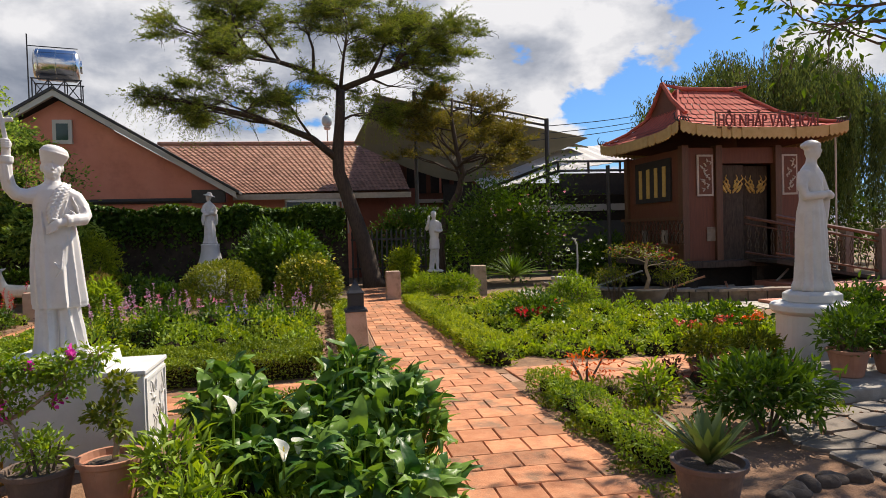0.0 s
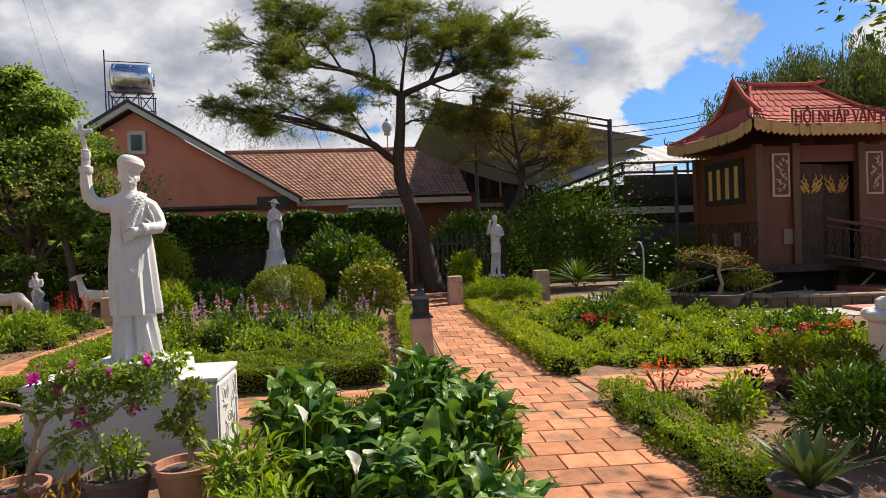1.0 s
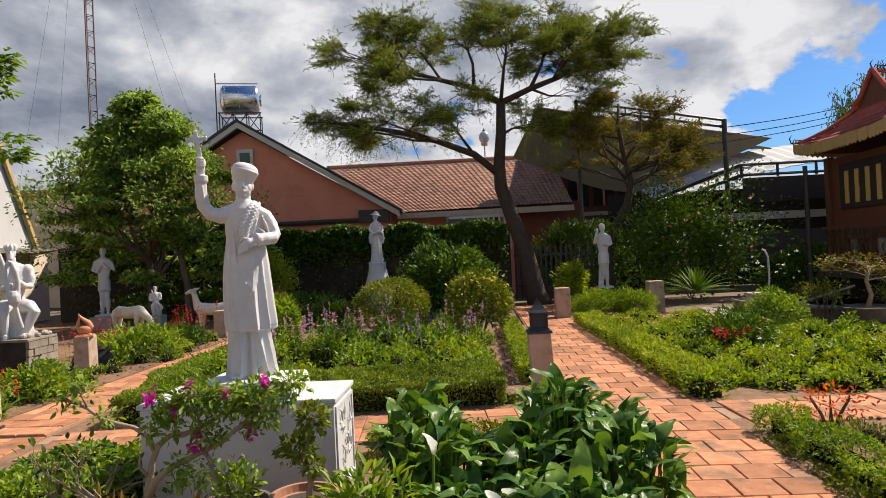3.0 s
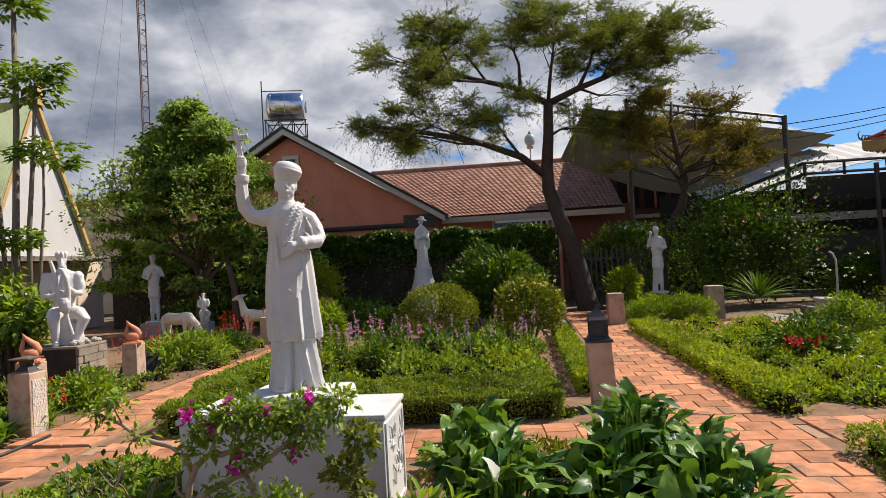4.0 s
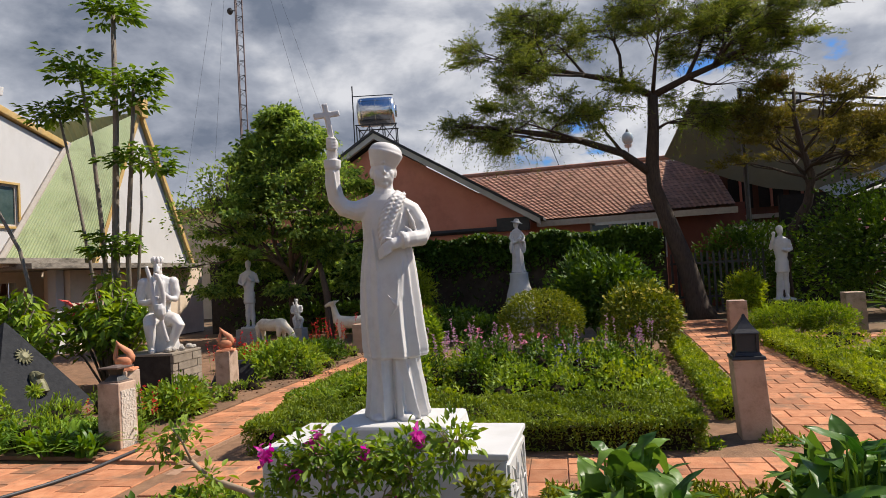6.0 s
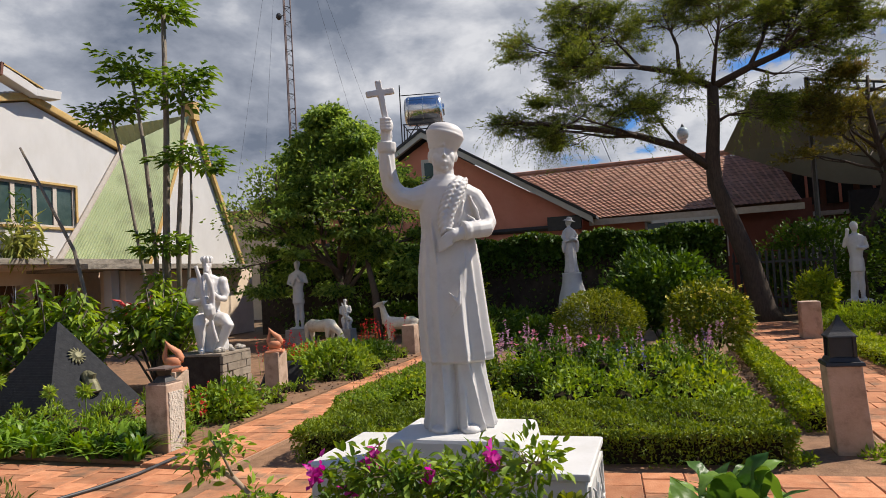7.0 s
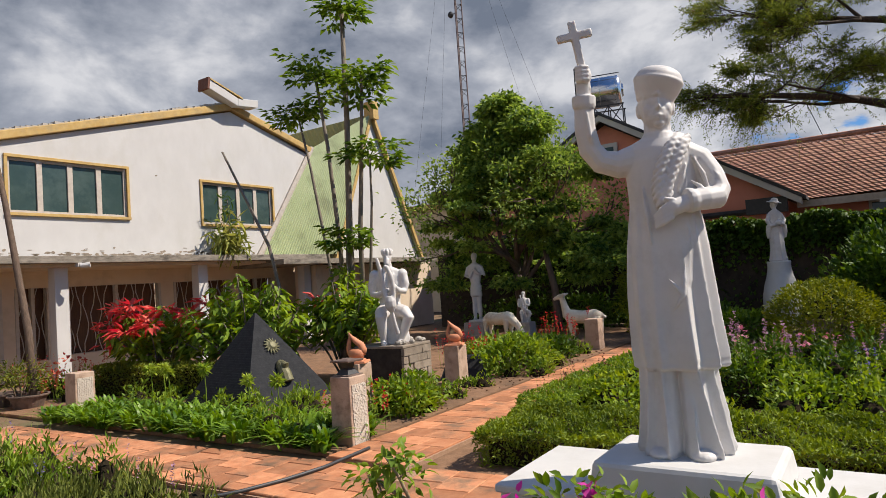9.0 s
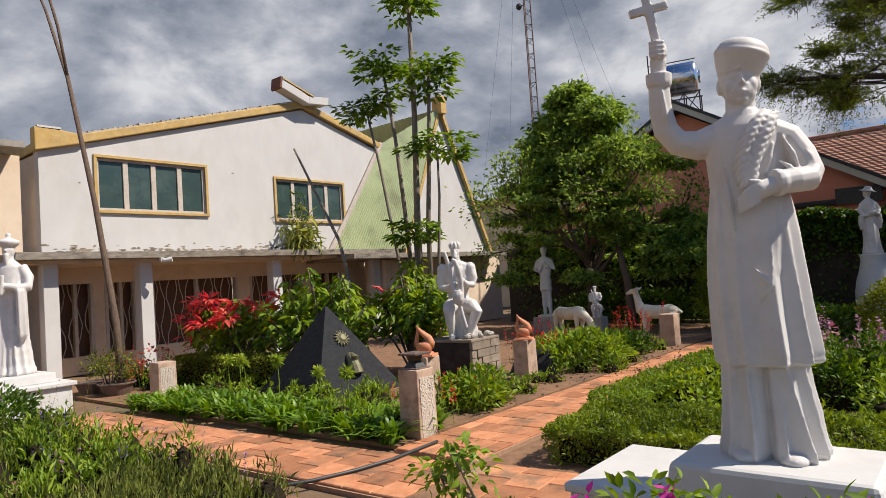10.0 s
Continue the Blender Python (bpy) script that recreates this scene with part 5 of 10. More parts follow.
def standing_woman():
    s = Shape()
    draped(s, between([(0, 0.19, 0.165, 0.01, 0), (0.04, 0.20, 0.17, 0.01, 0), (0.10, 0.175, 0.15, 0.01, 0), (0.30, 0.155, 0.135, 0, 0), (0.6, 0.158, 0.13, -0.005, 0), (0.8, 0.15, 0.12, -0.005, 0), (0.93, 0.125, 0.105, 0, 0), (1.02, 0.128, 0.105, 0, 0), (1.12, 0.145, 0.105, 0, 0), (1.2, 0.155, 0.095, 0, 0), (1.26, 0.13, 0.08, 0, 0), (1.31, 0.06, 0.06, 0, 0)], 4),
           [(-70, 0.9, 0.008, -66, 0.0, 0.028, 11), (-45, 0.9, 0.008, -38, 0.0, 0.026, 11), (-20, 0.9, 0.008, -12, 0.0, 0.026, 12), (-95, 0.85, 0.006, -92, 0.0, 0.026, 10), (-115, 0.9, 0.008, -120, 0.0, 0.026, 11), (-140, 0.9, 0.008, -148, 0.0, 0.026, 12), (-170, 0.9, 0.008, -175, 0.0, 0.026, 12),
            (-120, 1.24, 0.004, -60, 0.98, 0.014, 10), (-140, 1.22, 0.004, -75, 0.95, 0.012, 9), (20, 0.9, 0.01, 20, 0, 0.024, 14), (60, 0.9, 0.01, 60, 0, 0.024, 16), (100, 0.9, 0.01, 100, 0, 0.024, 16), (140, 0.9, 0.01, 140, 0, 0.024, 16)], 120)
    limb(s, (0, 0, 1.25, 0.062), (0.01, -0.01, 1.38, 0.050))
    s.ball((0.012, -0.02, 1.445), 0.070, 0.082, 0.098, 18, 12)
    s.ball((0.012, -0.055, 1.41), 0.045, 0.045, 0.05, 12, 8)
    limb(s, (0.012, -0.098, 1.46, 0.008), (0.012, -0.115, 1.43, 0.012), n=7)
    # hair drawn up in a low roll round the head
    for k in range(12):
        a = math.radians(30 * k)
        limb(s, (0.012 + 0.07 * math.cos(a), 0.0 + 0.078 * math.sin(a), 1.485, 0.028), (0.012 + 0.062 * math.cos(a + 0.4), 0.0 + 0.07 * math.sin(a + 0.4), 1.525, 0.026), n=8)
    s.ball((0.012, 0.0, 1.52), 0.07, 0.078, 0.045, 14, 8)
    limb(s, (-0.12, 0, 1.22, 0.066), (-0.195, -0.01, 1.08, 0.056), (-0.205, -0.05, 0.97, 0.050), (-0.10, -0.15, 0.985, 0.040), (-0.02, -0.175, 0.995, 0.032))
    limb(s, (0.12, 0, 1.22, 0.066), (0.19, -0.01, 1.08, 0.056), (0.20, -0.06, 0.98, 0.052), (0.10, -0.15, 0.98, 0.042), (0.03, -0.175, 0.985, 0.032))
    s.ball((0.0, -0.18, 0.995), 0.055, 0.035, 0.038)
    draped(s, between([(0.42, 0.018, 0.03, 0.19, 0.01), (0.6, 0.035, 0.05, 0.20, 0.0), (0.8, 0.045, 0.06, 0.20, -0.02), (1.0, 0.05, 0.07, 0.195, -0.03), (1.2, 0.05, 0.06, 0.13, -0.01)], 3),
           [(-90, 1.2, 0.006, -90, 0.4, 0.012, 30), (-20, 1.2, 0.006, -20, 0.4, 0.012, 30)], 40)
    return s


def hat_woman():
    s = Shape()
    robe(s, [(0, 0.17, 0.16, 0, 0), (0.02, 0.20, 0.18, 0, 0), (0.08, 0.18, 0.16, 0, 0), (0.25, 0.155, 0.14, 0, 0), (0.5, 0.15, 0.13, 0, 0), (0.75, 0.125, 0.105, 0, 0), (0.85, 0.115, 0.095, 0, 0), (0.95, 0.13, 0.1, 0, 0), (1.05, 0.15, 0.095, 0, 0), (1.12, 0.12, 0.08, 0, 0), (1.17, 0.05, 0.05, 0, 0)], 0.09, 8)
    limb(s, (0, 0, 1.12, 0.045), (0.01, 0, 1.25, 0.04))
    s.ball((0.015, -0.01, 1.30), 0.062, 0.07, 0.085, 14, 8)
    s.ball((0.0, 0.03, 1.28), 0.07, 0.06, 0.10, 12, 8)
    m = pose(0.02, 0.0, 1.35, 8, 10, 0)
    c = Shape().lathe([(0.165, -0.025), (0.172, -0.018), (0.10, 0.01), (0.075, 0.03), (0.065, 0.075), (0.03, 0.09)], 0, 0, 24)
    s.add([m @ Vector(v) for v in c.V], c.F)
    limb(s, (-0.11, 0, 1.07, 0.055), (-0.185, -0.02, 0.92, 0.05), (-0.14, -0.10, 0.80, 0.045), (-0.02, -0.16, 0.83, 0.033))
    limb(s, (0.11, 0, 1.07, 0.055), (0.185, -0.02, 0.92, 0.05), (0.12, -0.11, 0.82, 0.045), (0.02, -0.16, 0.84, 0.033))
    for x in (-0.19, 0.18):
        robe(s, [(0.52, 0.02, 0.03, x, -0.03), (0.66, 0.05, 0.06, x, -0.04), (0.82, 0.05, 0.06, x * 0.9, -0.05)], 0.1, 5, 20)
    s.ball((0.0, -0.17, 0.86), 0.085, 0.045, 0.06)
    s.ball((0.05, -0.16, 0.92), 0.05, 0.035, 0.04)
    return s


def young_man(arm_up):
    s = Shape()
    for x in (-0.065, 0.075):
        limb(s, (x, 0, 0.0, 0.055), (x, 0, 0.06, 0.042), (x, 0, 0.28, 0.062), (x * 0.95, 0, 0.45, 0.055), (x * 0.9, 0, 0.75, 0.085), (x * 0.7, 0, 0.88, 0.1))
        limb(s, (x, -0.03, 0.03, 0.04), (x * 1.15, -0.14, 0.022, 0.025))
    robe(s, [(0.62, 0.155, 0.12, 0, 0), (0.68, 0.155, 0.12, 0, 0), (0.85, 0.145, 0.11, 0, 0), (0.95, 0.125, 0.1, 0, 0), (1.1, 0.15, 0.105, 0, 0), (1.3, 0.185, 0.11, 0, 0), (1.42, 0.17, 0.09, 0, 0), (1.47, 0.08, 0.06, 0, 0)], 0.02, 8)
    limb(s, (0, 0, 1.42, 0.06), (0, -0.01, 1.55, 0.05))
    s.ball((0, -0.015, 1.62), 0.075, 0.09, 0.11, 16, 10)
    s.ball((0, 0.02, 1.66), 0.085, 0.09, 0.09, 14, 8)
    if arm_up:
        limb(s, (-0.16, 0, 1.38, 0.06), (-0.23, -0.03, 1.2, 0.05), (-0.19, -0.1, 1.38, 0.04), (-0.16, -0.1, 1.52, 0.035))
        s.ball((-0.16, -0.1, 1.55), 0.045, 0.045, 0.055)
        limb(s, (0.16, 0, 1.38, 0.06), (0.22, 0.0, 1.15, 0.05), (0.12, -0.13, 1.12, 0.04), (0.0, -0.14, 1.16, 0.03))
        limb(s, (-0.13, 0.02, 0.0, 0.045), (-0.11, 0.02, 0.5, 0.03), (-0.1, 0.02, 0.6, 0.02))
    else:
        limb(s, (-0.16, 0, 1.38, 0.06), (-0.24, -0.02, 1.15, 0.05), (-0.12, -0.14, 1.1, 0.04), (-0.02, -0.13, 1.3, 0.03))
        limb(s, (0.16, 0, 1.38, 0.06), (0.24, -0.02, 1.15, 0.05), (0.1, -0.14, 1.2, 0.04), (0.0, -0.14, 1.33, 0.03))
    s.box(-0.22, 0.22, -0.2, 0.16, -0.05, 0.0)
    return s


def musician():
    """Bearded player, half seated, one knee bent out, holding a tall lyre before the chest."""
    s = Shape()
    robe(s, [(0, 0.24, 0.22, 0.03, 0.08), (0.1, 0.25, 0.22, 0.03, 0.08), (0.40, 0.22, 0.20, 0.02, 0.08), (0.58, 0.21, 0.17, 0, 0.05)], 0.10, 9)
    draped(s, between([(0.50, 0.20, 0.15, 0, 0.05), (0.70, 0.175, 0.13, 0, 0.04), (0.82, 0.185, 0.135, 0, 0.03), (1.0, 0.235, 0.15, 0, 0.02), (1.15, 0.255, 0.14, 0, 0.02), (1.24, 0.22, 0.115, 0, 0.01), (1.30, 0.10, 0.08, 0, 0)], 4),
           [(-70, 1.2, 0.02, -75, 0.95, 0.01, 22), (-110, 1.2, 0.02, -105, 0.95, 0.01, 22), (-90, 1.2, -0.02, -90, 0.6, -0.015, 12)], 96)
    limb(s, (0, 0, 1.24, 0.085), (0, -0.02, 1.4, 0.065))
    s.ball((0, -0.03, 1.47), 0.078, 0.092, 0.11, 18, 12)
    limb(s, (0, -0.10, 1.43, 0.05), (0.0, -0.13, 1.36, 0.045), (0.0, -0.12, 1.27, 0.02), n=10)
    limb(s, (0, -0.11, 1.50, 0.012), (0, -0.135, 1.46, 0.016), n=7)
    for k in range(9):
        a = math.radians(40 * k)
        limb(s, (0.07 * math.cos(a), -0.02 + 0.08 * math.sin(a), 1.52, 0.03), (0.09 * math.cos(a), -0.02 + 0.10 * math.sin(a), 1.58, 0.022), (0.06 * math.cos(a), -0.02 + 0.07 * math.sin(a), 1.63, 0.012), n=7)
    s.ball((0, -0.01, 1.56), 0.075, 0.085, 0.07, 12, 8)
    # shoulders, upper arms, fore-arms
    for sg in (-1, 1):
        s.ball((sg * 0.235, 0.0, 1.17), 0.095, 0.095, 0.10, 14, 10)
        s.ball((sg * 0.275, -0.03, 1.02), 0.070, 0.078, 0.12, 12, 8)
    limb(s, (-0.24, 0.0, 1.17, 0.085), (-0.285, -0.03, 0.98, 0.072), (-0.275, -0.06, 0.86, 0.058), (-0.16, -0.20, 0.84, 0.058), (-0.03, -0.29, 0.90, 0.042), (0.03, -0.30, 0.92, 0.04))
    limb(s, (0.24, 0.0, 1.17, 0.085), (0.285, -0.03, 0.99, 0.072), (0.26, -0.08, 0.88, 0.058), (0.17, -0.22, 0.90, 0.055), (0.10, -0.29, 0.99, 0.042))
    # legs: one straight down, one knee out to the side
    limb(s, (-0.10, 0.0, 0.56, 0.135), (-0.13, -0.17, 0.53, 0.125), (-0.14, -0.24, 0.46, 0.10), (-0.13, -0.22, 0.25, 0.08), (-0.12, -0.20, 0.08, 0.055), (-0.12, -0.20, 0.0, 0.06))
    limb(s, (0.10, 0.0, 0.56, 0.135), (0.25, -0.14, 0.52, 0.12), (0.32, -0.17, 0.44, 0.095), (0.22, -0.16, 0.22, 0.075), (0.15, -0.16, 0.06, 0.055), (0.15, -0.17, 0.0, 0.06))
    for x in (-0.12, 0.15):
        limb(s, (x, -0.2, 0.03, 0.05), (x + 0.01, -0.34, 0.025, 0.035))
    # lyre: sound box below, two curved horns, crossbar
    m = pose(0.05, -0.33, 0.62, 4, -5, 0)
    def at(*rows):
        limb(s, *[(*(m @ Vector(r[:3])), r[3]) for r in rows], n=10)
    at((0, 0, -0.06, 0.05), (0, 0, 0.02, 0.095), (0, 0, 0.12, 0.10), (0, 0, 0.20, 0.07))
    at((-0.05, 0, 0.10, 0.045), (-0.085, 0, 0.35, 0.040), (-0.075, 0, 0.60, 0.040), (-0.115, 0, 0.85, 0.030))
    at((0.05, 0, 0.10, 0.045), (0.085, 0, 0.33, 0.040), (0.075, 0, 0.52, 0.042), (0.03, 0, 0.68, 0.040), (-0.01, 0, 0.70, 0.03))
    at((0, 0, 0.0, 0.03), (0.02, 0, -0.25, 0.032), (0.05, 0, -0.45, 0.035))
    return s


def scholar():
    """Robed figure in a folded cap with a knob, wide sleeves, hands joined over a scroll, a cloak down the back."""
    s = Shape()
    draped(s, between([(0, 0.21, 0.18, 0, 0), (0.03, 0.22, 0.19, 0, 0), (0.12, 0.195, 0.165, 0, 0), (0.45, 0.165, 0.14, 0, 0), (0.8, 0.155, 0.125, 0, 0), (1.0, 0.15, 0.12, 0, 0), (1.2, 0.17, 0.115, 0, 0), (1.32, 0.155, 0.10, 0, 0), (1.40, 0.07, 0.065, 0, 0)], 4),
           [(-90, 1.0, -0.01, -90, 0.0, -0.03, 12), (-65, 1.1, 0.008, -60, 0.0, 0.03, 11), (-115, 1.1, 0.008, -120, 0.0, 0.03, 11), (-40, 1.1, 0.008, -34, 0.0, 0.03, 12), (-140, 1.1, 0.008, -146, 0.0, 0.03, 12), (-12, 1.2, 0.01, -8, 0.0, 0.028, 12), (-168, 1.2, 0.01, -172, 0.0, 0.028, 12),
            (20, 1.2, 0.01, 24, 0.0, 0.026, 14), (60, 1.2, 0.01, 60, 0.0, 0.026, 16), (110, 1.2, 0.01, 110, 0.0, 0.026, 16), (150, 1.2, 0.01, 150, 0.0, 0.026, 14)], 120)
    limb(s, (0, 0, 1.34, 0.065), (0, -0.01, 1.46, 0.052))
    s.ball((0, -0.015, 1.53), 0.070, 0.082, 0.098, 18, 12)
    limb(s, (0, -0.09, 1.55, 0.010), (0, -0.112, 1.515, 0.013), n=7)
    limb(s, (0, -0.08, 1.475, 0.035), (0, -0.09, 1.40, 0.024), (0, -0.085, 1.33, 0.008), n=9)
    s.lathe([(0.075, 1.575), (0.10, 1.585), (0.118, 1.615), (0.120, 1.64), (0.105, 1.655), (0.075, 1.665), (0.05, 1.68), (0.02, 1.685)], 0, -0.01, 26, 1.0, 1.05)
    s.ball((0, -0.01, 1.715), 0.032, 0.032, 0.036, 12, 8)
    for sg in (-1, 1):
        limb(s, (sg * 0.13, 0, 1.32, 0.07), (sg * 0.215, -0.02, 1.18, 0.062), (sg * 0.225, -0.07, 1.06, 0.06), (sg * 0.12, -0.16, 1.06, 0.05), (sg * 0.03, -0.19, 1.09, 0.038))
        draped(s, between([(0.40, 0.02, 0.03, sg * 0.16, -0.10), (0.48, 0.05, 0.06, sg * 0.17, -0.11), (0.75, 0.055, 0.08, sg * 0.17, -0.11), (1.02, 0.055, 0.085, sg * 0.165, -0.11), (1.10, 0.03, 0.05, sg * 0.16, -0.10)], 3),
               [(-90, 1.1, 0.008, -90, 0.4, 0.014, 25), (-30 if sg > 0 else -150, 1.1, 0.008, -30 if sg > 0 else -150, 0.4, 0.014, 25)], 44)
    s.ball((0, -0.20, 1.09), 0.055, 0.04, 0.042)
    limb(s, (-0.015, -0.225, 0.98, 0.026), (0.01, -0.225, 1.22, 0.026), n=10)
    return s


def deer(grazing):
    s = Shape()
    limb(s, (-0.45, 0, 0.62, 0.10), (-0.3, 0, 0.65, 0.155), (0, 0, 0.63, 0.15), (0.3, 0, 0.65, 0.165), (0.42, 0, 0.68, 0.11), n=14)
    if grazing:
        limb(s, (0.35, 0, 0.66, 0.12), (0.6, 0, 0.48, 0.08), (0.75, 0, 0.25, 0.06))
        limb(s, (0.72, 0, 0.3, 0.065), (0.86, 0, 0.14, 0.055), (0.93, 0, 0.06, 0.035))
    else:
        limb(s, (0.38, 0, 0.66, 0.13), (0.45, 0, 0.88, 0.085), (0.5, 0, 1.08, 0.065))
        limb(s, (0.45, 0, 1.12, 0.07), (0.58, 0, 1.12, 0.06), (0.72, 0, 1.06, 0.035))
        for y in (-0.07, 0.07):
            limb(s, (0.45, y, 1.16, 0.03), (0.40, y * 2.2, 1.2, 0.012))
            limb(s, (0.47, y * 0.6, 1.17, 0.016), (0.45, y * 0.9, 1.23, 0.010), n=8)
    for x in (-0.36, 0.32):
        for y in (-0.09, 0.09):
            limb(s, (x, y, 0.62, 0.09), (x - 0.03, y, 0.35, 0.045), (x, y, 0.12, 0.03), (x + 0.01, y, 0.0, 0.035), n=8)
    limb(s, (-0.45, 0, 0.66, 0.05), (-0.54, 0, 0.6, 0.03))
    return s


statue("robed_statue", "white painted statue in a long tunic raising a cross", main_figure(), -1.16, 5.26, 0.848, 17.5, 0.0042, size=1.031)
statue("robed_woman_statue", "white statue of a robed woman on a round pedestal", standing_woman(), 6.66, 6.95, 0.83, 25, 0.014, size=1.17)
statue("hat_woman_statue", "white statue of a woman in a wide hat", hat_woman(), -2.42, 19.9, 1.50, 30, 0.013, size=1.05)
statue("youth_statue", "white statue of a youth with one arm raised", young_man(True), 4.05, 19.0, 0.55, 0, 0.016)
statue("flute_youth_statue", "white statue of a youth with hands before the chest", young_man(False), -9.38, 17.5, 0.48, 20, 0.018, size=1.02)
statue("musician_statue", "white seated statue holding a tall stringed instrument", musician(), -6.96, 10.76, 0.64, 32, 0.012, size=0.93)
statue("scholar_statue", "white statue of a robed scholar in a knobbed cap", scholar(), -11.6, 6.0, 0.6, 50, 0.014, size=1.2)
statue("deer_statue", "cream painted deer statue with its head raised", deer(False), -5.8, 15.9, 0.02, 180, 0.016, DEER, 0.92)
statue("grazing_deer_statue", "cream painted deer statue with lowered head", deer(True), -7.75, 15.7, 0.02, -15, 0.016, DEER, 0.95)
statue("small_seated_statue", "small white seated statue on a stone plinth", musician(), -7.65, 16.8, 0.45, 20, 0.016, size=0.45)


def plinth(label, x, y, a, b, z, material, name="statue_plinth"):
    root = thing(name, label, "plinth", x, y, 0)
    part("base", Shape().frustum(0, 0, 0, z * 0.25, a * 1.12, b * 1.12, a * 1.12, b * 1.12), material, root, bevel=0.012)
    part("block", Shape().frustum(0, 0, z * 0.25, z, a, b, a * 0.96, b * 0.96), material, root, bevel=0.012)
    return root


plinth("dark stone plinth under the youth statue", 4.05, 19.0, 0.38, 0.32, 0.5, BLACK_STONE)
plinth("grey stone plinth under a small statue", -7.65, 16.8, 0.2, 0.18, 0.45, STONE)
plinth("grey stone plinth hidden in shrubs", -9.38, 17.5, 0.3, 0.28, 0.43, STONE)
r = thing("round_pedestal", "white painted round pedestal with a moulded rim", "pedestal", 6.66, 6.95, 0)
part("drum", Shape().lathe([(0.40, 0), (0.40, 0.55)], 0, 0, 40), WHITE_BLOCK, r, smooth=False)
part("rim", Shape().lathe([(0.40, 0.55), (0.44, 0.57), (0.47, 0.60), (0.47, 0.66), (0.45, 0.68), (0.30, 0.70)], 0, 0, 40), WHITE_BLOCK, r, bevel=0.006)
part("plinth", Shape().lathe([(0.33, 0.70), (0.33, 0.79), (0.27, 0.83)], 0, 0, 8), WHITE_BLOCK, r, bevel=0.01)
r = thing("flared_pedestal", "white urn-shaped pedestal under the hat woman statue", "pedestal", -2.42, 19.9, 0)
part("column", Shape().lathe([(0.34, 0), (0.36, 0.1), (0.41, 0.4), (0.41, 0.65), (0.36, 0.92), (0.29, 1.15), (0.26, 1.30), (0.25, 1.42), (0.26, 1.46), (0.26, 1.502)], 0, 0, 28), WHITE_BLOCK, r, smooth=True)
r = thing("scholar_pedestal", "white painted square pedestal with a stepped cap", "pedestal", -11.55, 6.0, 0)
part("block", Shape().box(-0.6, 0.6, -0.55, 0.55, 0, 0.4), WHITE_BLOCK, r, bevel=0.01)
part("cap", Shape().box(-0.66, 0.66, -0.6, 0.6, 0.4, 0.46), WHITE_BLOCK, r, bevel=0.01)
part("step", Shape().box(-0.42, 0.42, -0.4, 0.4, 0.46, 0.6), WHITE_BLOCK, r, bevel=0.01)

# carved relief on the side of the main pedestal
ped = bpy.data.objects["statue_pedestal"]
rel = Shape()
for k, (y, z) in enumerate(((-0.16, 0.52), (-0.08, 0.42), (0.02, 0.54), (0.1, 0.40), (0.17, 0.52), (-0.12, 0.26), (0.0, 0.30), (0.12, 0.22), (0.2, 0.3))):
    a = k * 1.1
    rel.tube([(0.656, y, z), (0.668, y + 0.05 * math.cos(a), z + 0.06 * math.sin(a)), (0.668, y + 0.07 * math.cos(a + 1.2), z + 0.08 * math.sin(a + 1.2)), (0.656, y + 0.02, z + 0.09)], [0.003, 0.007, 0.007, 0.003], 6)
tagged(part("carving", rel, WHITE_BLOCK, ped, "shallow carved floral relief"), kind="stuff")
fr = Shape()
fr.box(0.655, 0.667, -0.29, -0.265, 0.05, 0.66).box(0.655, 0.667, 0.265, 0.29, 0.05, 0.66).box(0.655, 0.667, -0.265, 0.265, 0.635, 0.66).box(0.655, 0.667, -0.265, 0.265, 0.05, 0.075)
part("panel_frame", fr, WHITE_BLOCK, ped)


# ---- posts and lamps ----
def garden_post(label, x, y, a, h, rough_side=False, turn=0.0, lean=0.0):
    root = thing("garden_post", label, "post", x, y, 0, "posts along the paths")
    root.rotation_euler = (0, radians(lean), radians(turn))
    part("shaft", Shape().frustum(0, 0, -0.05, h, a * 1.05, a * 1.05, a, a), POST, root, bevel=0.012)
    if rough_side:
        rnd = random.Random(str(x))
        s = Shape()
        for k in range(46):
            for j in range(9):
                y0 = -a + 0.03 + j * (2 * a - 0.06) / 9 + rnd.uniform(-0.004, 0.004)
                z0 = 0.02 + k * (h - 0.1) / 46
                d = rnd.uniform(0.002, 0.007)
                s.frustum(a + d / 2, y0 + 0.012, z0, z0 + (h - 0.1) / 46, d + 0.004, 0.013, d * 0.7 + 0.004, 0.011)
        tagged(part("rough_face", s, ROUGH_WHITE, root, "chipped pale stone facing"), kind="stuff")
    return root


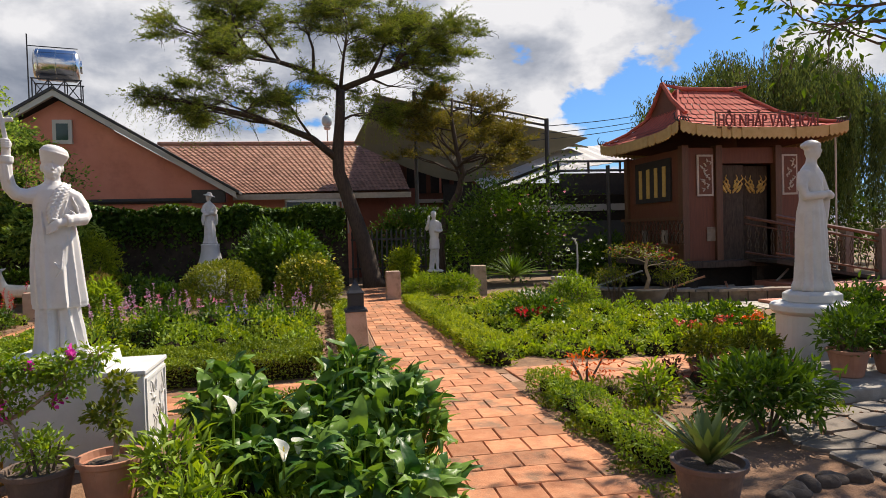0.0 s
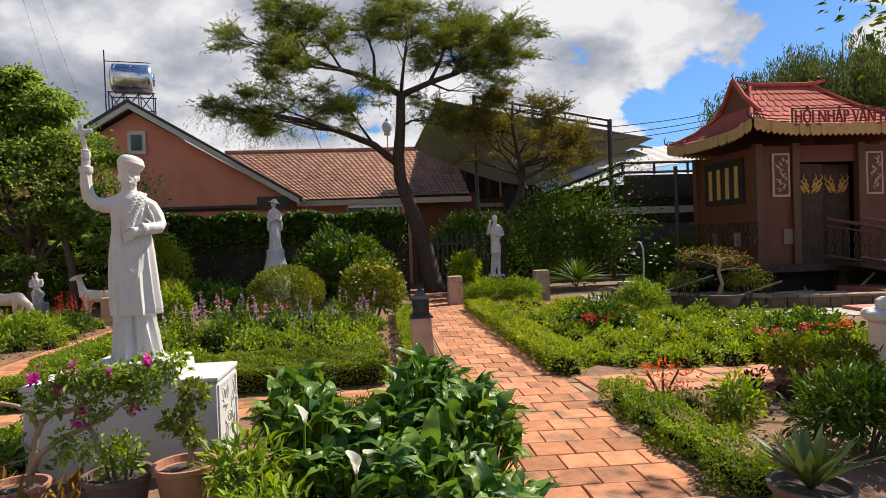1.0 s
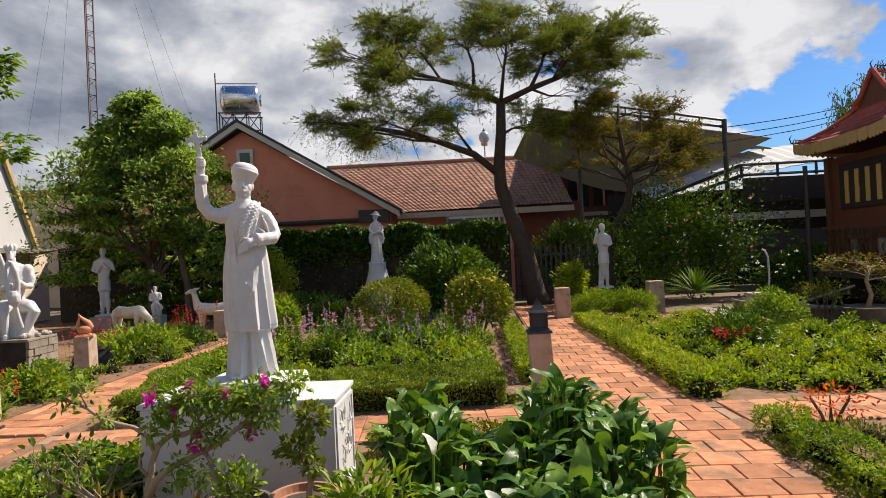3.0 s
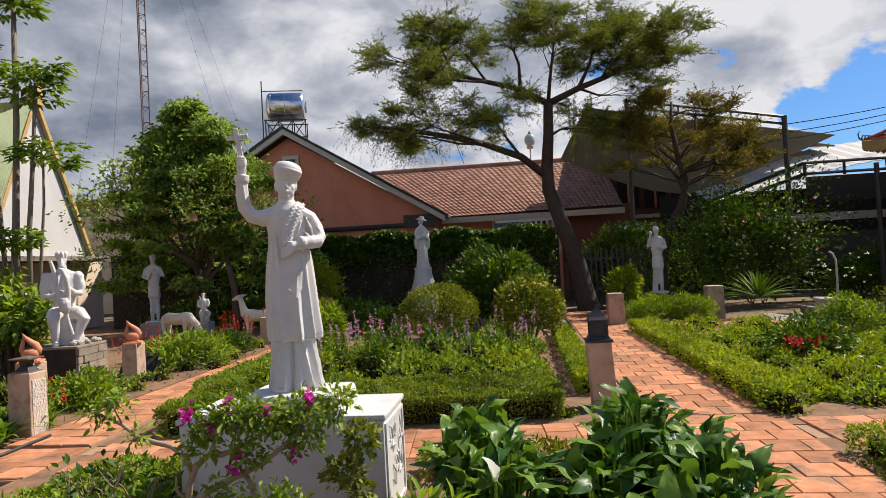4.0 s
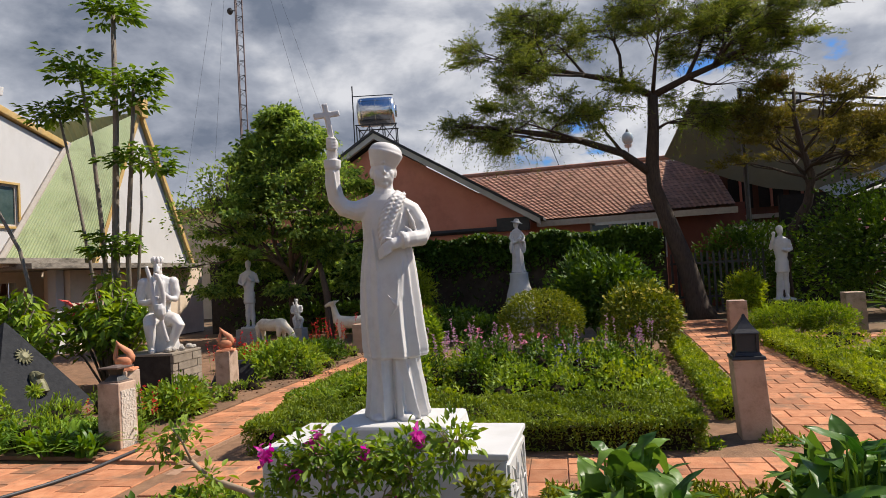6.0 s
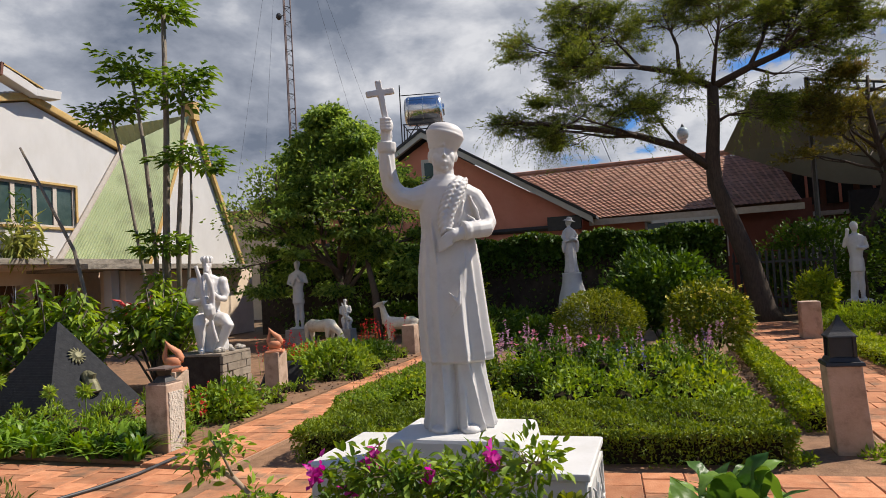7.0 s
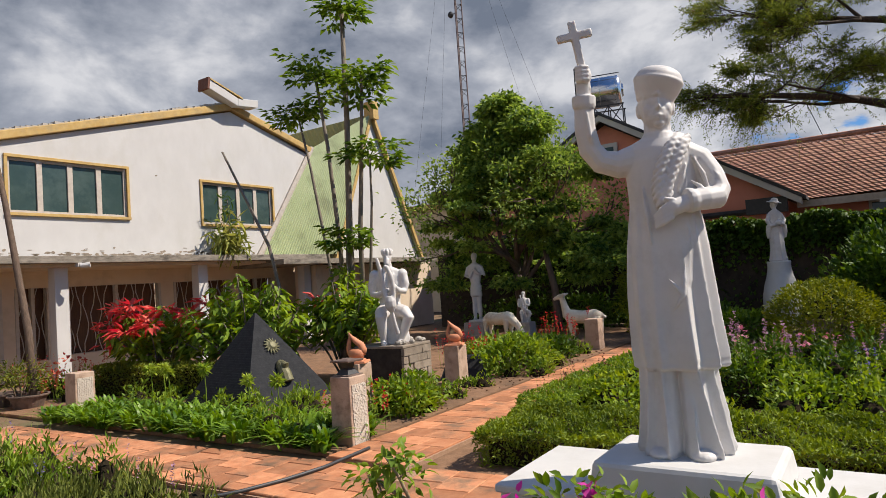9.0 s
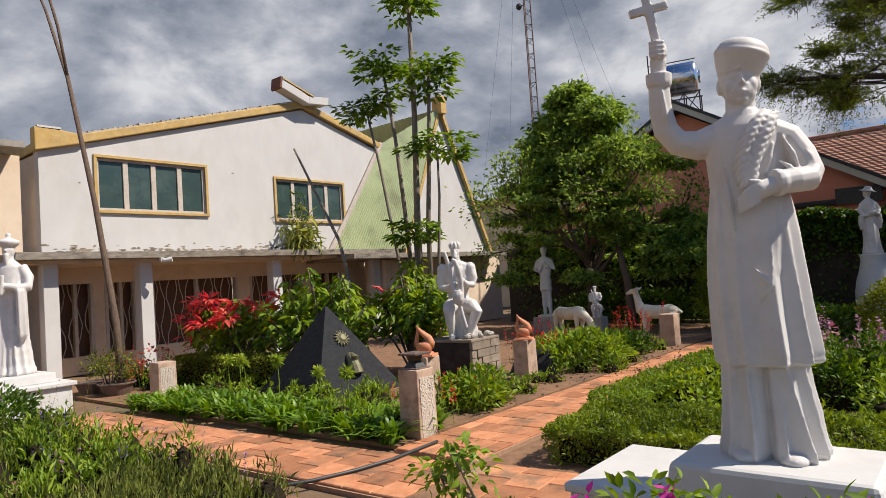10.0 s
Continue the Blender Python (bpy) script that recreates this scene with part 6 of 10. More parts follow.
def pagoda_lamp(label, x, y, z, k=1.0, turn=0.0):
    root = thing("pagoda_lamp", label, "lamp", x, y, z)
    root.rotation_euler = (0, 0, radians(turn))
    part("foot", Shape().frustum(0, 0, 0, 0.035 * k, 0.165 * k, 0.165 * k, 0.155 * k, 0.155 * k).frustum(0, 0, 0.035 * k, 0.075 * k, 0.135 * k, 0.135 * k, 0.115 * k, 0.115 * k), BLACK_CAST, root, bevel=0.004)
    b = part("cage", Shape().frustum(0, 0, 0.075 * k, 0.26 * k, 0.095 * k, 0.095 * k, 0.085 * k, 0.085 * k), BLACK_CAST, root)
    for sx in (-1, 1):
        for sy in (-1, 1):
            part("pillar", Shape().box(sx * 0.098 * k - 0.012, sx * 0.098 * k + 0.012, sy * 0.098 * k - 0.012, sy * 0.098 * k + 0.012, 0.07 * k, 0.27 * k), BLACK_CAST, b)
    roof = Shape().frustum(0, 0, 0.26 * k, 0.272 * k, 0.125 * k, 0.125 * k, 0.122 * k, 0.122 * k)
    for z0, z1, a0, a1 in ((0.272, 0.31, 0.122, 0.088), (0.31, 0.36, 0.088, 0.055), (0.36, 0.42, 0.055, 0.022), (0.42, 0.46, 0.022, 0.008)):
        roof.frustum(0, 0, z0 * k, z1 * k, a0 * k, a0 * k, a1 * k, a1 * k)
    part("roof", roof, BLACK_CAST, root)
    return root


def flame_vase(x, y, z, turn=0.0):
    """A terracotta bowl whose rim rises to one curled flame, with a round eye through it."""
    root = thing("terracotta_flame", "orange terracotta flame ornament on a square foot", "ornament", x, y, z, "flame ornaments")
    root.rotation_euler, root.scale = (0, 0, radians(turn)), (0.84, 0.84, 0.84)
    part("foot", Shape().frustum(0, 0, 0, 0.03, 0.165, 0.165, 0.155, 0.155).frustum(0, 0, 0.03, 0.055, 0.11, 0.11, 0.10, 0.10), TERRACOTTA_PLAIN, root, bevel=0.004)
    s = Shape()
    s.lathe([(0.07, 0.05), (0.11, 0.08), (0.125, 0.13), (0.115, 0.18), (0.085, 0.20), (0.02, 0.205)], 0, 0, 24, 1.0, 0.8)
    s.tube([(0.09, 0, 0.12), (0.105, 0, 0.19), (0.075, 0, 0.26), (0.0, 0, 0.32), (-0.06, 0, 0.38), (-0.10, 0, 0.45)], [0.055, 0.06, 0.055, 0.045, 0.028, 0.003], 12, 0.75)
    s.tube([(-0.08, 0, 0.12), (-0.115, 0, 0.20), (-0.105, 0, 0.28), (-0.085, 0, 0.36), (-0.10, 0, 0.445)], [0.05, 0.04, 0.032, 0.022, 0.003], 12, 0.8)
    part("flame", s, TERRACOTTA_PLAIN, root, smooth=True)
    return root


def broad_lamp(x, y, z, turn=0.0):
    """A squat weathered lamp: flat wide roof on short pillars over a plate."""
    root = thing("broad_lamp", "weathered brown lamp with a flat wide roof", "lamp", x, y, z)
    root.rotation_euler, root.scale = (0, 0, radians(turn)), (0.74, 0.74, 0.74)
    part("plate", Shape().frustum(0, 0, 0, 0.02, 0.15, 0.15, 0.145, 0.145), DARK_POT, root, bevel=0.003)
    part("body", Shape().frustum(0, 0, 0.02, 0.10, 0.115, 0.115, 0.06, 0.06).frustum(0, 0, 0.10, 0.19, 0.06, 0.06, 0.075, 0.075), BLACK_CAST, root, bevel=0.004)
    part("roof", Shape().frustum(0, 0, 0.19, 0.215, 0.16, 0.16, 0.165, 0.165).frustum(0, 0, 0.215, 0.235, 0.10, 0.10, 0.05, 0.05), DARK_POT, root, bevel=0.004)
    return root


garden_post("weathered pink rendered post with a leaning base beside the path", 1.215, 8.1, 0.126, 0.72, lean=-3)
pagoda_lamp("black cast metal pagoda lamp on a path post", 1.185, 8.1, 0.715, 0.86)
garden_post("weathered pink rendered post beside a path corner", 2.5, 16.2, 0.17, 0.72)
garden_post("pale rendered post among shrubs", 4.88, 17.0, 0.18, 0.74)
garden_post("rendered post with a chipped pale stone face", -5.03, 7.56, 0.13, 0.69, True)
broad_lamp(-5.03, 7.56, 0.69)
garden_post("pale rendered post carrying a flame ornament", -5.87, 8.66, 0.125, 0.65)
flame_vase(-5.87, 8.66, 0.65, 25)
garden_post("cream rendered post carrying a flame ornament", -5.88, 10.9, 0.125, 0.60)
flame_vase(-5.88, 10.9, 0.60, 25)
garden_post("pink rendered post at the far path corner", -5.28, 15.1, 0.14, 0.62)
garden_post("short stone post among red salvia", -10.9, 7.9, 0.15, 0.55, True)


# pedestal of the musician: dark face, brick sides
def block_pedestal():
    root = thing("block_pedestal", "block pedestal with a dark face and grey stone blocks", "pedestal", -6.98, 10.78, 0)
    root.rotation_euler = (0, 0, radians(3))
    part("core", Shape().box(-0.46, 0.42, -0.38, 0.38, 0, 0.60), BROWN_BLACK_STONE, root, bevel=0.01)
    rnd = random.Random(3)
    for k in range(5):
        for j in range(3):
            w = 0.26
            off = 0.13 if k % 2 else 0.0
            y0, y1 = max(-0.39, -0.39 + j * w - off), min(0.39, -0.39 + (j + 1) * w - off)
            part("stone_block", Shape().box(0.42, 0.46 + rnd.uniform(0, 0.02), y0 + 0.006, y1 - 0.006, 0.005 + k * 0.12, 0.115 + k * 0.12), WORN_STONE, root)
        if k % 2:
            part("stone_block", Shape().box(0.42, 0.47, 0.27, 0.385, 0.005 + k * 0.12, 0.115 + k * 0.12), WORN_STONE, root)
    part("top_slab", Shape().box(-0.47, 0.46, -0.39, 0.40, 0.60, 0.64), WORN_STONE, root, bevel=0.008)
    for k in range(16):
        x, y, q = rnd.uniform(0.12, 0.40), rnd.uniform(-0.3, 0.34), rnd.uniform(0.03, 0.065)
        b = Shape().ball((0, 0, q * 0.6), q, q * rnd.uniform(0.7, 1.1), q * rnd.uniform(0.6, 0.9), 8, 5)
        ob = part("rubble_stone", b, STONE, root)
        ob.location = (x, y, 0.64)
    return root


block_pedestal()


def pyramid():
    root = thing("slate_pyramid", "black slate pyramid with two cast metal medallions", "monument", -8.2, 9.1, 0)
    root.rotation_euler = (0, 0, radians(-4))
    b, h, n = 0.79, 1.29, 40
    s = Shape()
    for k in range(n):
        t0, t1 = k / n, (k + 1) / n
        w = b * (1 - t0 * 0.985)
        s.frustum(0, 0, h * t0, h * t1 - 0.001, w, w, w - b * 0.985 / n + 0.0015, w - b * 0.985 / n + 0.0015)
    tagged(part("slate_body", s, BLACK_STONE, root), kind="stuff")
    brass = mat("tarnished_brass", (0.10, 0.095, 0.045), (0.20, 0.185, 0.10), 0.6, 30, metal=0.25)
    tilt = math.degrees(math.atan2(b, h))
    for v, hh, kind in ((0.02, 0.80, 0), (0.02, 0.43, 1)):
        w = b * (1 - hh / h)
        m = pose(w + 0.005, v, hh, 0, 0, 90) @ pose(0, 0, 0, 90 - tilt, 0, 0)
        o = Shape()
        if kind == 0:
            o.tube([m @ Vector((0, 0, 0.0)), m @ Vector((0, 0, 0.03)), m @ Vector((0, 0, 0.06))], [0.085, 0.08, 0.045], 14)
            disc = part("sun_medallion", o, brass, root, "tarnished brass sun medallion")
            for k in range(14):
                a = 2 * math.pi * k / 14
                part("ray", Shape().tube([m @ Vector((0.06 * math.cos(a), 0.06 * math.sin(a), 0.02)), m @ Vector((0.13 * math.cos(a + 0.2), 0.13 * math.sin(a + 0.2), 0.025))], [0.022, 0.008], 6), brass, disc)
        else:
            o.tube([m @ Vector((0.0, -0.16, 0.02)), m @ Vector((0, -0.05, 0.04)), m @ Vector((0, 0.1, 0.04)), m @ Vector((0, 0.16, 0.02))], [0.10, 0.09, 0.08, 0.045], 12)
            o.tube([m @ Vector((0, 0.0, 0.05)), m @ Vector((0, 0.06, 0.13)), m @ Vector((0, 0.13, 0.08))], [0.045, 0.055, 0.03], 10)
            part("mask_medallion", o, brass, root, "tarnished brass mask medallion")
    return root


pyramid()


# ---- planting ----
def inside_rows(x0, x1, y0, y1, n):
    return np.stack([RNG.uniform(x0, x1, n), RNG.uniform(y0, y1, n)], 1)


CORE = Shape()


def clumps(area, per_m2, h, r, leaf_n, size, width, flat=0.8, out=0.6, up=0.55, shell=0.45, template=LEAF4):
    """Low plants as many small domes of leaves over an area (x0, x1, y0, y1). Arrays of places and faces."""
    x0, x1, y0, y1 = area
    n = max(1, int((x1 - x0) * (y1 - y0) * per_m2))
    C = inside_rows(x0, x1, y0, y1, n)
    H = h * RNG.uniform(0.55, 1.2, n)
    R = r * RNG.uniform(0.7, 1.35, n)
    idx = np.repeat(np.arange(n), leaf_n)
    d = unit(RNG.normal(0, 1, (len(idx), 3)))
    d[:, 2] = np.abs(d[:, 2])
    k = RNG.uniform(shell, 1.0, len(idx))
    P = np.stack([C[idx, 0] + d[:, 0] * R[idx] * k, C[idx, 1] + d[:, 1] * R[idx] * k, 0.01 + d[:, 2] * H[idx] * k ** flat], 1)
    D = d * out + RNG.normal(0, 0.45, d.shape) + np.array([0, 0, up])
    # dark dome inside each plant, so the gaps between leaves read as shade
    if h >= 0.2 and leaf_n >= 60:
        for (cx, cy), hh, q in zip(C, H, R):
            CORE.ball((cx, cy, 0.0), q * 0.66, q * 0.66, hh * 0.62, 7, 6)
    return leaves(P, D, size, width, template)


def stuff(name, label, category, VF, material):
    ob = part(name, quick_mesh(name, *VF), material)
    return tagged(ob, label, category, kind="stuff")


def hedge_points(x0, x1, y0, y1, h, per_m2, wob=0.05):
    """Places on the top and sides of a clipped hedge."""
    L, W = x1 - x0, y1 - y0
    out = []
    n = int(L * W * per_m2)
    P = np.stack([RNG.uniform(x0, x1, n), RNG.uniform(y0, y1, n), np.full(n, h)], 1)
    out.append((P, np.tile((0, 0, 1.0), (n, 1))))
    for axis, v, sg in ((1, y0, -1), (1, y1, 1), (0, x0, -1), (0, x1, 1)):
        ln = L if axis == 1 else W
        n = int(ln * h * per_m2 * 0.95)
        u, z = RNG.uniform(0, 1, n), h * (1 - RNG.uniform(0, 1, n) ** 1.9 * 0.95)
        P = np.zeros((n, 3))
        P[:, axis] = v
        P[:, 1 - axis] = (x0 + u * L) if axis == 1 else (y0 + u * W)
        P[:, 2] = z
        d = np.zeros((n, 3))
        d[:, axis] = sg
        out.append((P, d))
    P, d = np.concatenate([o[0] for o in out]), np.concatenate([o[1] for o in out])
    lump = 0.6 * np.sin(P[:, 0] * 5.1 + 1) * np.sin(P[:, 1] * 6.3) + 0.5 * np.sin(P[:, 0] * 13 + P[:, 1] * 9)
    P = P + d * (wob * lump[:, None]) - d * np.abs(RNG.normal(0, 0.045, (len(P), 1)))
    P[:, 2] = np.maximum(P[:, 2], 0.02)
    return P, d


def hedge(label, x0, x1, y0, y1, h, per_m2=2600, size=0.045, width=0.42, material=None, wob=0.05, turn=0.0, name="clipped_hedge"):
    cx, cy = (x0 + x1) / 2, (y0 + y1) / 2
    root = thing(name, label, "hedge", cx, cy, 0)
    root.rotation_euler = (0, 0, radians(turn))
    P, d = hedge_points(x0 - cx, x1 - cx, y0 - cy, y1 - cy, h, per_m2, wob)
    V, F = leaves(P, d * 0.45 + RNG.normal(0, 0.6, d.shape) + np.array([0, 0, 0.08]), size, width)
    part("foliage", quick_mesh("foliage", V, F), material or L_HEDGE, root)
    # near-black box that puts shade behind the hedge leaves
    part("shade_core", Shape().box(x0 - cx + 0.10, x1 - cx - 0.10, y0 - cy + 0.10, y1 - cy - 0.10, 0.0, h - 0.08), DEEP_SHADE, root)
    s = Shape()
    n = max(3, int((x1 - x0) * (y1 - y0) * 14))
    for k in range(n):
        x, y = RNG.uniform(x0 - cx + 0.08, x1 - cx - 0.08) if x1 - x0 > 0.2 else 0, RNG.uniform(y0 - cy + 0.08, y1 - cy - 0.08) if y1 - y0 > 0.2 else 0
        s.tube([(x, y, 0), (x + RNG.uniform(-0.05, 0.05), y + RNG.uniform(-0.05, 0.05), h * 0.55), (x + RNG.uniform(-0.1, 0.1), y + RNG.uniform(-0.1, 0.1), h * 0.9)], [0.012, 0.008, 0.003], 4)
    tagged(part("stem", s, BARK, root), kind="stuff")
    return root


def spikes(area, n, h0, h1, petals, material, name, label, lean=0.12, size=0.025, start=0.45):
    """Upright flower spikes with their stalks, as one patch."""
    x0, x1, y0, y1 = area
    B = inside_rows(x0, x1, y0, y1, n)
    H = RNG.uniform(h0, h1, n)
    ln = RNG.normal(0, lean, (n, 2))
    idx = np.repeat(np.arange(n), petals)
    t = RNG.uniform(start, 1.0, len(idx))
    P = np.stack([B[idx, 0] + ln[idx, 0] * t * H[idx], B[idx, 1] + ln[idx, 1] * t * H[idx], H[idx] * t], 1)
    D = RNG.normal(0, 1, P.shape)
    D[:, 2] = np.abs(D[:, 2]) * 0.5
    fl = leaves(P, D, size, 0.7)
    ob = stuff(name, label, "flowers", fl, material)
    tip = np.stack([B[:, 0] + ln[:, 0] * H, B[:, 1] + ln[:, 1] * H, H], 1)
    base = np.stack([B[:, 0], B[:, 1], np.zeros(n)], 1)
    V = np.stack([base + (0.004, 0, 0), base - (0.004, 0, 0), tip + (0, 0.003, 0), base + (0, 0.005, 0)], 1).reshape(-1, 3)
    o = np.arange(n)[:, None] * 4
    F = np.concatenate([np.array([[0, 1, 2]]) + o, np.array([[1, 3, 2]]) + o, np.array([[3, 0, 2]]) + o])
    part("stalks", quick_mesh("stalks", V, F), L_MID, ob)
    return ob


def dots(area, n, z0, z1, size, material, name, label, petals=5):
    """Small open flowers scattered over a patch."""
    x0, x1, y0, y1 = area
    B = inside_rows(x0, x1, y0, y1, n)
    Z = RNG.uniform(z0, z1, n)
    idx = np.repeat(np.arange(n), petals)
    P = np.stack([B[idx, 0], B[idx, 1], Z[idx]], 1) + RNG.normal(0, size * 0.25, (len(idx), 3))
    D = RNG.normal(0, 1, P.shape)
    D[:, 2] = np.abs(D[:, 2]) * 0.6 + 0.2
    return stuff(name, label, "flowers", leaves(P, D, size, 0.75), material)


def branch_tree(s, start, way, length, radius, depth, spread, tips, rnd, up=0.15, n=6, droop=0.0, split=(2, 3), flat=1.0):
    """Limbs that fork from one another; the ends are gathered in tips."""
    d = Vector(way).normalized()
    pts, rad = [Vector(start)], [radius]
    for k in range(4):
        d = (d + Vector((rnd.gauss(0, 0.16), rnd.gauss(0, 0.16), rnd.gauss(0, 0.10) + up * 0.25 - droop * 0.2))).normalized()
        pts.append(pts[-1] + d * (length / 4))
        rad.append(radius * (1 - 0.42 * (k + 1) / 4))
    s.tube(pts, rad, n if depth > 0 else max(4, n - 2))
    if depth == 0:
        tips.append((pts[-1].copy(), d.copy()))
        tips.append((pts[-2].copy(), d.copy()))
        return
    for _ in range(rnd.choice(split)):
        a = rnd.uniform(0, 2 * math.pi)
        o = d.orthogonal().normalized()
        o = Matrix.Rotation(a, 3, d) @ o
        nd = (d + o * spread * rnd.uniform(0.6, 1.2)).normalized()
        nd.z *= flat
        branch_tree(s, pts[-1 if rnd.random() < 0.65 else -2], nd, length * rnd.uniform(0.62, 0.85), radius * 0.56, depth - 1, spread, tips, rnd, up, n, droop, split, flat)


def sprays(tips, per_tip, reach, size, width, flat=0.35, droop=0.0, template=LEAF4):
    """Leaves round the ends of the branches."""
    T = np.array([t[0] for t in tips])
    Dr = np.array([t[1] for t in tips])
    idx = np.repeat(np.arange(len(T)), per_tip)
    off = RNG.normal(0, 1, (len(idx), 3)) * np.array([1, 1, flat]) * reach * 0.5
    P = T[idx] + off
    P[:, 2] -= droop * np.linalg.norm(off[:, :2], axis=1)
    D = Dr[idx] * 0.4 + unit(off + 1e-6) * 0.8 + RNG.normal(0, 0.4, off.shape)
    D[:, 2] -= droop
    return leaves(P, D, size, width, template)


# -- the flat-topped tree behind the garden --
def feathers(tips, per_tip, length, needles, size, width, rise=0.18, flat=0.35, bend=0.10, spread=0.75):
    """Feathery sprays: each a short line of needles that points away from its branch."""
    T = np.array([t[0] for t in tips])
    Dr = np.array([t[1] for t in tips])
    idx = np.repeat(np.arange(len(T)), per_tip)
    n = len(idx)
    D = unit(Dr[idx] * np.array([1, 1, 0.4]) + RNG.normal(0, spread, (n, 3)) * np.array([1, 1, flat]) + np.array([0, 0, rise]))
    ln = length * RNG.uniform(0.5, 1.2, n)
    S = T[idx] + RNG.normal(0, 0.10, (n, 3)) * np.array([1, 1, 0.5])
    k = np.repeat(np.arange(n), needles)
    t = RNG.uniform(0, 1, len(k))
    P = S[k] + D[k] * (ln[k] * t)[:, None]
    P[:, 2] += bend * ln[k] * t * t
    N = D[k] * 0.75 + RNG.normal(0, 0.5, (len(k), 3))
    return leaves(P, N, size, width)


def flat_tree():
    root = thing("flat_topped_tree", "tall leaning tree with flat tiers of feathery foliage", "tree", 2.3, 20.7, 0)
    s = Shape()
    s.tube([(0.10, 0, -0.1), (0.0, 0, 0.3), (-0.22, 0, 1.4), (-0.60, 0, 2.6), (-0.92, 0.05, 3.6), (-0.94, 0.05, 4.3), (-0.84, 0.05, 5.3), (-0.80, 0.05, 6.2)], [0.42, 0.30, 0.25, 0.22, 0.20, 0.18, 0.155, 0.14], 14)
    limbs = [
        ([(-0.93, 0.05, 4.0), (-1.7, -0.1, 4.65), (-2.8, -0.2, 5.1), (-3.9, -0.3, 5.4), (-5.2, -0.3, 5.7), (-6.4, -0.3, 5.9)], 0.12),
        ([(-2.8, -0.2, 5.1), (-3.6, 0.6, 5.3), (-4.8, 0.9, 5.7)], 0.055),
        ([(-2.8, -0.2, 5.1), (-3.3, -1.0, 5.2), (-4.2, -1.5, 5.5)], 0.05),
        ([(-1.7, -0.1, 4.65), (-2.1, -0.4, 5.2), (-2.4, -0.6, 5.7)], 0.05),
        ([(-0.80, 0.05, 6.2), (-1.6, 0.0, 6.7), (-2.6, 0.0, 7.0), (-3.6, 0.1, 7.35), (-4.7, 0.1, 7.7)], 0.10),
        ([(-2.6, 0.0, 7.0), (-3.3, -0.7, 6.9), (-4.3, -1.0, 7.0)], 0.05),
        ([(-2.6, 0.0, 7.0), (-2.9, 0.6, 7.6), (-3.3, 0.9, 8.2)], 0.05),
        ([(-0.80, 0.05, 6.2), (0.10, -0.1, 6.55), (1.0, -0.1, 6.85), (1.35, 0.0, 7.1), (1.7, 0, 7.2)], 0.105),
        ([(0.10, -0.1, 6.55), (0.5, 0.2, 7.3), (0.8, 0.3, 8.2)], 0.065),
        ([(0.8, -0.1, 6.78), (1.1, 0.6, 7.3), (1.4, 0.9, 7.8)], 0.055),
        ([(0.8, -0.1, 6.78), (1.1, -0.8, 7.1), (1.4, -1.2, 7.4)], 0.05),
        ([(-1.6, 0.0, 6.7), (-1.6, 0.2, 7.5), (-1.9, 0.3, 8.5)], 0.06),
        ([(-0.80, 0.05, 6.2), (-0.7, -0.3, 7.0), (-0.5, -0.5, 8.2)], 0.065),
        ([(-3.6, 0.1, 7.35), (-3.9, -0.2, 8.1), (-4.0, -0.3, 8.6)], 0.045),
        ([(-0.86, 0.05, 5.2), (-0.5, 0.1, 5.4), (-0.3, 0.1, 5.45)], 0.05),
        ([(0.10, -0.1, 6.55), (0.7, 0.3, 6.4), (1.15, 0.4, 6.38)], 0.045),
    ]
    rnd = random.Random(11)
    tips = []
    for pts, r in limbs:
        s.tube(pts, [r * (1 - 0.6 * i / (len(pts) - 1)) for i in range(len(pts))], 8)
        a, b = Vector(pts[-2]), Vector(pts[-1])
        m = len(pts)
        for k in range((7 if r > 0.056 else 5) + (3 if pts[-1][2] > 7.0 else 0)):
            t = (0.5 + 0.5 * rnd.random()) * (m - 1)
            i = min(int(t), m - 2)
            p = Vector(pts[i]).lerp(Vector(pts[i + 1]), t - i)
            d = (b - a).normalized() * 0.8 + Vector((rnd.gauss(0, 0.7), rnd.gauss(0, 0.7), rnd.gauss(0.02, 0.08)))
            branch_tree(s, p, d, rnd.uniform(0.5, 0.85), r * 0.3, 2, 0.75, tips, rnd, 0.0, 5, flat=0.35)
    part("trunk", s, BARK_DARK, root, smooth=True)
    part("crown", quick_mesh("crown", *merge(feathers(tips, 5, 0.44, 26, 0.08, 0.14, 0.18, 0.15), feathers(tips[::3], 2, 0.40, 16, 0.075, 0.18, -0.35, 0.30), feathers([t for t in tips if t[0].z < 6.3], 1, 0.80, 32, 0.07, 0.15, -0.65, 0.22, -0.45, 0.4), feathers(tips[1::3], 2, 0.70, 36, 0.075, 0.18, 0.06, 0.14, -0.22, 0.35))), L_OLIVE, root, "feathery olive green foliage")
    tw = Shape()
    for p, d in tips[::2]:
        q = Vector(p)
        a, b, h = rnd.gauss(0, 0.2), rnd.gauss(0, 0.2), rnd.uniform(0.15, 0.42)
        tw.tube([q, q + Vector((a, b, -0.25 * h)), q + Vector((a * 1.5, b * 1.3, -0.6 * h)), q + Vector((a * 1.4, b * 1.9, -h))], [0.010, 0.008, 0.006, 0.003], 4)
    tagged(part("drooping_twig", tw, BARK_DARK, root), kind="stuff")
    return root


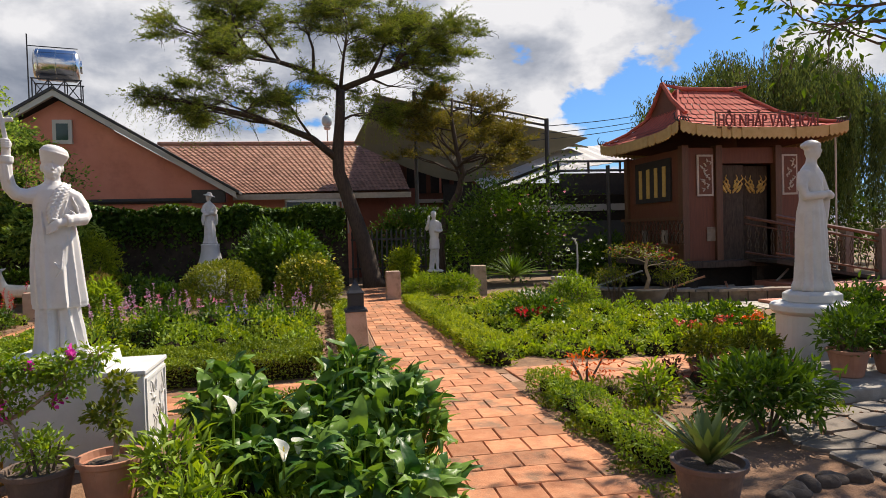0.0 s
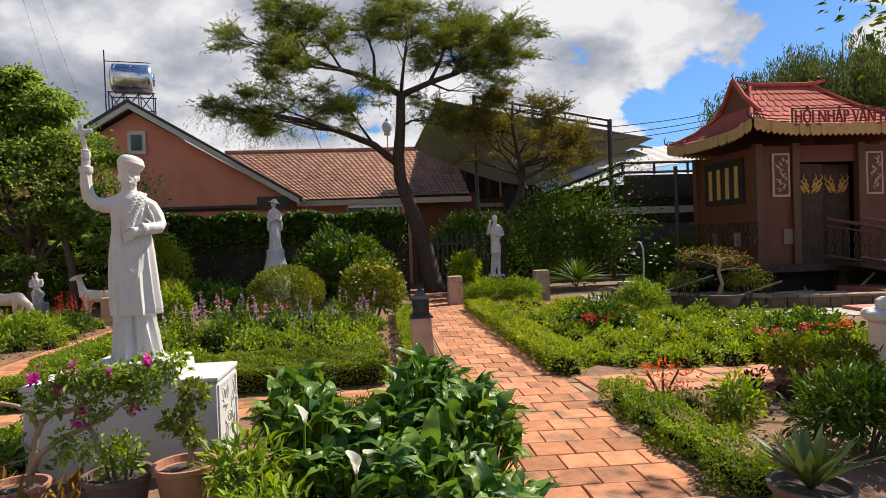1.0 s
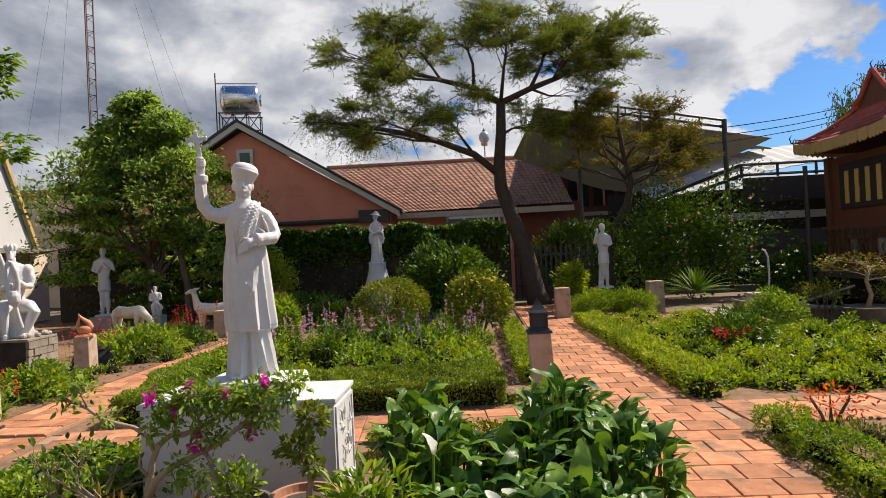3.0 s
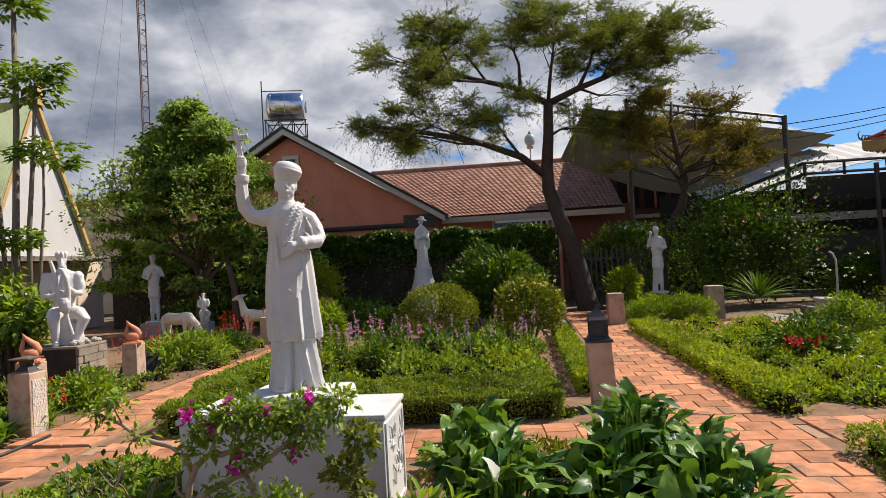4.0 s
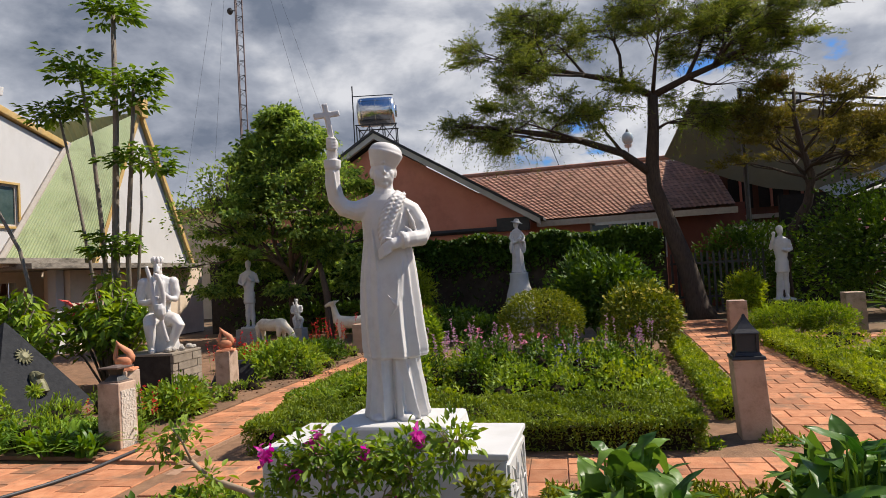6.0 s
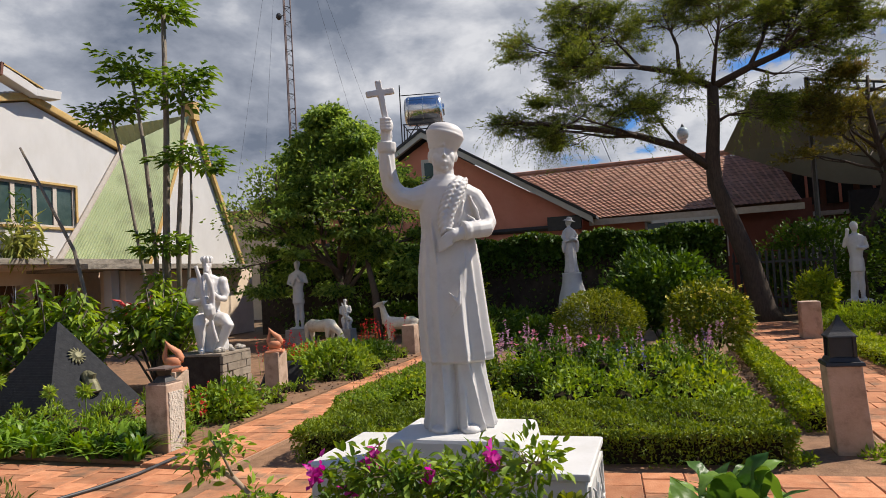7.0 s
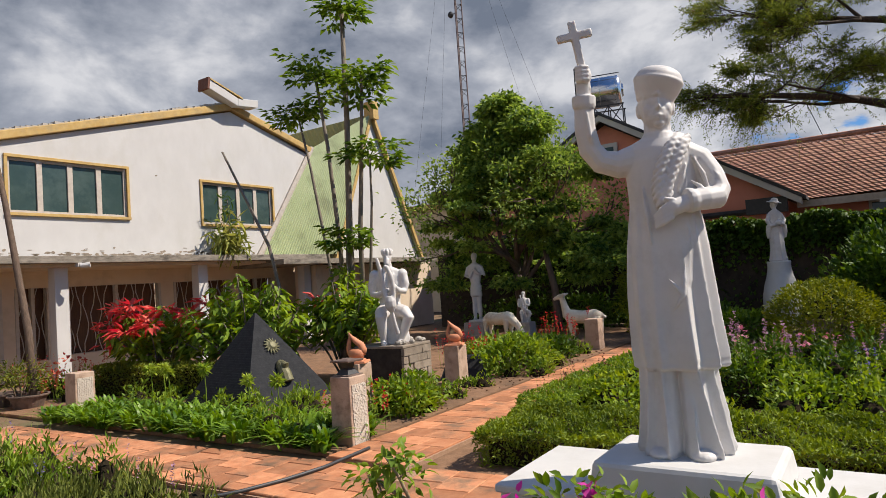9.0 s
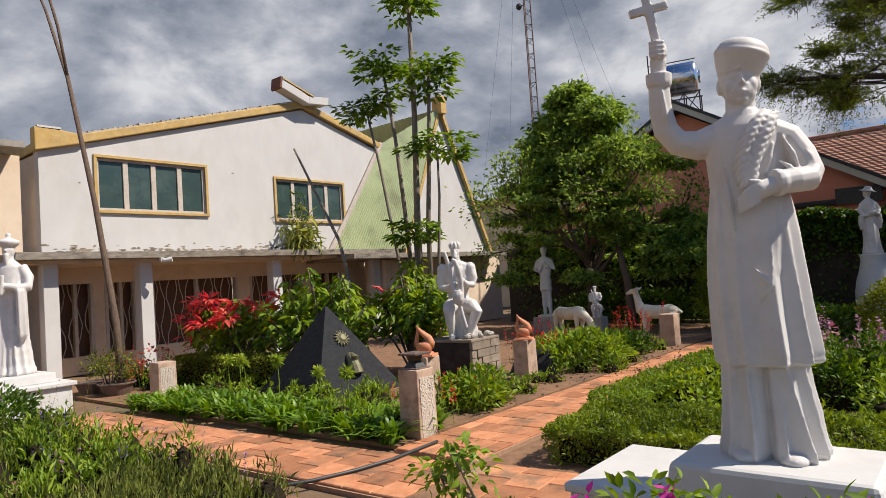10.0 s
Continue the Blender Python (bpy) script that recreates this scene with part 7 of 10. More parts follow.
def lower_tree():
    root = thing("dark_slanting_tree", "smaller slanting tree with olive foliage below the canopy", "tree", 4.6, 20.9, 0)
    s = Shape()
    s.tube([(0, 0, -0.1), (-0.05, 0, 1.2), (0.2, 0, 2.2), (0.62, 0, 2.9), (0.78, 0, 3.6), (0.6, 0, 4.3), (0.45, 0, 5.3), (0.5, 0, 6.0)], [0.17, 0.15, 0.14, 0.12, 0.10, 0.08, 0.06, 0.035], 10)
    rnd = random.Random(5)
    tips = []
    for k in range(13):
        a = k * 0.9
        branch_tree(s, (0.62, 0, 3.4 + 0.07 * k), (math.cos(a) * 1.1 + 0.45, math.sin(a) * 0.6, 0.42), 0.95, 0.045, 2, 0.6, tips, rnd, 0.15, 5)
    for k in range(5):
        a = k * 1.3 + 0.5
        branch_tree(s, (0.5, 0, 4.7 + 0.22 * k), (math.cos(a) * 1.5, math.sin(a) * 0.6, 0.25), 0.62, 0.03, 2, 0.6, tips, rnd, 0.1, 5)
    part("trunk", s, BARK_DARK, root, smooth=True)
    part("crown", quick_mesh("crown", *feathers(tips, 7, 0.50, 18, 0.095, 0.24, 0.04, 0.16)), L_RUSSET, root, "russet olive foliage")
    return root


def leafy_tree():
    root = thing("leafy_tree", "dense bright green broadleaf tree behind the statues", "tree", -8.5, 18.3, 0)
    s = Shape()
    rnd = random.Random(21)
    tips = []
    s.tube([(0, 0, -0.1), (0.05, 0, 0.8), (-0.05, 0, 1.6)], [0.2, 0.15, 0.13], 9)
    s.tube([(1.2, -0.3, -0.1), (1.15, -0.3, 1.2), (0.9, -0.2, 2.2)], [0.12, 0.10, 0.07], 8)
    for k in range(11):
        a = k * 0.62
        branch_tree(s, (0, 0, 1.3 + 0.08 * k), (math.cos(a), math.sin(a), 0.9), 1.35, 0.07, 3, 0.55, tips, rnd, 0.25, 5)
    part("trunk", s, BARK, root, smooth=True)
    pts = []
    rc = random.Random(77)
    for k in range(138):
        # clumps of leaves in loose tiers within a tapering, uneven crown, with gaps between them
        z = 1.35 + 5.1 * rc.random() ** 0.95
        reach = 2.75 * (1.0 if z < 3.5 else max(0.04, 1 - (z - 3.5) / 3.05) ** 0.8) * rc.uniform(0.75, 1.12)
        a, q = rc.uniform(0, 2 * math.pi), reach * math.sqrt(rc.uniform(0.08, 1.0))
        rr = rc.uniform(0.28, 0.62)
        P, d = blob_points(int(1050 * rr), (q * math.cos(a), q * math.sin(a) * 0.75, z), (rr, rr, rr * 0.36), 0.25, -0.9, 0.4)
        pts.append(leaves(P, d * np.array([1, 1, 0.3]) + RNG.normal(0, 0.45, d.shape) + np.array([0, 0, -0.25]), 0.13, 0.5))
    pts.append(sprays(tips, 30, 0.45, 0.11, 0.5, 0.9, 0.1))
    part("crown", quick_mesh("crown", *merge(*pts)), L_TREE, root, "bright green leaves")
    return root


def papaya_like(x, y, label, stems, leaf_r, seed):
    root = thing("umbrella_tree", label, "tree", x, y, 0)
    rnd = random.Random(seed)
    s = Shape()
    crowns = []
    for pts, r in stems:
        s.tube(pts, [r * 0.58 * (1 - 0.45 * i / (len(pts) - 1)) for i in range(len(pts))], 8)
        crowns.append((Vector(pts[-1]), 1.0))
        if 0.07 < r < 0.1:
            for t in (0.66,):
                p = Vector(pts[-2]).lerp(Vector(pts[-1]), t)
                crowns.append((p, 0.8))
    part("trunk", s, BARK_GREY, root, smooth=True)
    st, VF = Shape(), []
    for c, big in crowns:
        for k in range(12 if big == 1.0 else 5):
            a = k * 2.4 + rnd.uniform(-0.3, 0.3)
            rr = leaf_r * big * rnd.uniform(0.55, 1.1)
            e = c + Vector((math.cos(a) * rr, math.sin(a) * rr, rnd.uniform(-0.15, 0.25)))
            st.tube([c, (c + e) / 2 + Vector((0, 0, 0.06)), e], [0.012, 0.009, 0.006], 4)
            m = 27
            P = np.array([tuple(e)] * m) + RNG.normal(0, 0.1, (m, 3)) * np.array([1, 1, 0.25])
            D = P - np.array(tuple(e)) + RNG.normal(0, 0.03, P.shape) + np.array([math.cos(a), math.sin(a), -0.2]) * 0.08
            VF.append(leaves(P, D, 0.15, 0.55, lift=2.0))
    tagged(part("stalk", st, L_MID, root), kind="stuff")
    part("crown", quick_mesh("crown", *merge(*VF)), L_UMBRELLA, root, "umbrella-like sprays of green leaves")
    return root


def willow():
    root = thing("willow_tree", "weeping willow with long hanging branches", "tree", 17.0, 21.8, 0)
    s = Shape()
    rnd = random.Random(4)
    s.tube([(0, 0, -0.1), (0.1, 0, 2.0), (-0.1, 0, 3.6)], [0.3, 0.24, 0.18], 9)
    VF = []
    for k in range(400):
        a = rnd.uniform(0, 2 * math.pi)
        r = 4.6 * math.sqrt(rnd.uniform(0.03, 1))
        top = Vector((r * math.cos(a), r * math.sin(a) * 0.8, 8.0 - 0.10 * r * r + rnd.uniform(-0.7, 0.4)))
        if k % 3 == 0:
            s.tube([(-0.1, 0, 3.4), (top.x * 0.5, top.y * 0.5, 5.4), top], [0.08, 0.05, 0.012], 5)
        for q in range(4):
            h = rnd.uniform(1.8, 5.0)
            p = top + Vector((rnd.gauss(0, 0.25), rnd.gauss(0, 0.25), 0))
            n = int(h * 22)
            t = RNG.uniform(0, 1, n)
            P = np.stack([p.x + RNG.normal(0, 0.06, n) + 0.15 * np.sin(t * 4), p.y + RNG.normal(0, 0.06, n), np.maximum(p.z - t * h, 0.2)], 1)
            D = np.stack([RNG.normal(0, 0.4, n), RNG.normal(0, 0.4, n), np.full(n, -1.0)], 1)
            VF.append(leaves(P, D, 0.16, 0.2))
    part("trunk", s, BARK, root, smooth=True)
    part("crown", quick_mesh("crown", *merge(*VF)), L_WILLOW, root, "hanging strands of narrow leaves")
    return root


flat_tree()
lower_tree()
leafy_tree()
papaya_like(-8.25, 11.3, "slender tree with several stems and umbrella crowns", [
    ([(0, 0, 0), (0.05, 0, 2.5), (0.15, 0, 4.5), (0.18, 0, 6.5)], 0.12),
    ([(0.2, 0.05, 0), (0.3, 0, 2.5), (0.45, 0, 4.0), (0.55, 0, 5.25)], 0.085),
    ([(0.3, 0, 0), (0.5, 0, 2.0), (0.6, 0, 3.0), (0.62, 0, 3.8)], 0.055),
    ([(-0.1, 0, 0), (-0.2, 0, 2.5), (-0.35, 0, 4.2), (-0.57, 0, 5.6)], 0.08),
    ([(-0.15, 0, 0), (-0.5, 0, 2.2), (-0.8, 0, 3.8), (-1.05, 0, 4.85)], 0.06),
    ([(0.05, -0.1, 0), (0.05, -0.12, 1.5), (0.1, -0.15, 2.4)], 0.05)], 0.42, 9)
willow()


def overhanging_tree():
    """A broadleaf tree beside the terrace; only its outermost twigs come into view, its shade lies on the paving and the pots."""
    root = thing("shade_tree", "broadleaf tree leaning over the terrace and its pots", "tree", 10.4, 6.2, 0)
    s, tips, rnd = Shape(), [], random.Random(52)
    s.tube([(0, 0, -0.1), (-0.15, 0, 1.6), (-0.7, 0.2, 3.4), (-1.7, 0.5, 5.0)], [0.26, 0.20, 0.16, 0.11], 10)
    for k in range(12):
        a = k * 0.62
        branch_tree(s, (-0.9 - 0.07 * k, 0.26 + 0.02 * k, 3.75 + 0.11 * k), (math.cos(a) - 0.25, math.sin(a), 0.30), 1.05, 0.06, 3, 0.6, tips, rnd, 0.10, 5)
    part("trunk", s, BARK, root, smooth=True)
    part("crown", quick_mesh("crown", *sprays(tips, 15, 0.55, 0.14, 0.5, 0.6, 0.15)), L_DARK, root, "dark green leaves on drooping twigs")
    return root


overhanging_tree()

# leaning bare stem before the white house
r = thing("leaning_sapling", "bare leaning grey stem forking into two thin poles", "tree", -11.95, 7.7, 0)
part("stem", Shape().tube([(0, 0, 0), (-0.1, 0, 1.2), (-0.75, 0, 3.4), (-1.7, 0, 5.9), (-2.9, 0.1, 7.6), (-4.4, 0.2, 9.4)], [0.07, 0.062, 0.05, 0.04, 0.028, 0.016], 8)
     .tube([(-1.7, 0, 5.9), (-1.8, -0.1, 6.9), (-2.5, -0.2, 8.6), (-3.2, -0.3, 10.0)], [0.03, 0.03, 0.024, 0.015], 6), BARK, r, smooth=True)
r = thing("bare_leaning_pole", "thin bare pole leaning over the shrubs", "pole", -8.9, 10.6, 0)
part("pole", Shape().tube([(0, 0, 0.2), (-0.6, 0, 2.4), (-1.75, 0, 4.3)], [0.035, 0.03, 0.02], 6), BARK_GREY, r)

# -- round shrubs in the middle bed --
bush("round_shrub", "clipped round yellow-green shrub", (-1.17, 13.3, 0.70), (0.72, 0.70, 0.54), 8000, 0.055, 0.5, L_HEDGE, shell=0.8, lumps=0.05)
bush("flowering_shrub", "round green shrub dotted with yellow flowers", (0.52, 13.2, 0.70), (0.70, 0.65, 0.58), 5000, 0.075, 0.5, L_HEDGE, shell=0.7, lumps=0.1)
dots((-0.1, 1.1, 12.6, 13.3), 60, 0.5, 1.2, 0.05, F_YELLOW, "yellow_blossom", "small yellow blossoms on a round shrub")
bush("dark_shrub", "large dark green broadleaf shrub", (-0.15, 15.4, 0.95), (1.05, 1.0, 0.92), 7500, 0.12, 0.5, L_DARK, shell=0.6, lumps=0.2)
bush("low_dark_shrub", "low dark green shrub against the ivy wall", (-2.9, 16.5, 0.28), (0.9, 0.6, 0.32), 2200, 0.10, 0.5, L_DARK)
bush("tall_grass_shrub", "upright pale green bushy plant", (-3.15, 12.6, 0.45), (0.35, 0.35, 0.55), 2500, 0.12, 0.2, L_MID, out=0.4)

L_CLIPPED = leaf_mat("clipped_hedge_leaf", (0.045, 0.085, 0.012), (0.165, 0.235, 0.03), 0.32)
# -- middle bed --
part("bed_soil", Shape().box(-3.85, 1.5, 7.0, 15.0, -0.02, 0.018), SOIL)
tagged(bpy.data.objects["bed_soil"], "turned brown soil of the middle flower bed", "soil", kind="structure")
hedge("clipped low green hedge along the cross path", -3.45, 0.72, 7.40, 8.66, 0.30, 4200, 0.038, 0.42, L_CLIPPED, turn=4.2, wob=0.06)
hedge("narrow clipped hedge edging the main path", 0.98, 1.28, 8.7, 14.6, 0.24, 2600, material=L_LIME, wob=0.03)
hedge("clipped hedge along the west path", -3.75, -3.2, 8.7, 12.2, 0.30, 2200, material=L_MID)
stuff("bedding_plants", "dense green bedding plants of the middle bed", "plants", clumps((-3.2, 0.5, 8.95, 12.6), 4.2, 0.46, 0.27, 300, 0.062, 0.5, up=0.1, out=0.5, shell=0.62), L_MID)
stuff("taller_bedding_plants", "taller mixed green plants of the middle bed", "plants", clumps((-3.1, 0.4, 9.9, 13.0), 2.8, 0.66, 0.24, 240, 0.075, 0.42, up=0.15, shell=0.55), L_DARK)
stuff("pale_bedding_plants", "pale green plants among the flowers", "plants", clumps((-3.1, 0.45, 8.8, 12.0), 1.8, 0.50, 0.25, 260, 0.06, 0.5, up=0.1, shell=0.62), L_LIME)
spikes((-2.9, 0.6, 10.4, 12.5), 34, 0.58, 0.92, 30, F_LILAC, "lilac_flower_spikes", "tall lilac flower spikes in the middle bed", size=0.028, start=0.68)
spikes((-0.9, 0.3, 9.6, 11.0), 8, 0.5, 0.72, 20, F_BLUE, "blue_flower_spikes", "violet blue flower spikes in the middle bed")
spikes((-2.6, -1.2, 9.9, 12.0), 16, 0.55, 0.85, 40, F_LILAC, "pink_flower_spikes", "pinkish lilac flower spikes in the middle bed", size=0.034, start=0.62)
dots((-2.6, -0.9, 11.2, 12.6), 24, 0.5, 0.68, 0.05, F_PINK, "pink_blossom", "pink blossoms in the middle bed")
spikes((-3.9, -3.55, 9.4, 11.2), 34, 0.3, 0.55, 12, L_PURPLE, "dark_seed_spikes", "dark upright seed spikes at the path edge")

# -- east bed --
tagged(part("bed_soil", Shape().box(2.70, 9.5, 7.2, 15.2, -0.02, 0.018), SOIL), "brown soil of the east flower bed", "soil", kind="structure")
hedge("low bright green edging hedge beside the main path", 2.62, 3.15, 7.9, 14.9, 0.24, 2300, material=L_LIME, wob=0.06, turn=0.9)
stuff("ground_cover", "lime green ground cover of the east bed", "plants", clumps((3.2, 8.3, 8.0, 11.3), 4.9, 0.25, 0.22, 290, 0.046, 0.55, up=0.1, shell=0.62), L_LIME)
stuff("far_ground_cover", "mid green ground cover of the east bed", "plants", clumps((3.2, 5.9, 11.3, 15.0), 4.6, 0.27, 0.25, 260, 0.052, 0.5, up=0.1, shell=0.62), L_LIME)
stuff("leafy_ground_cover", "larger leaved green plants of the east bed", "plants", clumps((3.3, 7.2, 8.2, 12.2), 2.6, 0.34, 0.24, 240, 0.06, 0.5, up=0.1, shell=0.58), L_MID)
for lab, x, y, m in (("deep red", 4.05, 10.15, F_RED), ("red", 4.85, 11.2, F_RED), ("orange red", 5.6, 7.95, F_CORAL), ("coral", 6.38, 8.27, F_CORAL), ("orange red", 6.85, 8.27, F_ORANGE), ("deep red", 4.35, 10.3, F_RED)):
    dots((x - 0.18, x + 0.18, y - 0.15, y + 0.15), 18, 0.25, 0.38, 0.042, m, "red_blossom", lab + " blossoms among green leaves in the east bed")
stuff("edging_plants", "low green plants edging the cross path", "plants", clumps((2.7, 9.2, 7.65, 8.4), 13, 0.28, 0.20, 200, 0.052, 0.5, up=0.15, shell=0.55), L_MID)
dots((3.5, 6.8, 8.6, 11.0), 34, 0.2, 0.32, 0.026, F_WHITE, "white_blossom", "scattered tiny white blossoms")
bush("rose_bush", "dark leaved bush with deep red blossoms", (4.3, 10.6, 0.28), (0.65, 0.5, 0.34), 1600, 0.085, 0.5, L_DARK, shell=0.4, lumps=0.25)
bush("rose_bush", "dark leaved bush with orange red blossoms", (6.5, 8.6, 0.24), (0.7, 0.35, 0.28), 1300, 0.085, 0.5, L_DARK, shell=0.4, lumps=0.25)
bush("box_shrub", "small dark green shrub in the east bed", (5.8, 12.6, 0.3), (0.55, 0.5, 0.42), 3500, 0.06, 0.5, L_MID)
bush("box_shrub", "low juniper-like green shrub beside the posts", (3.5, 16.6, 0.25), (0.8, 0.6, 0.35), 4500, 0.09, 0.16, L_MID, out=0.5)
bush("lime_shrub", "yellow-green shrub beside a post", (2.95, 17.6, 0.75), (0.4, 0.35, 0.5), 2200, 0.11, 0.4, L_LIME)
bush("box_shrub", "green shrub beside the far path", (4.2, 16.3, 0.25), (0.5, 0.5, 0.35), 2500, 0.08, 0.3, L_MID)

# -- south east bed --
tagged(part("bed_soil", Shape().box(2.70, 5.6, 0.5, 6.75, -0.02, 0.017), SOIL), "bare brown soil of the south-east bed", "soil", kind="structure")
hedge("bushy green edging beside the main path", 2.85, 3.20, 3.8, 6.4, 0.21, 3000, 0.036, 0.42, L_MID, wob=0.10)
stuff("ground_cover", "low green plants along the path corner", "plants", clumps((2.95, 4.0, 5.8, 6.35), 7, 0.20, 0.16, 120, 0.042, 0.3, up=0.9), L_MID)
stuff("sparse_plants", "sparse small plants on bare soil", "plants", clumps((3.4, 5.3, 4.6, 6.3), 5, 0.15, 0.11, 55, 0.05, 0.36), L_HEDGE)
stuff("purple_plants", "dark purple leaved bedding plants", "plants", clumps((3.9, 4.9, 5.95, 6.4), 9, 0.28, 0.16, 90, 0.06, 0.45), L_PURPLE)
bush("leafy_clump", "upright green bedding plant on bare soil", (3.75, 5.45, 0.2), (0.22, 0.2, 0.22), 420, 0.09, 0.3, L_MID, shell=0.3, template=LEAF6)
bush("oleander_shrub", "glossy green shrub with narrow leaves", (4.2, 4.5, 0.36), (0.55, 0.40, 0.27), 2000, 0.10, 0.28, L_DARK, shell=0.3, out=0.8, template=LEAF6)
bush("red_leaf_shrub", "small shrub with red tipped leaves", (3.5, 6.4, 0.22), (0.32, 0.14, 0.16), 150, 0.05, 0.4, F_ORANGE)


# -- potted plants --
def pot(x, y, r0, h, label, material, z=0.0, group="flower pots"):
    root = thing("flower_pot", label, "pot", x, y, z, group)
    part("body", Shape().lathe([(r0 * 0.6, 0), (r0 * 0.66, 0.01), (r0 * 0.9, h * 0.85), (r0 * 0.92, h * 0.88), (r0, h * 0.89), (r0 * 1.02, h), (r0 * 0.9, h), (r0 * 0.86, h * 0.86)], 0, 0, 28), material, root, smooth=False, bevel=0.003)
    part("potting_soil", Shape().lathe([(r0 * 0.3, h * 0.8), (r0 * 0.855, h * 0.85), (r0 * 0.4, h * 0.9), (0.01, h * 0.91)], 0, 0, 16), POTTING_SOIL, root)
    return root


def rosette(name, label, x, y, z, n, length, width, material, droop=0.3, category="plant", up0=0.2, up1=1.3):
    """A rosette of sword-shaped leaves, each a part of its own."""
    root = thing(name, label, category, x, y, z)
    rnd = random.Random(name + str(x))
    for k in range(n):
        t = (k + 0.5) / n
        el = up1 - (up1 - up0) * t
        ln = length * (0.75 + 0.35 * t) * rnd.uniform(0.9, 1.1)
        s = Shape()
        V, m = [], 7
        for i in range(m + 1):
            q = i / m
            w = width * (1 - q ** 2.2) * (0.55 + 0.9 * q * (1 - q) * 1.6) + 0.001
            hx = ln * (q * math.cos(el))
            hz = ln * (q * math.sin(el)) - droop * ln * q * q
            V += [(hx, -w, hz + w * 0.45), (hx, 0, hz), (hx, w, hz + w * 0.45)]
        s.add(V, [(3 * i + j, 3 * i + j + 1, 3 * i + j + 4, 3 * i + j + 3) for i in range(m) for j in range(2)])
        ob = part("leaf", s, material, root, smooth=True)
        ob.rotation_euler = (rnd.gauss(0, 0.08), 0, k * 2.39996)
    return root


L_AGAVE = leaf_mat("agave_leaf", (0.028, 0.055, 0.022), (0.10, 0.145, 0.06), 0.15, 0.5)
pot(2.98, 3.36, 0.215, 0.30, "weathered dark clay pot holding an agave", DARK_POT)
rosette("agave", "green agave rosette in a clay pot", 2.98, 3.36, 0.27, 28, 0.44, 0.038, L_AGAVE, 0.12, up0=0.6)
rosette("cycad", "cycad with arching green fronds", 5.75, 16.6, 0.42, 72, 1.1, 0.036, L_DARK, 0.25, up0=0.2, up1=1.45)
rosette("spiky_plant", "dark spiky plant beside pots", 5.3, 3.4, 0.03, 14, 0.3, 0.03, L_DARK, 0.2)

pot(-0.94, 4.28, 0.21, 0.30, "wide weathered dark pot holding leafy shoots", DARK_POT)
pot(-0.54, 4.3, 0.20, 0.33, "clay pot holding a small topiary", CLAY_POT)
pot(-1.49, 4.18, 0.185, 0.30, "orange clay pot holding a bougainvillea", CLAY_POT)


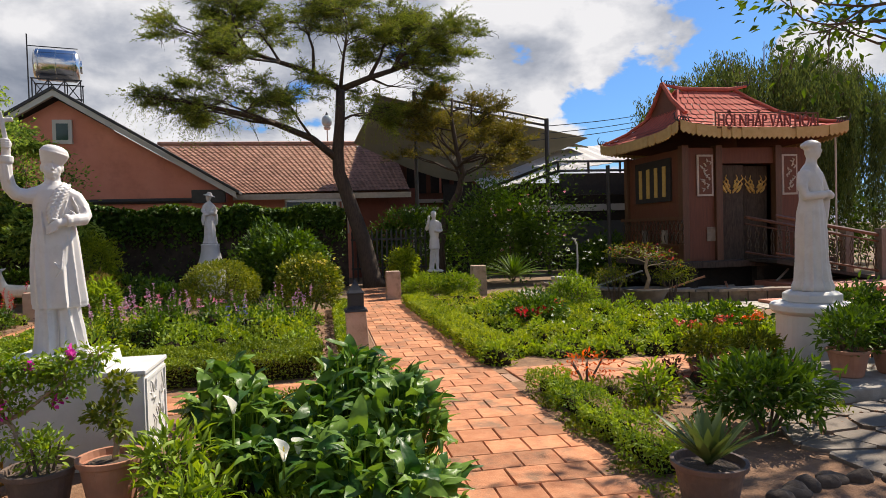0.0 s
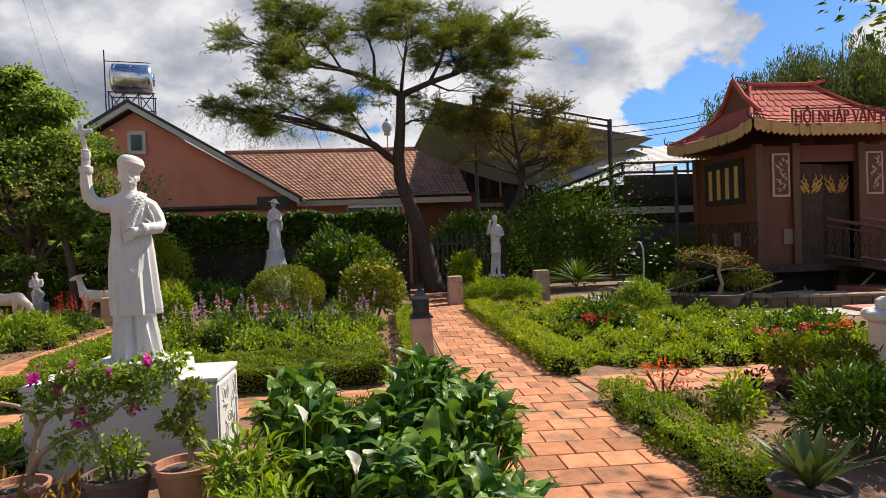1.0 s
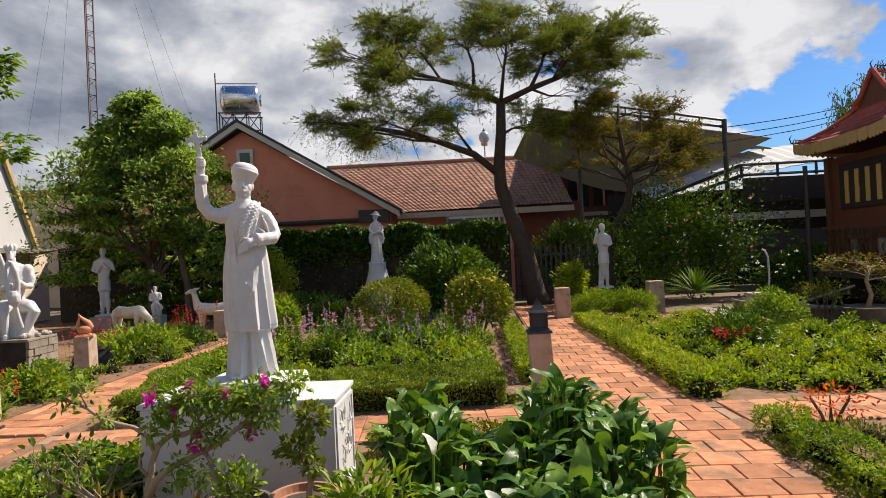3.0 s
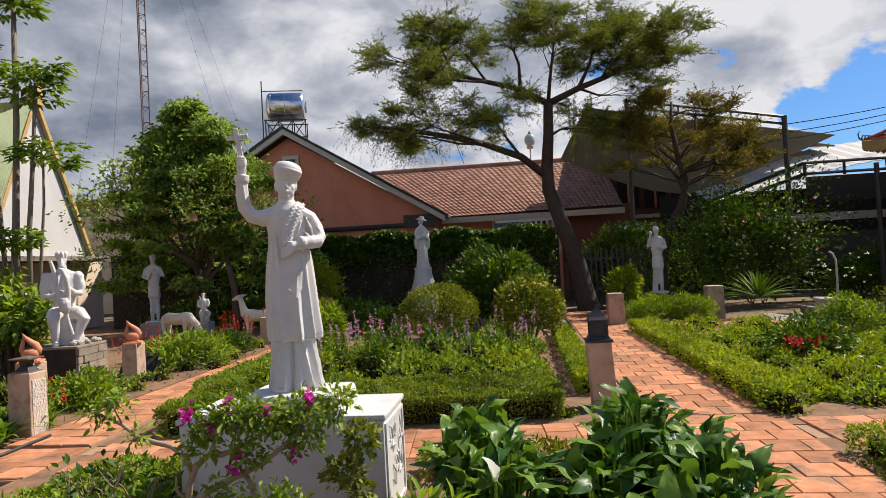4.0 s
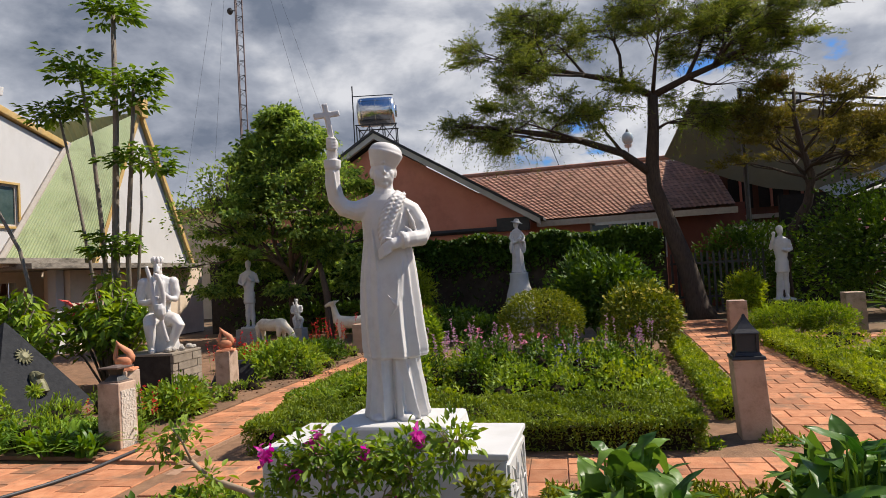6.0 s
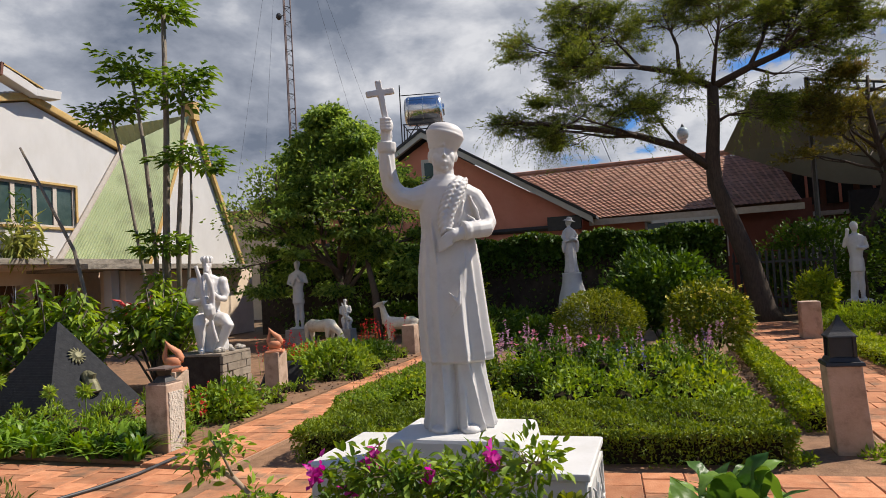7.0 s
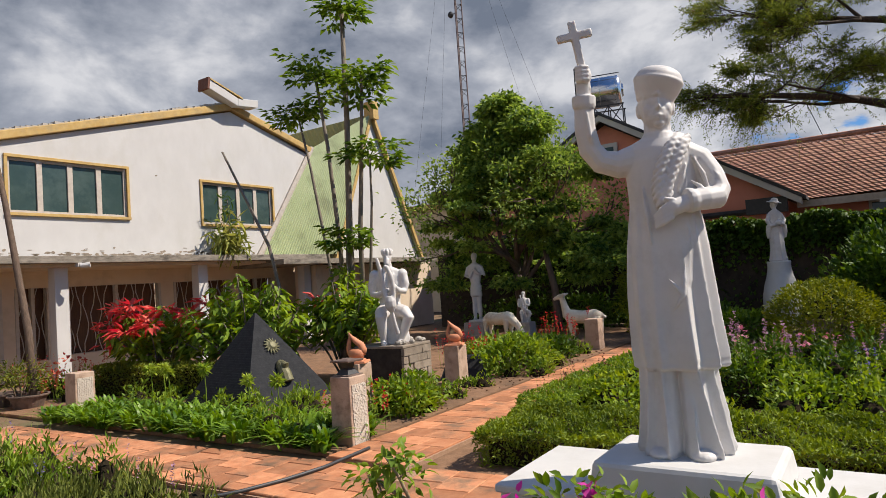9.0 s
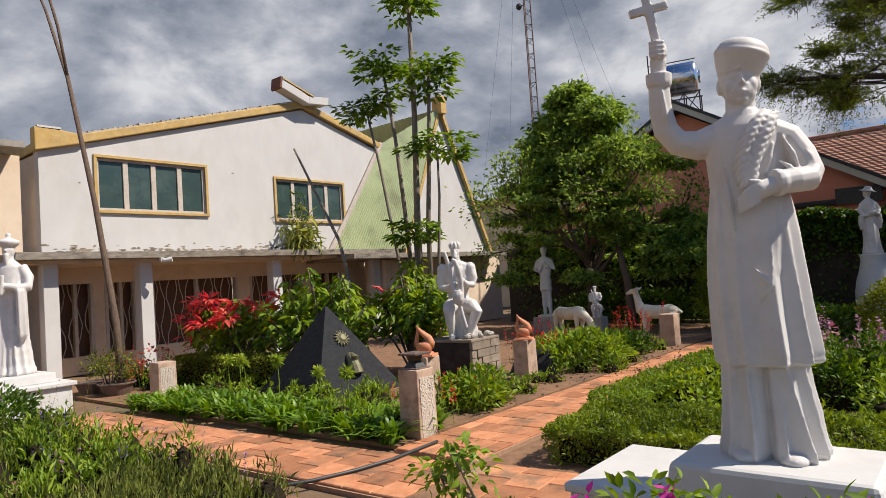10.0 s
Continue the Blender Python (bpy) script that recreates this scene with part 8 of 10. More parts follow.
def bougainvillea():
    ox, oy, oz = -1.44, 4.22, 0.24
    root = thing("bougainvillea", "gnarled bougainvillea bonsai with magenta flowers", "shrub", ox, oy, oz)
    s = Shape()
    rnd = random.Random(8)
    limbs = [
        ([(-1.44, 4.22, 0.24), (-1.415, 4.24, 0.44), (-1.40, 4.25, 0.55), (-1.37, 4.26, 0.64), (-1.30, 4.27, 0.695), (-1.22, 4.26, 0.70), (-1.12, 4.28, 0.735), (-1.0, 4.31, 0.80), (-0.88, 4.32, 0.88)], 0.030),
        ([(-1.385, 4.26, 0.60), (-1.41, 4.24, 0.70), (-1.49, 4.24, 0.755), (-1.60, 4.26, 0.775), (-1.69, 4.25, 0.81), (-1.78, 4.27, 0.87), (-1.93, 4.28, 0.93)], 0.023),
        ([(-1.42, 4.22, 0.34), (-1.36, 4.19, 0.46), (-1.27, 4.19, 0.53), (-1.20, 4.21, 0.565), (-1.06, 4.21, 0.625), (-0.98, 4.22, 0.66), (-0.88, 4.23, 0.74), (-0.76, 4.24, 0.84)], 0.028),
        ([(-1.08, 4.21, 0.62), (-1.03, 4.19, 0.56), (-1.02, 4.18, 0.49), (-0.98, 4.16, 0.45)], 0.020),
        ([(-0.90, 4.32, 0.87), (-0.76, 4.30, 0.93), (-0.60, 4.29, 0.965)], 0.011),
        ([(-1.26, 4.26, 0.70), (-1.27, 4.27, 0.80), (-1.22, 4.28, 0.92)], 0.012),
        ([(-1.12, 4.28, 0.735), (-1.13, 4.25, 0.84), (-1.06, 4.24, 0.94)], 0.011),
        ([(-1.78, 4.27, 0.87), (-1.80, 4.24, 0.96), (-1.86, 4.24, 1.03)], 0.009),
        ([(-1.41, 4.24, 0.46), (-1.45, 4.20, 0.54), (-1.43, 4.17, 0.62)], 0.014),
    ]
    for pts, r in limbs:
        m = len(pts) - 1
        s.tube([(x - ox, y - oy, z - oz) for x, y, z in pts], [r * 0.74 * (1 - 0.55 * i / m) * (1.14 if i % 2 else 0.92) for i in range(m + 1)], 9)
    # thick leaf pads above the limbs, bare wood below
    pads = [((-1.18, 4.27, 0.915), (0.20, 0.17, 0.085), 46), ((-0.98, 4.27, 0.90), (0.18, 0.16, 0.08), 40), ((-0.72, 4.27, 0.925), (0.17, 0.14, 0.085), 40),
            ((-0.80, 4.22, 0.79), (0.12, 0.10, 0.08), 20), ((-1.02, 4.20, 0.74), (0.11, 0.10, 0.06), 16), ((-1.86, 4.26, 0.96), (0.14, 0.12, 0.07), 16),
            ((-1.66, 4.24, 0.85), (0.08, 0.08, 0.04), 4), ((-1.30, 4.20, 0.78), (0.10, 0.10, 0.07), 16), ((-0.58, 4.28, 0.98), (0.09, 0.09, 0.05), 12), ((-1.14, 4.16, 0.52), (0.12, 0.08, 0.10), 18)]
    ends = [Vector(p) for pts, r in limbs for p in pts[1:]]
    tips = []
    for c, rr, n in pads:
        for k in range(n):
            d = Vector((rnd.gauss(0, 1), rnd.gauss(0, 1), rnd.gauss(0, 1))).normalized() * rnd.uniform(0.3, 1.0) ** 0.6
            p = Vector(c) + Vector((d.x * rr[0], d.y * rr[1], d.z * rr[2]))
            q = min(ends, key=lambda e: (e - p).length)
            o = Vector((ox, oy, oz))
            if k % 2 == 0:
                mid = q.lerp(p, 0.5) + Vector((rnd.gauss(0, 0.02), rnd.gauss(0, 0.02), -0.015))
                s.tube([q - o, mid - o, p - o], [0.0045, 0.0035, 0.0015], 4)
            tips.append((p - o, (p - q).normalized() if (p - q).length > 0 else Vector((0, 0, 1))))
    part("trunk", s, TWIG, root, "pale twisted branches", smooth=True)
    part("foliage", quick_mesh("foliage", *sprays(tips, 11, 0.055, 0.043, 0.46, 0.8, 0.15, LEAF6)), L_MID, root)
    for x, y, z in ((-1.37, 4.18, 0.91), (-1.36, 4.17, 0.95), (-1.15, 4.20, 0.985), (-0.93, 4.18, 0.95), (-1.08, 4.14, 0.72), (-1.09, 4.15, 0.66), (-0.79, 4.17, 0.73), (-1.22, 4.16, 0.87), (-0.70, 4.2, 1.0)):
        n = rnd.choice((10, 14, 18))
        P = np.array([(x - ox, y - oy, z - oz)] * n) + RNG.normal(0, 0.016, (n, 3))
        part("blossom", quick_mesh("blossom", *leaves(P, RNG.normal(0, 1, (n, 3)), 0.036, 0.85, LEAF6)), F_MAGENTA, root, "magenta bracts")
    return root


bougainvillea()
r = thing("bare_stemmed_shrub", "low shrub of pale bare stems in an orange pot", "shrub", -1.54, 4.12, 0.24)
s, tips = Shape(), []
rnd = random.Random(31)
for k in range(11):
    a = rnd.uniform(2.4, 3.9)
    L0 = rnd.uniform(0.28, 0.5)
    way = Vector((math.cos(a), math.sin(a) * 0.7, rnd.uniform(0.35, 0.9))).normalized()
    e = way * L0
    s.tube([(0.02 * k - 0.1, 0, 0), tuple(e * 0.5 + Vector((0, 0, 0.03))), tuple(e)], [0.007, 0.0055, 0.003], 5)
    tips.append((e, way))
    tips.append((e * 0.8, way))
tagged(part("stem", s, TWIG, r, smooth=True), kind="stuff")
part("foliage", quick_mesh("foliage", *sprays(tips, 4, 0.10, 0.045, 0.4, 0.8, 0.0, LEAF6)), L_MID, r)
bush("potted_shrub", "leafy shoots in a wide dark pot", (-0.92, 4.26, 0.40), (0.17, 0.15, 0.15), 420, 0.045, 0.42, L_MID, shell=0.2, template=LEAF6)
r = thing("topiary_shrub", "small topiary with leafy balls on a thin stem", "shrub", -0.52, 4.3, 0.26)
part("stem", Shape().tube([(0, 0, 0), (0.02, 0, 0.15), (-0.02, 0, 0.28), (0.05, 0, 0.5)], [0.022, 0.018, 0.014, 0.008], 7).tube([(-0.02, 0, 0.25), (-0.07, 0, 0.33)], [0.012, 0.007], 6), TWIG, r, smooth=True)
VF = []
for c, q, n in (((0.05, 0, 0.50), (0.10, 0.09, 0.085), 260), ((-0.05, 0, 0.33), (0.105, 0.09, 0.085), 260), ((0.03, 0.02, 0.22), (0.07, 0.07, 0.05), 110)):
    P, d = blob_points(n, c, q, 0.4, -0.9)
    VF.append(leaves(P, d * 0.8 + RNG.normal(0, 0.4, d.shape), 0.04, 0.6, LEAF6))
part("foliage", quick_mesh("foliage", *merge(*VF)), L_HEDGE, r)
bush("potted_shrub", "small leafy shrub with narrow glossy leaves", (-0.12, 4.05, 0.32), (0.26, 0.24, 0.24), 420, 0.10, 0.28, L_MID, shell=0.3, template=LEAF6)
bush("potted_shrub", "low leafy shrub among the pots", (0.05, 3.75, 0.2), (0.25, 0.22, 0.2), 360, 0.09, 0.28, L_MID, shell=0.3, template=LEAF6)
r = thing("twiggy_shrub", "small sparse shrub with dark hanging leaves", "shrub", -2.05, 4.55, 0)
s, tips = Shape(), []
rnd = random.Random(17)
for k in range(9):
    branch_tree(s, (0, 0, 0.05), (math.cos(k * 0.7) * 0.6, math.sin(k * 0.7) * 0.5, 1.0), 0.26, 0.010, 2, 0.6, tips, rnd, 0.1, 4)
tagged(part("stem", s, TWIG, r), kind="stuff")
part("foliage", quick_mesh("foliage", *sprays(tips, 2, 0.12, 0.06, 0.48, 0.8, 0.2, LEAF6)), L_DARK, r)

# beds round the pedestal
tagged(part("bed_soil", Shape().box(-3.9, 1.6, 2.9, 6.7, -0.02, 0.017), SOIL), "brown soil round the white pedestal", "soil", kind="structure")
hedge("low clipped hedge beside the white pedestal", -2.95, -1.95, 4.75, 5.75, 0.25, 2000, 0.055, 0.45, L_MID, wob=0.09)
hedge("low green hedge behind the calla plants", -0.42, 1.3, 5.75, 6.15, 0.2, 2200, 0.05, 0.4, L_HEDGE)
stuff("ground_cover", "low green plants round the pots", "plants", clumps((-1.9, 0.1, 3.1, 4.0), 9, 0.16, 0.14, 70, 0.06, 0.35), L_MID)
stuff("dry_twigs", "dry grass and twigs among the shrubs", "plants", clumps((-2.2, -1.3, 4.0, 4.7), 10, 0.3, 0.2, 30, 0.18, 0.06, up=0.6), L_DRY)
dots((-1.4, -0.9, 3.3, 3.7), 16, 0.12, 0.2, 0.035, F_PINK, "pink_blossom", "tiny pink blossoms by the pots")


# -- calla lilies --
def calla_leaf(seed):
    """A broad arrow-shaped blade with two short lobes, folded along its midrib and arching at the tip."""
    rnd = random.Random(seed)
    V, m = [], 10
    ln, wide = 0.235, rnd.uniform(0.078, 0.094)
    bend, curl = rnd.uniform(0.14, 0.30), rnd.uniform(-0.03, 0.03)
    for i in range(m + 1):
        q = i / m
        w = wide * 1.28 * (1 - q) ** 0.72 * (q + 0.10) ** 0.26 if q < 0.99 else 0.0012
        z = 0.09 * q - bend * q * q
        for c in (-1, -0.55, 0, 0.55, 1):
            k = abs(c)
            ripple = 0.014 * math.sin(q * 12 + c * 2.3 + seed) * k
            V.append((ln * q - 0.075 * k * k * (1 - q) ** 4, w * c + curl * q * q, z + k * w * 0.34 - 0.05 * k * k * w + ripple))
    s = Shape().add(V, [(5 * i + j, 5 * i + j + 1, 5 * i + j + 6, 5 * i + j + 5) for i in range(m) for j in range(4)])
    me = s.mesh("leaf", True)
    me.materials.append(L_CALLA_ONE)
    return me


def single_leaf_mat(name, dark, light):
    """Large single leaves: a colour per piece, paler midrib and side veins."""
    mt = leaf_mat(name, dark, light, 0.30, 0.40)
    nt = mt.node_tree
    N, L = nt.nodes.new, nt.links.new
    info = N("ShaderNodeObjectInfo")
    ramp = next(n for n in nt.nodes if n.type == "VALTORGB")
    for lk in list(nt.links):
        if lk.to_node == ramp:
            nt.links.remove(lk)
    L(info.outputs["Random"], ramp.inputs[0])
    tc, wv = N("ShaderNodeTexCoord"), N("ShaderNodeTexWave")
    wv.inputs["Scale"].default_value, wv.inputs["Distortion"].default_value = 9.0, 0.6
    wv.bands_direction = "DIAGONAL"
    L(tc.outputs["Object"], wv.inputs["Vector"])
    b = N("ShaderNodeBump")
    b.inputs["Strength"].default_value, b.inputs["Distance"].default_value = 0.25, 0.01
    L(wv.outputs[0], b.inputs["Height"])
    L(b.outputs[0], nt.nodes["Principled BSDF"].inputs["Normal"])
    return mt


L_CALLA_ONE = single_leaf_mat("calla_leaf_blade", (0.016, 0.062, 0.014), (0.110, 0.205, 0.048))
CALLA = [calla_leaf(k) for k in range(7)]


def calla_plant(x, y, n, spread, h, seed):
    root = thing("calla_plant", "clump of calla lilies with broad glossy green leaves", "plant", x, y, 0, "calla lily clumps")
    rnd = random.Random(seed)
    st = Shape()
    for k in range(n):
        a = rnd.uniform(0, 2 * math.pi)
        rr = spread * math.sqrt(rnd.uniform(0.02, 1))
        hh = h * (1.08 - 0.5 * (rr / spread) ** 2) * rnd.uniform(0.6, 1.05)
        bx, by = rr * math.cos(a), rr * math.sin(a)
        st.tube([(bx * 0.5, by * 0.5, 0), (bx * 0.8, by * 0.8, hh * 0.6), (bx, by, hh)], [0.010, 0.008, 0.005], 5)
        ob = part("leaf", CALLA[k % 7], None, root)
        az = a + rnd.gauss(0, 0.7)
        k2 = rnd.uniform(0.42, 0.78)
        ob.matrix_basis = pose(bx, by, hh, rnd.gauss(0, 26), rnd.gauss(-52, 26), math.degrees(az)) @ Matrix.Diagonal((k2 * 0.92, k2 * rnd.uniform(1.05, 1.3), k2, 1))
    tagged(part("stalk", st, L_MID, root), kind="stuff")
    return root


for k, (x, y, n, sp, h) in enumerate(((0.08, 5.0, 46, 0.27, 0.70), (0.24, 4.62, 42, 0.30, 0.58), (0.98, 4.85, 56, 0.34, 0.74), (1.28, 4.4, 46, 0.34, 0.60), (1.12, 5.2, 44, 0.32, 0.66), (0.50, 4.2, 32, 0.30, 0.42), (0.98, 3.9, 42, 0.40, 0.46), (1.36, 4.9, 40, 0.28, 0.58), (0.74, 4.5, 34, 0.28, 0.56), (1.3, 3.5, 28, 0.26, 0.34))):
    calla_plant(x, y, int(n * 2.3), sp, h, 30 + k)


def calla_flower(x, y, z, turn):
    root = thing("calla_flower", "white calla lily flower on a green stalk", "flower", x, y, 0, "calla flowers")
    root.rotation_euler = (0, 0, radians(turn))
    part("stalk", Shape().tube([(0, 0, 0), (0.01, 0, z * 0.6), (0, 0, z)], [0.009, 0.008, 0.007], 6), L_MID, root)
    V, n = [], 16
    rows = [(0.008, 0.0), (0.018, 0.03), (0.026, 0.06), (0.042, 0.09)]
    for r0, h in rows:
        for k in range(n):
            a = 2 * math.pi * k / n
            q = 1 + (0.5 * math.cos(a) if h > 0.05 else 0)
            V.append((r0 * math.cos(a) * q, r0 * math.sin(a), z + h + (0.035 * math.cos(a) if h > 0.05 else 0)))
    s = Shape().add(V, [(i * n + k, i * n + (k + 1) % n, (i + 1) * n + (k + 1) % n, (i + 1) * n + k) for i in range(3) for k in range(n)])
    part("spathe", s, F_WHITE, root, smooth=True)
    part("spadix", Shape().tube([(0, 0, z + 0.02), (0, 0, z + 0.085)], [0.006, 0.004], 6), F_YELLOW, root)
    return root


stuff("undergrowth", "small leafy plants below the calla lilies", "plants", clumps((0.0, 1.45, 3.0, 4.2), 16, 0.24, 0.14, 60, 0.085, 0.28, up=0.7), L_MID)
calla_flower(0.22, 4.2, 0.56, 200)
calla_flower(0.55, 3.75, 0.38, 150)
calla_flower(1.2, 3.7, 0.30, 220)
calla_flower(0.62, 4.0, 0.33, 260)

# -- west beds --
tagged(part("bed_soil", Shape().box(-14.2, -4.95, 7.15, 20.0, -0.02, 0.02), SOIL), "brown soil of the west beds", "soil", kind="structure")


L_STRAP = leaf_mat("strap_leaf", (0.042, 0.108, 0.014), (0.145, 0.255, 0.034), 0.32, 0.42)


def agapanthus(x, y):
    root = thing("agapanthus", "strappy green agapanthus clump", "plant", x, y, 0, "agapanthus along the path")
    n = 58
    a = RNG.uniform(0, 2 * np.pi, n)
    P = np.stack([RNG.normal(0, 0.05, n), RNG.normal(0, 0.05, n), np.full(n, 0.02)], 1)
    el = RNG.uniform(0.70, 1.45, n)
    ln = RNG.uniform(0.30, 0.48, n)
    segs = 6
    V, F = [], []
    for i in range(n):
        o = len(V)
        ca, sa = math.cos(a[i]), math.sin(a[i])
        for j in range(segs + 1):
            q = j / segs
            w = 0.023 * (1 - q ** 2.4) * (0.7 + 0.5 * q) + 0.001
            hx = ln[i] * q * math.cos(el[i]) * (1 + 0.4 * q)
            hz = ln[i] * q * math.sin(el[i]) - 0.42 * ln[i] * q ** 2.4
            V += [(P[i, 0] + hx * ca - w * sa, P[i, 1] + hx * sa + w * ca, hz + 0.02), (P[i, 0] + hx * ca + w * sa, P[i, 1] + hx * sa - w * ca, hz + 0.02)]
        F += [(o + 2 * j, o + 2 * j + 1, o + 2 * j + 3, o + 2 * j + 2) for j in range(segs)]
    part("foliage", quick_mesh("foliage", V, F), L_STRAP, root)
    return root


for row, y in enumerate((7.25, 7.55, 7.85)):
    for i in range(13):
        x = -9.9 + i * 0.4 + (row % 2) * 0.2
        if x < -5.0:
            agapanthus(x + RNG.uniform(-0.08, 0.08), y + 0.035 * (x + 5) + RNG.uniform(-0.08, 0.08))


L_SEED = leaf_mat("seed_head_green", (0.16, 0.26, 0.05), (0.33, 0.42, 0.11), 0.35)


def seed_head(x, y, z):
    root = thing("drumstick_flower", "green agapanthus seed head on a tall stalk", "flower", x, y, 0, "seed heads")
    part("stalk", Shape().tube([(0, 0, 0), (0.02, 0, z * 0.6), (0, 0, z)], [0.008, 0.007, 0.005], 5), L_MID, root)
    d = unit(RNG.normal(0, 1, (120, 3)))
    P = d * 0.02 + np.array([0, 0, z])
    part("umbel", quick_mesh("umbel", *leaves(P, d + np.array([0, 0, 0.2]), 0.082, 0.22)), L_SEED, root)


for x, y, z in ((-9.0, 7.9, 0.62), (-8.55, 7.8, 0.66), (-8.9, 8.1, 0.55), (-7.75, 7.85, 0.66), (-6.35, 7.8, 0.56), (-7.1, 8.0, 0.5)):
    seed_head(x, y, z)
hedge("clipped yellow-green hedge behind the agapanthus", -11.8, -9.1, 8.72, 9.22, 0.52, 2600, 0.045, 0.45, L_HEDGE, wob=0.04, turn=8)


def poinsettia(label, x, y, h, r, n, red, seed, material=None):
    """A loose shrub: bare stems below, whorls of drooping leaves above, red bracts at some tips."""
    root = thing("poinsettia", label, "shrub", x, y, 0, "poinsettias before the house")
    rnd = random.Random(seed)
    s, VF, ends = Shape(), [], []
    for k in range(n):
        a = 2.4 * k + rnd.uniform(-0.4, 0.4)
        q = r * math.sqrt((k + 0.5) / n)
        tip = Vector((q * math.cos(a), q * math.sin(a) * 0.7, h * (1.05 - 0.45 * (q / r) ** 2) * rnd.uniform(0.72, 1.05)))
        mid = Vector((tip.x * 0.45, tip.y * 0.45, tip.z * 0.55))
        s.tube([(tip.x * 0.1, tip.y * 0.1, 0), mid, tip], [0.022, 0.016, 0.007], 6)
        m = rnd.randint(36, 50)
        t = RNG.uniform(0.0, 1.0, m) ** 0.7
        P = np.array(tuple(mid)) + np.outer(t, np.array(tuple(tip - mid)))
        b = RNG.uniform(0, 2 * np.pi, m)
        out = np.stack([np.cos(b), np.sin(b), np.zeros(m)], 1)
        P = P + out * RNG.uniform(0.03, 0.12, m)[:, None]
        VF.append(leaves(P, out + np.array([0, 0, -0.45]) + RNG.normal(0, 0.25, out.shape), 0.19, 0.40, lift=2.2))
        if k in red:
            ends.append(tip)
    tagged(part("stem", s, BARK_GREY, root, smooth=True), kind="stuff")
    part("foliage", quick_mesh("foliage", *merge(*VF)), material or L_MID, root)
    for e in ends:
        d = RNG.normal(0, 1, (30, 3)) * np.array([1, 1, 0.25])
        P = np.array(tuple(e)) + d * 0.08 + np.array([0, 0, 0.11])
        tagged(part("bract", quick_mesh("bract", *leaves(P, unit(d) + RNG.normal(0, 0.3, d.shape), 0.20, 0.36, lift=2.5)), F_POINSETTIA, root, "coral red bracts"), kind="stuff")
    return root


poinsettia("leafy poinsettia shrub with coral red bracts", -11.25, 9.5, 1.6, 1.2, 26, (2, 5, 7, 10, 12, 13, 15, 18, 20, 21, 23, 25), 3)
poinsettia("tall green poinsettia shrub with few red bracts", -9.3, 9.9, 1.85, 1.25, 42, (30, 38), 4)
poinsettia("tall green poinsettia shrub beside the lyre player", -8.15, 11.0, 1.95, 1.0, 36, (17, 30), 5)
dots((-12.9, -11.7, 7.9, 8.9), 26, 0.3, 0.7, 0.06, F_CORAL, "red_salvia", "red salvia flowers before the white house")
spikes((-12.9, -11.6, 7.7, 8.9), 34, 0.45, 0.85, 24, F_CORAL, "salvia_spikes", "orange red salvia spikes before the white house", size=0.03)
stuff("salvia_leaves", "green leaves of the salvia patch", "plants", clumps((-13, -11.7, 7.7, 9.0), 6, 0.42, 0.22, 110, 0.07, 0.4), L_MID)
stuff("ground_cover", "small green plants between pyramid and post", "plants", clumps((-6.9, -5.1, 7.4, 9.3), 6, 0.38, 0.2, 100, 0.07, 0.3, up=0.9), L_MID)
bush("low_shrub", "low bright green shrub beside the west path", (-5.35, 9.0, 0.18), (0.40, 0.55, 0.26), 1500, 0.085, 0.48, L_MID, lumps=0.25)
bush("low_shrub", "low green shrub behind the flame post", (-5.6, 12.2, 0.25), (0.7, 0.75, 0.35), 2200, 0.095, 0.48, L_MID, lumps=0.3)
bush("low_shrub", "green shrub with red salvia beside the deer", (-6.3, 13.0, 0.18), (0.9, 0.7, 0.3), 4000, 0.09, 0.45, L_MID)
bush("low_shrub", "leafy shrub beside the grazing deer", (-5.7, 13.9, 0.16), (0.5, 0.5, 0.26), 2600, 0.08, 0.45, L_DARK)
bush("low_shrub", "dry pale shrub beyond the far post", (-4.2, 15.9, 0.45), (0.45, 0.5, 0.5), 1800, 0.09, 0.25, L_DRY)
spikes((-6.3, -5.5, 14.2, 15.3), 16, 0.5, 0.85, 26, F_RED, "salvia_spikes", "red salvia spikes beside the deer", size=0.035)
spikes((-6.2, -5.0, 8.0, 9.2), 12, 0.35, 0.55, 22, F_RED, "salvia_spikes", "red salvia spikes beside the post", size=0.03)
spikes((-7.2, -6.2, 12.0, 12.8), 18, 0.5, 0.8, 24, F_RED, "salvia_spikes", "red salvia spikes behind the block pedestal", size=0.035)
bush("bamboo_shrub", "feathery yellow-green bamboo clump", (-5.1, 18.2, 0.9), (0.7, 0.6, 1.0), 5200, 0.13, 0.14, L_LIME, out=0.4)
bush("dark_shrub", "dark undergrowth below the leafy tree", (-8.0, 19.6, 0.45), (2.6, 0.8, 0.55), 3000, 0.13, 0.45, L_DARK)
bush("dark_shrub", "dark undergrowth beside the ivy wall", (-4.2, 18.6, 0.3), (1.2, 0.6, 0.42), 1800, 0.12, 0.45, L_DARK)

L_SAGE = leaf_mat("sage_leaf", (0.07, 0.10, 0.035), (0.19, 0.235, 0.085), 0.3)
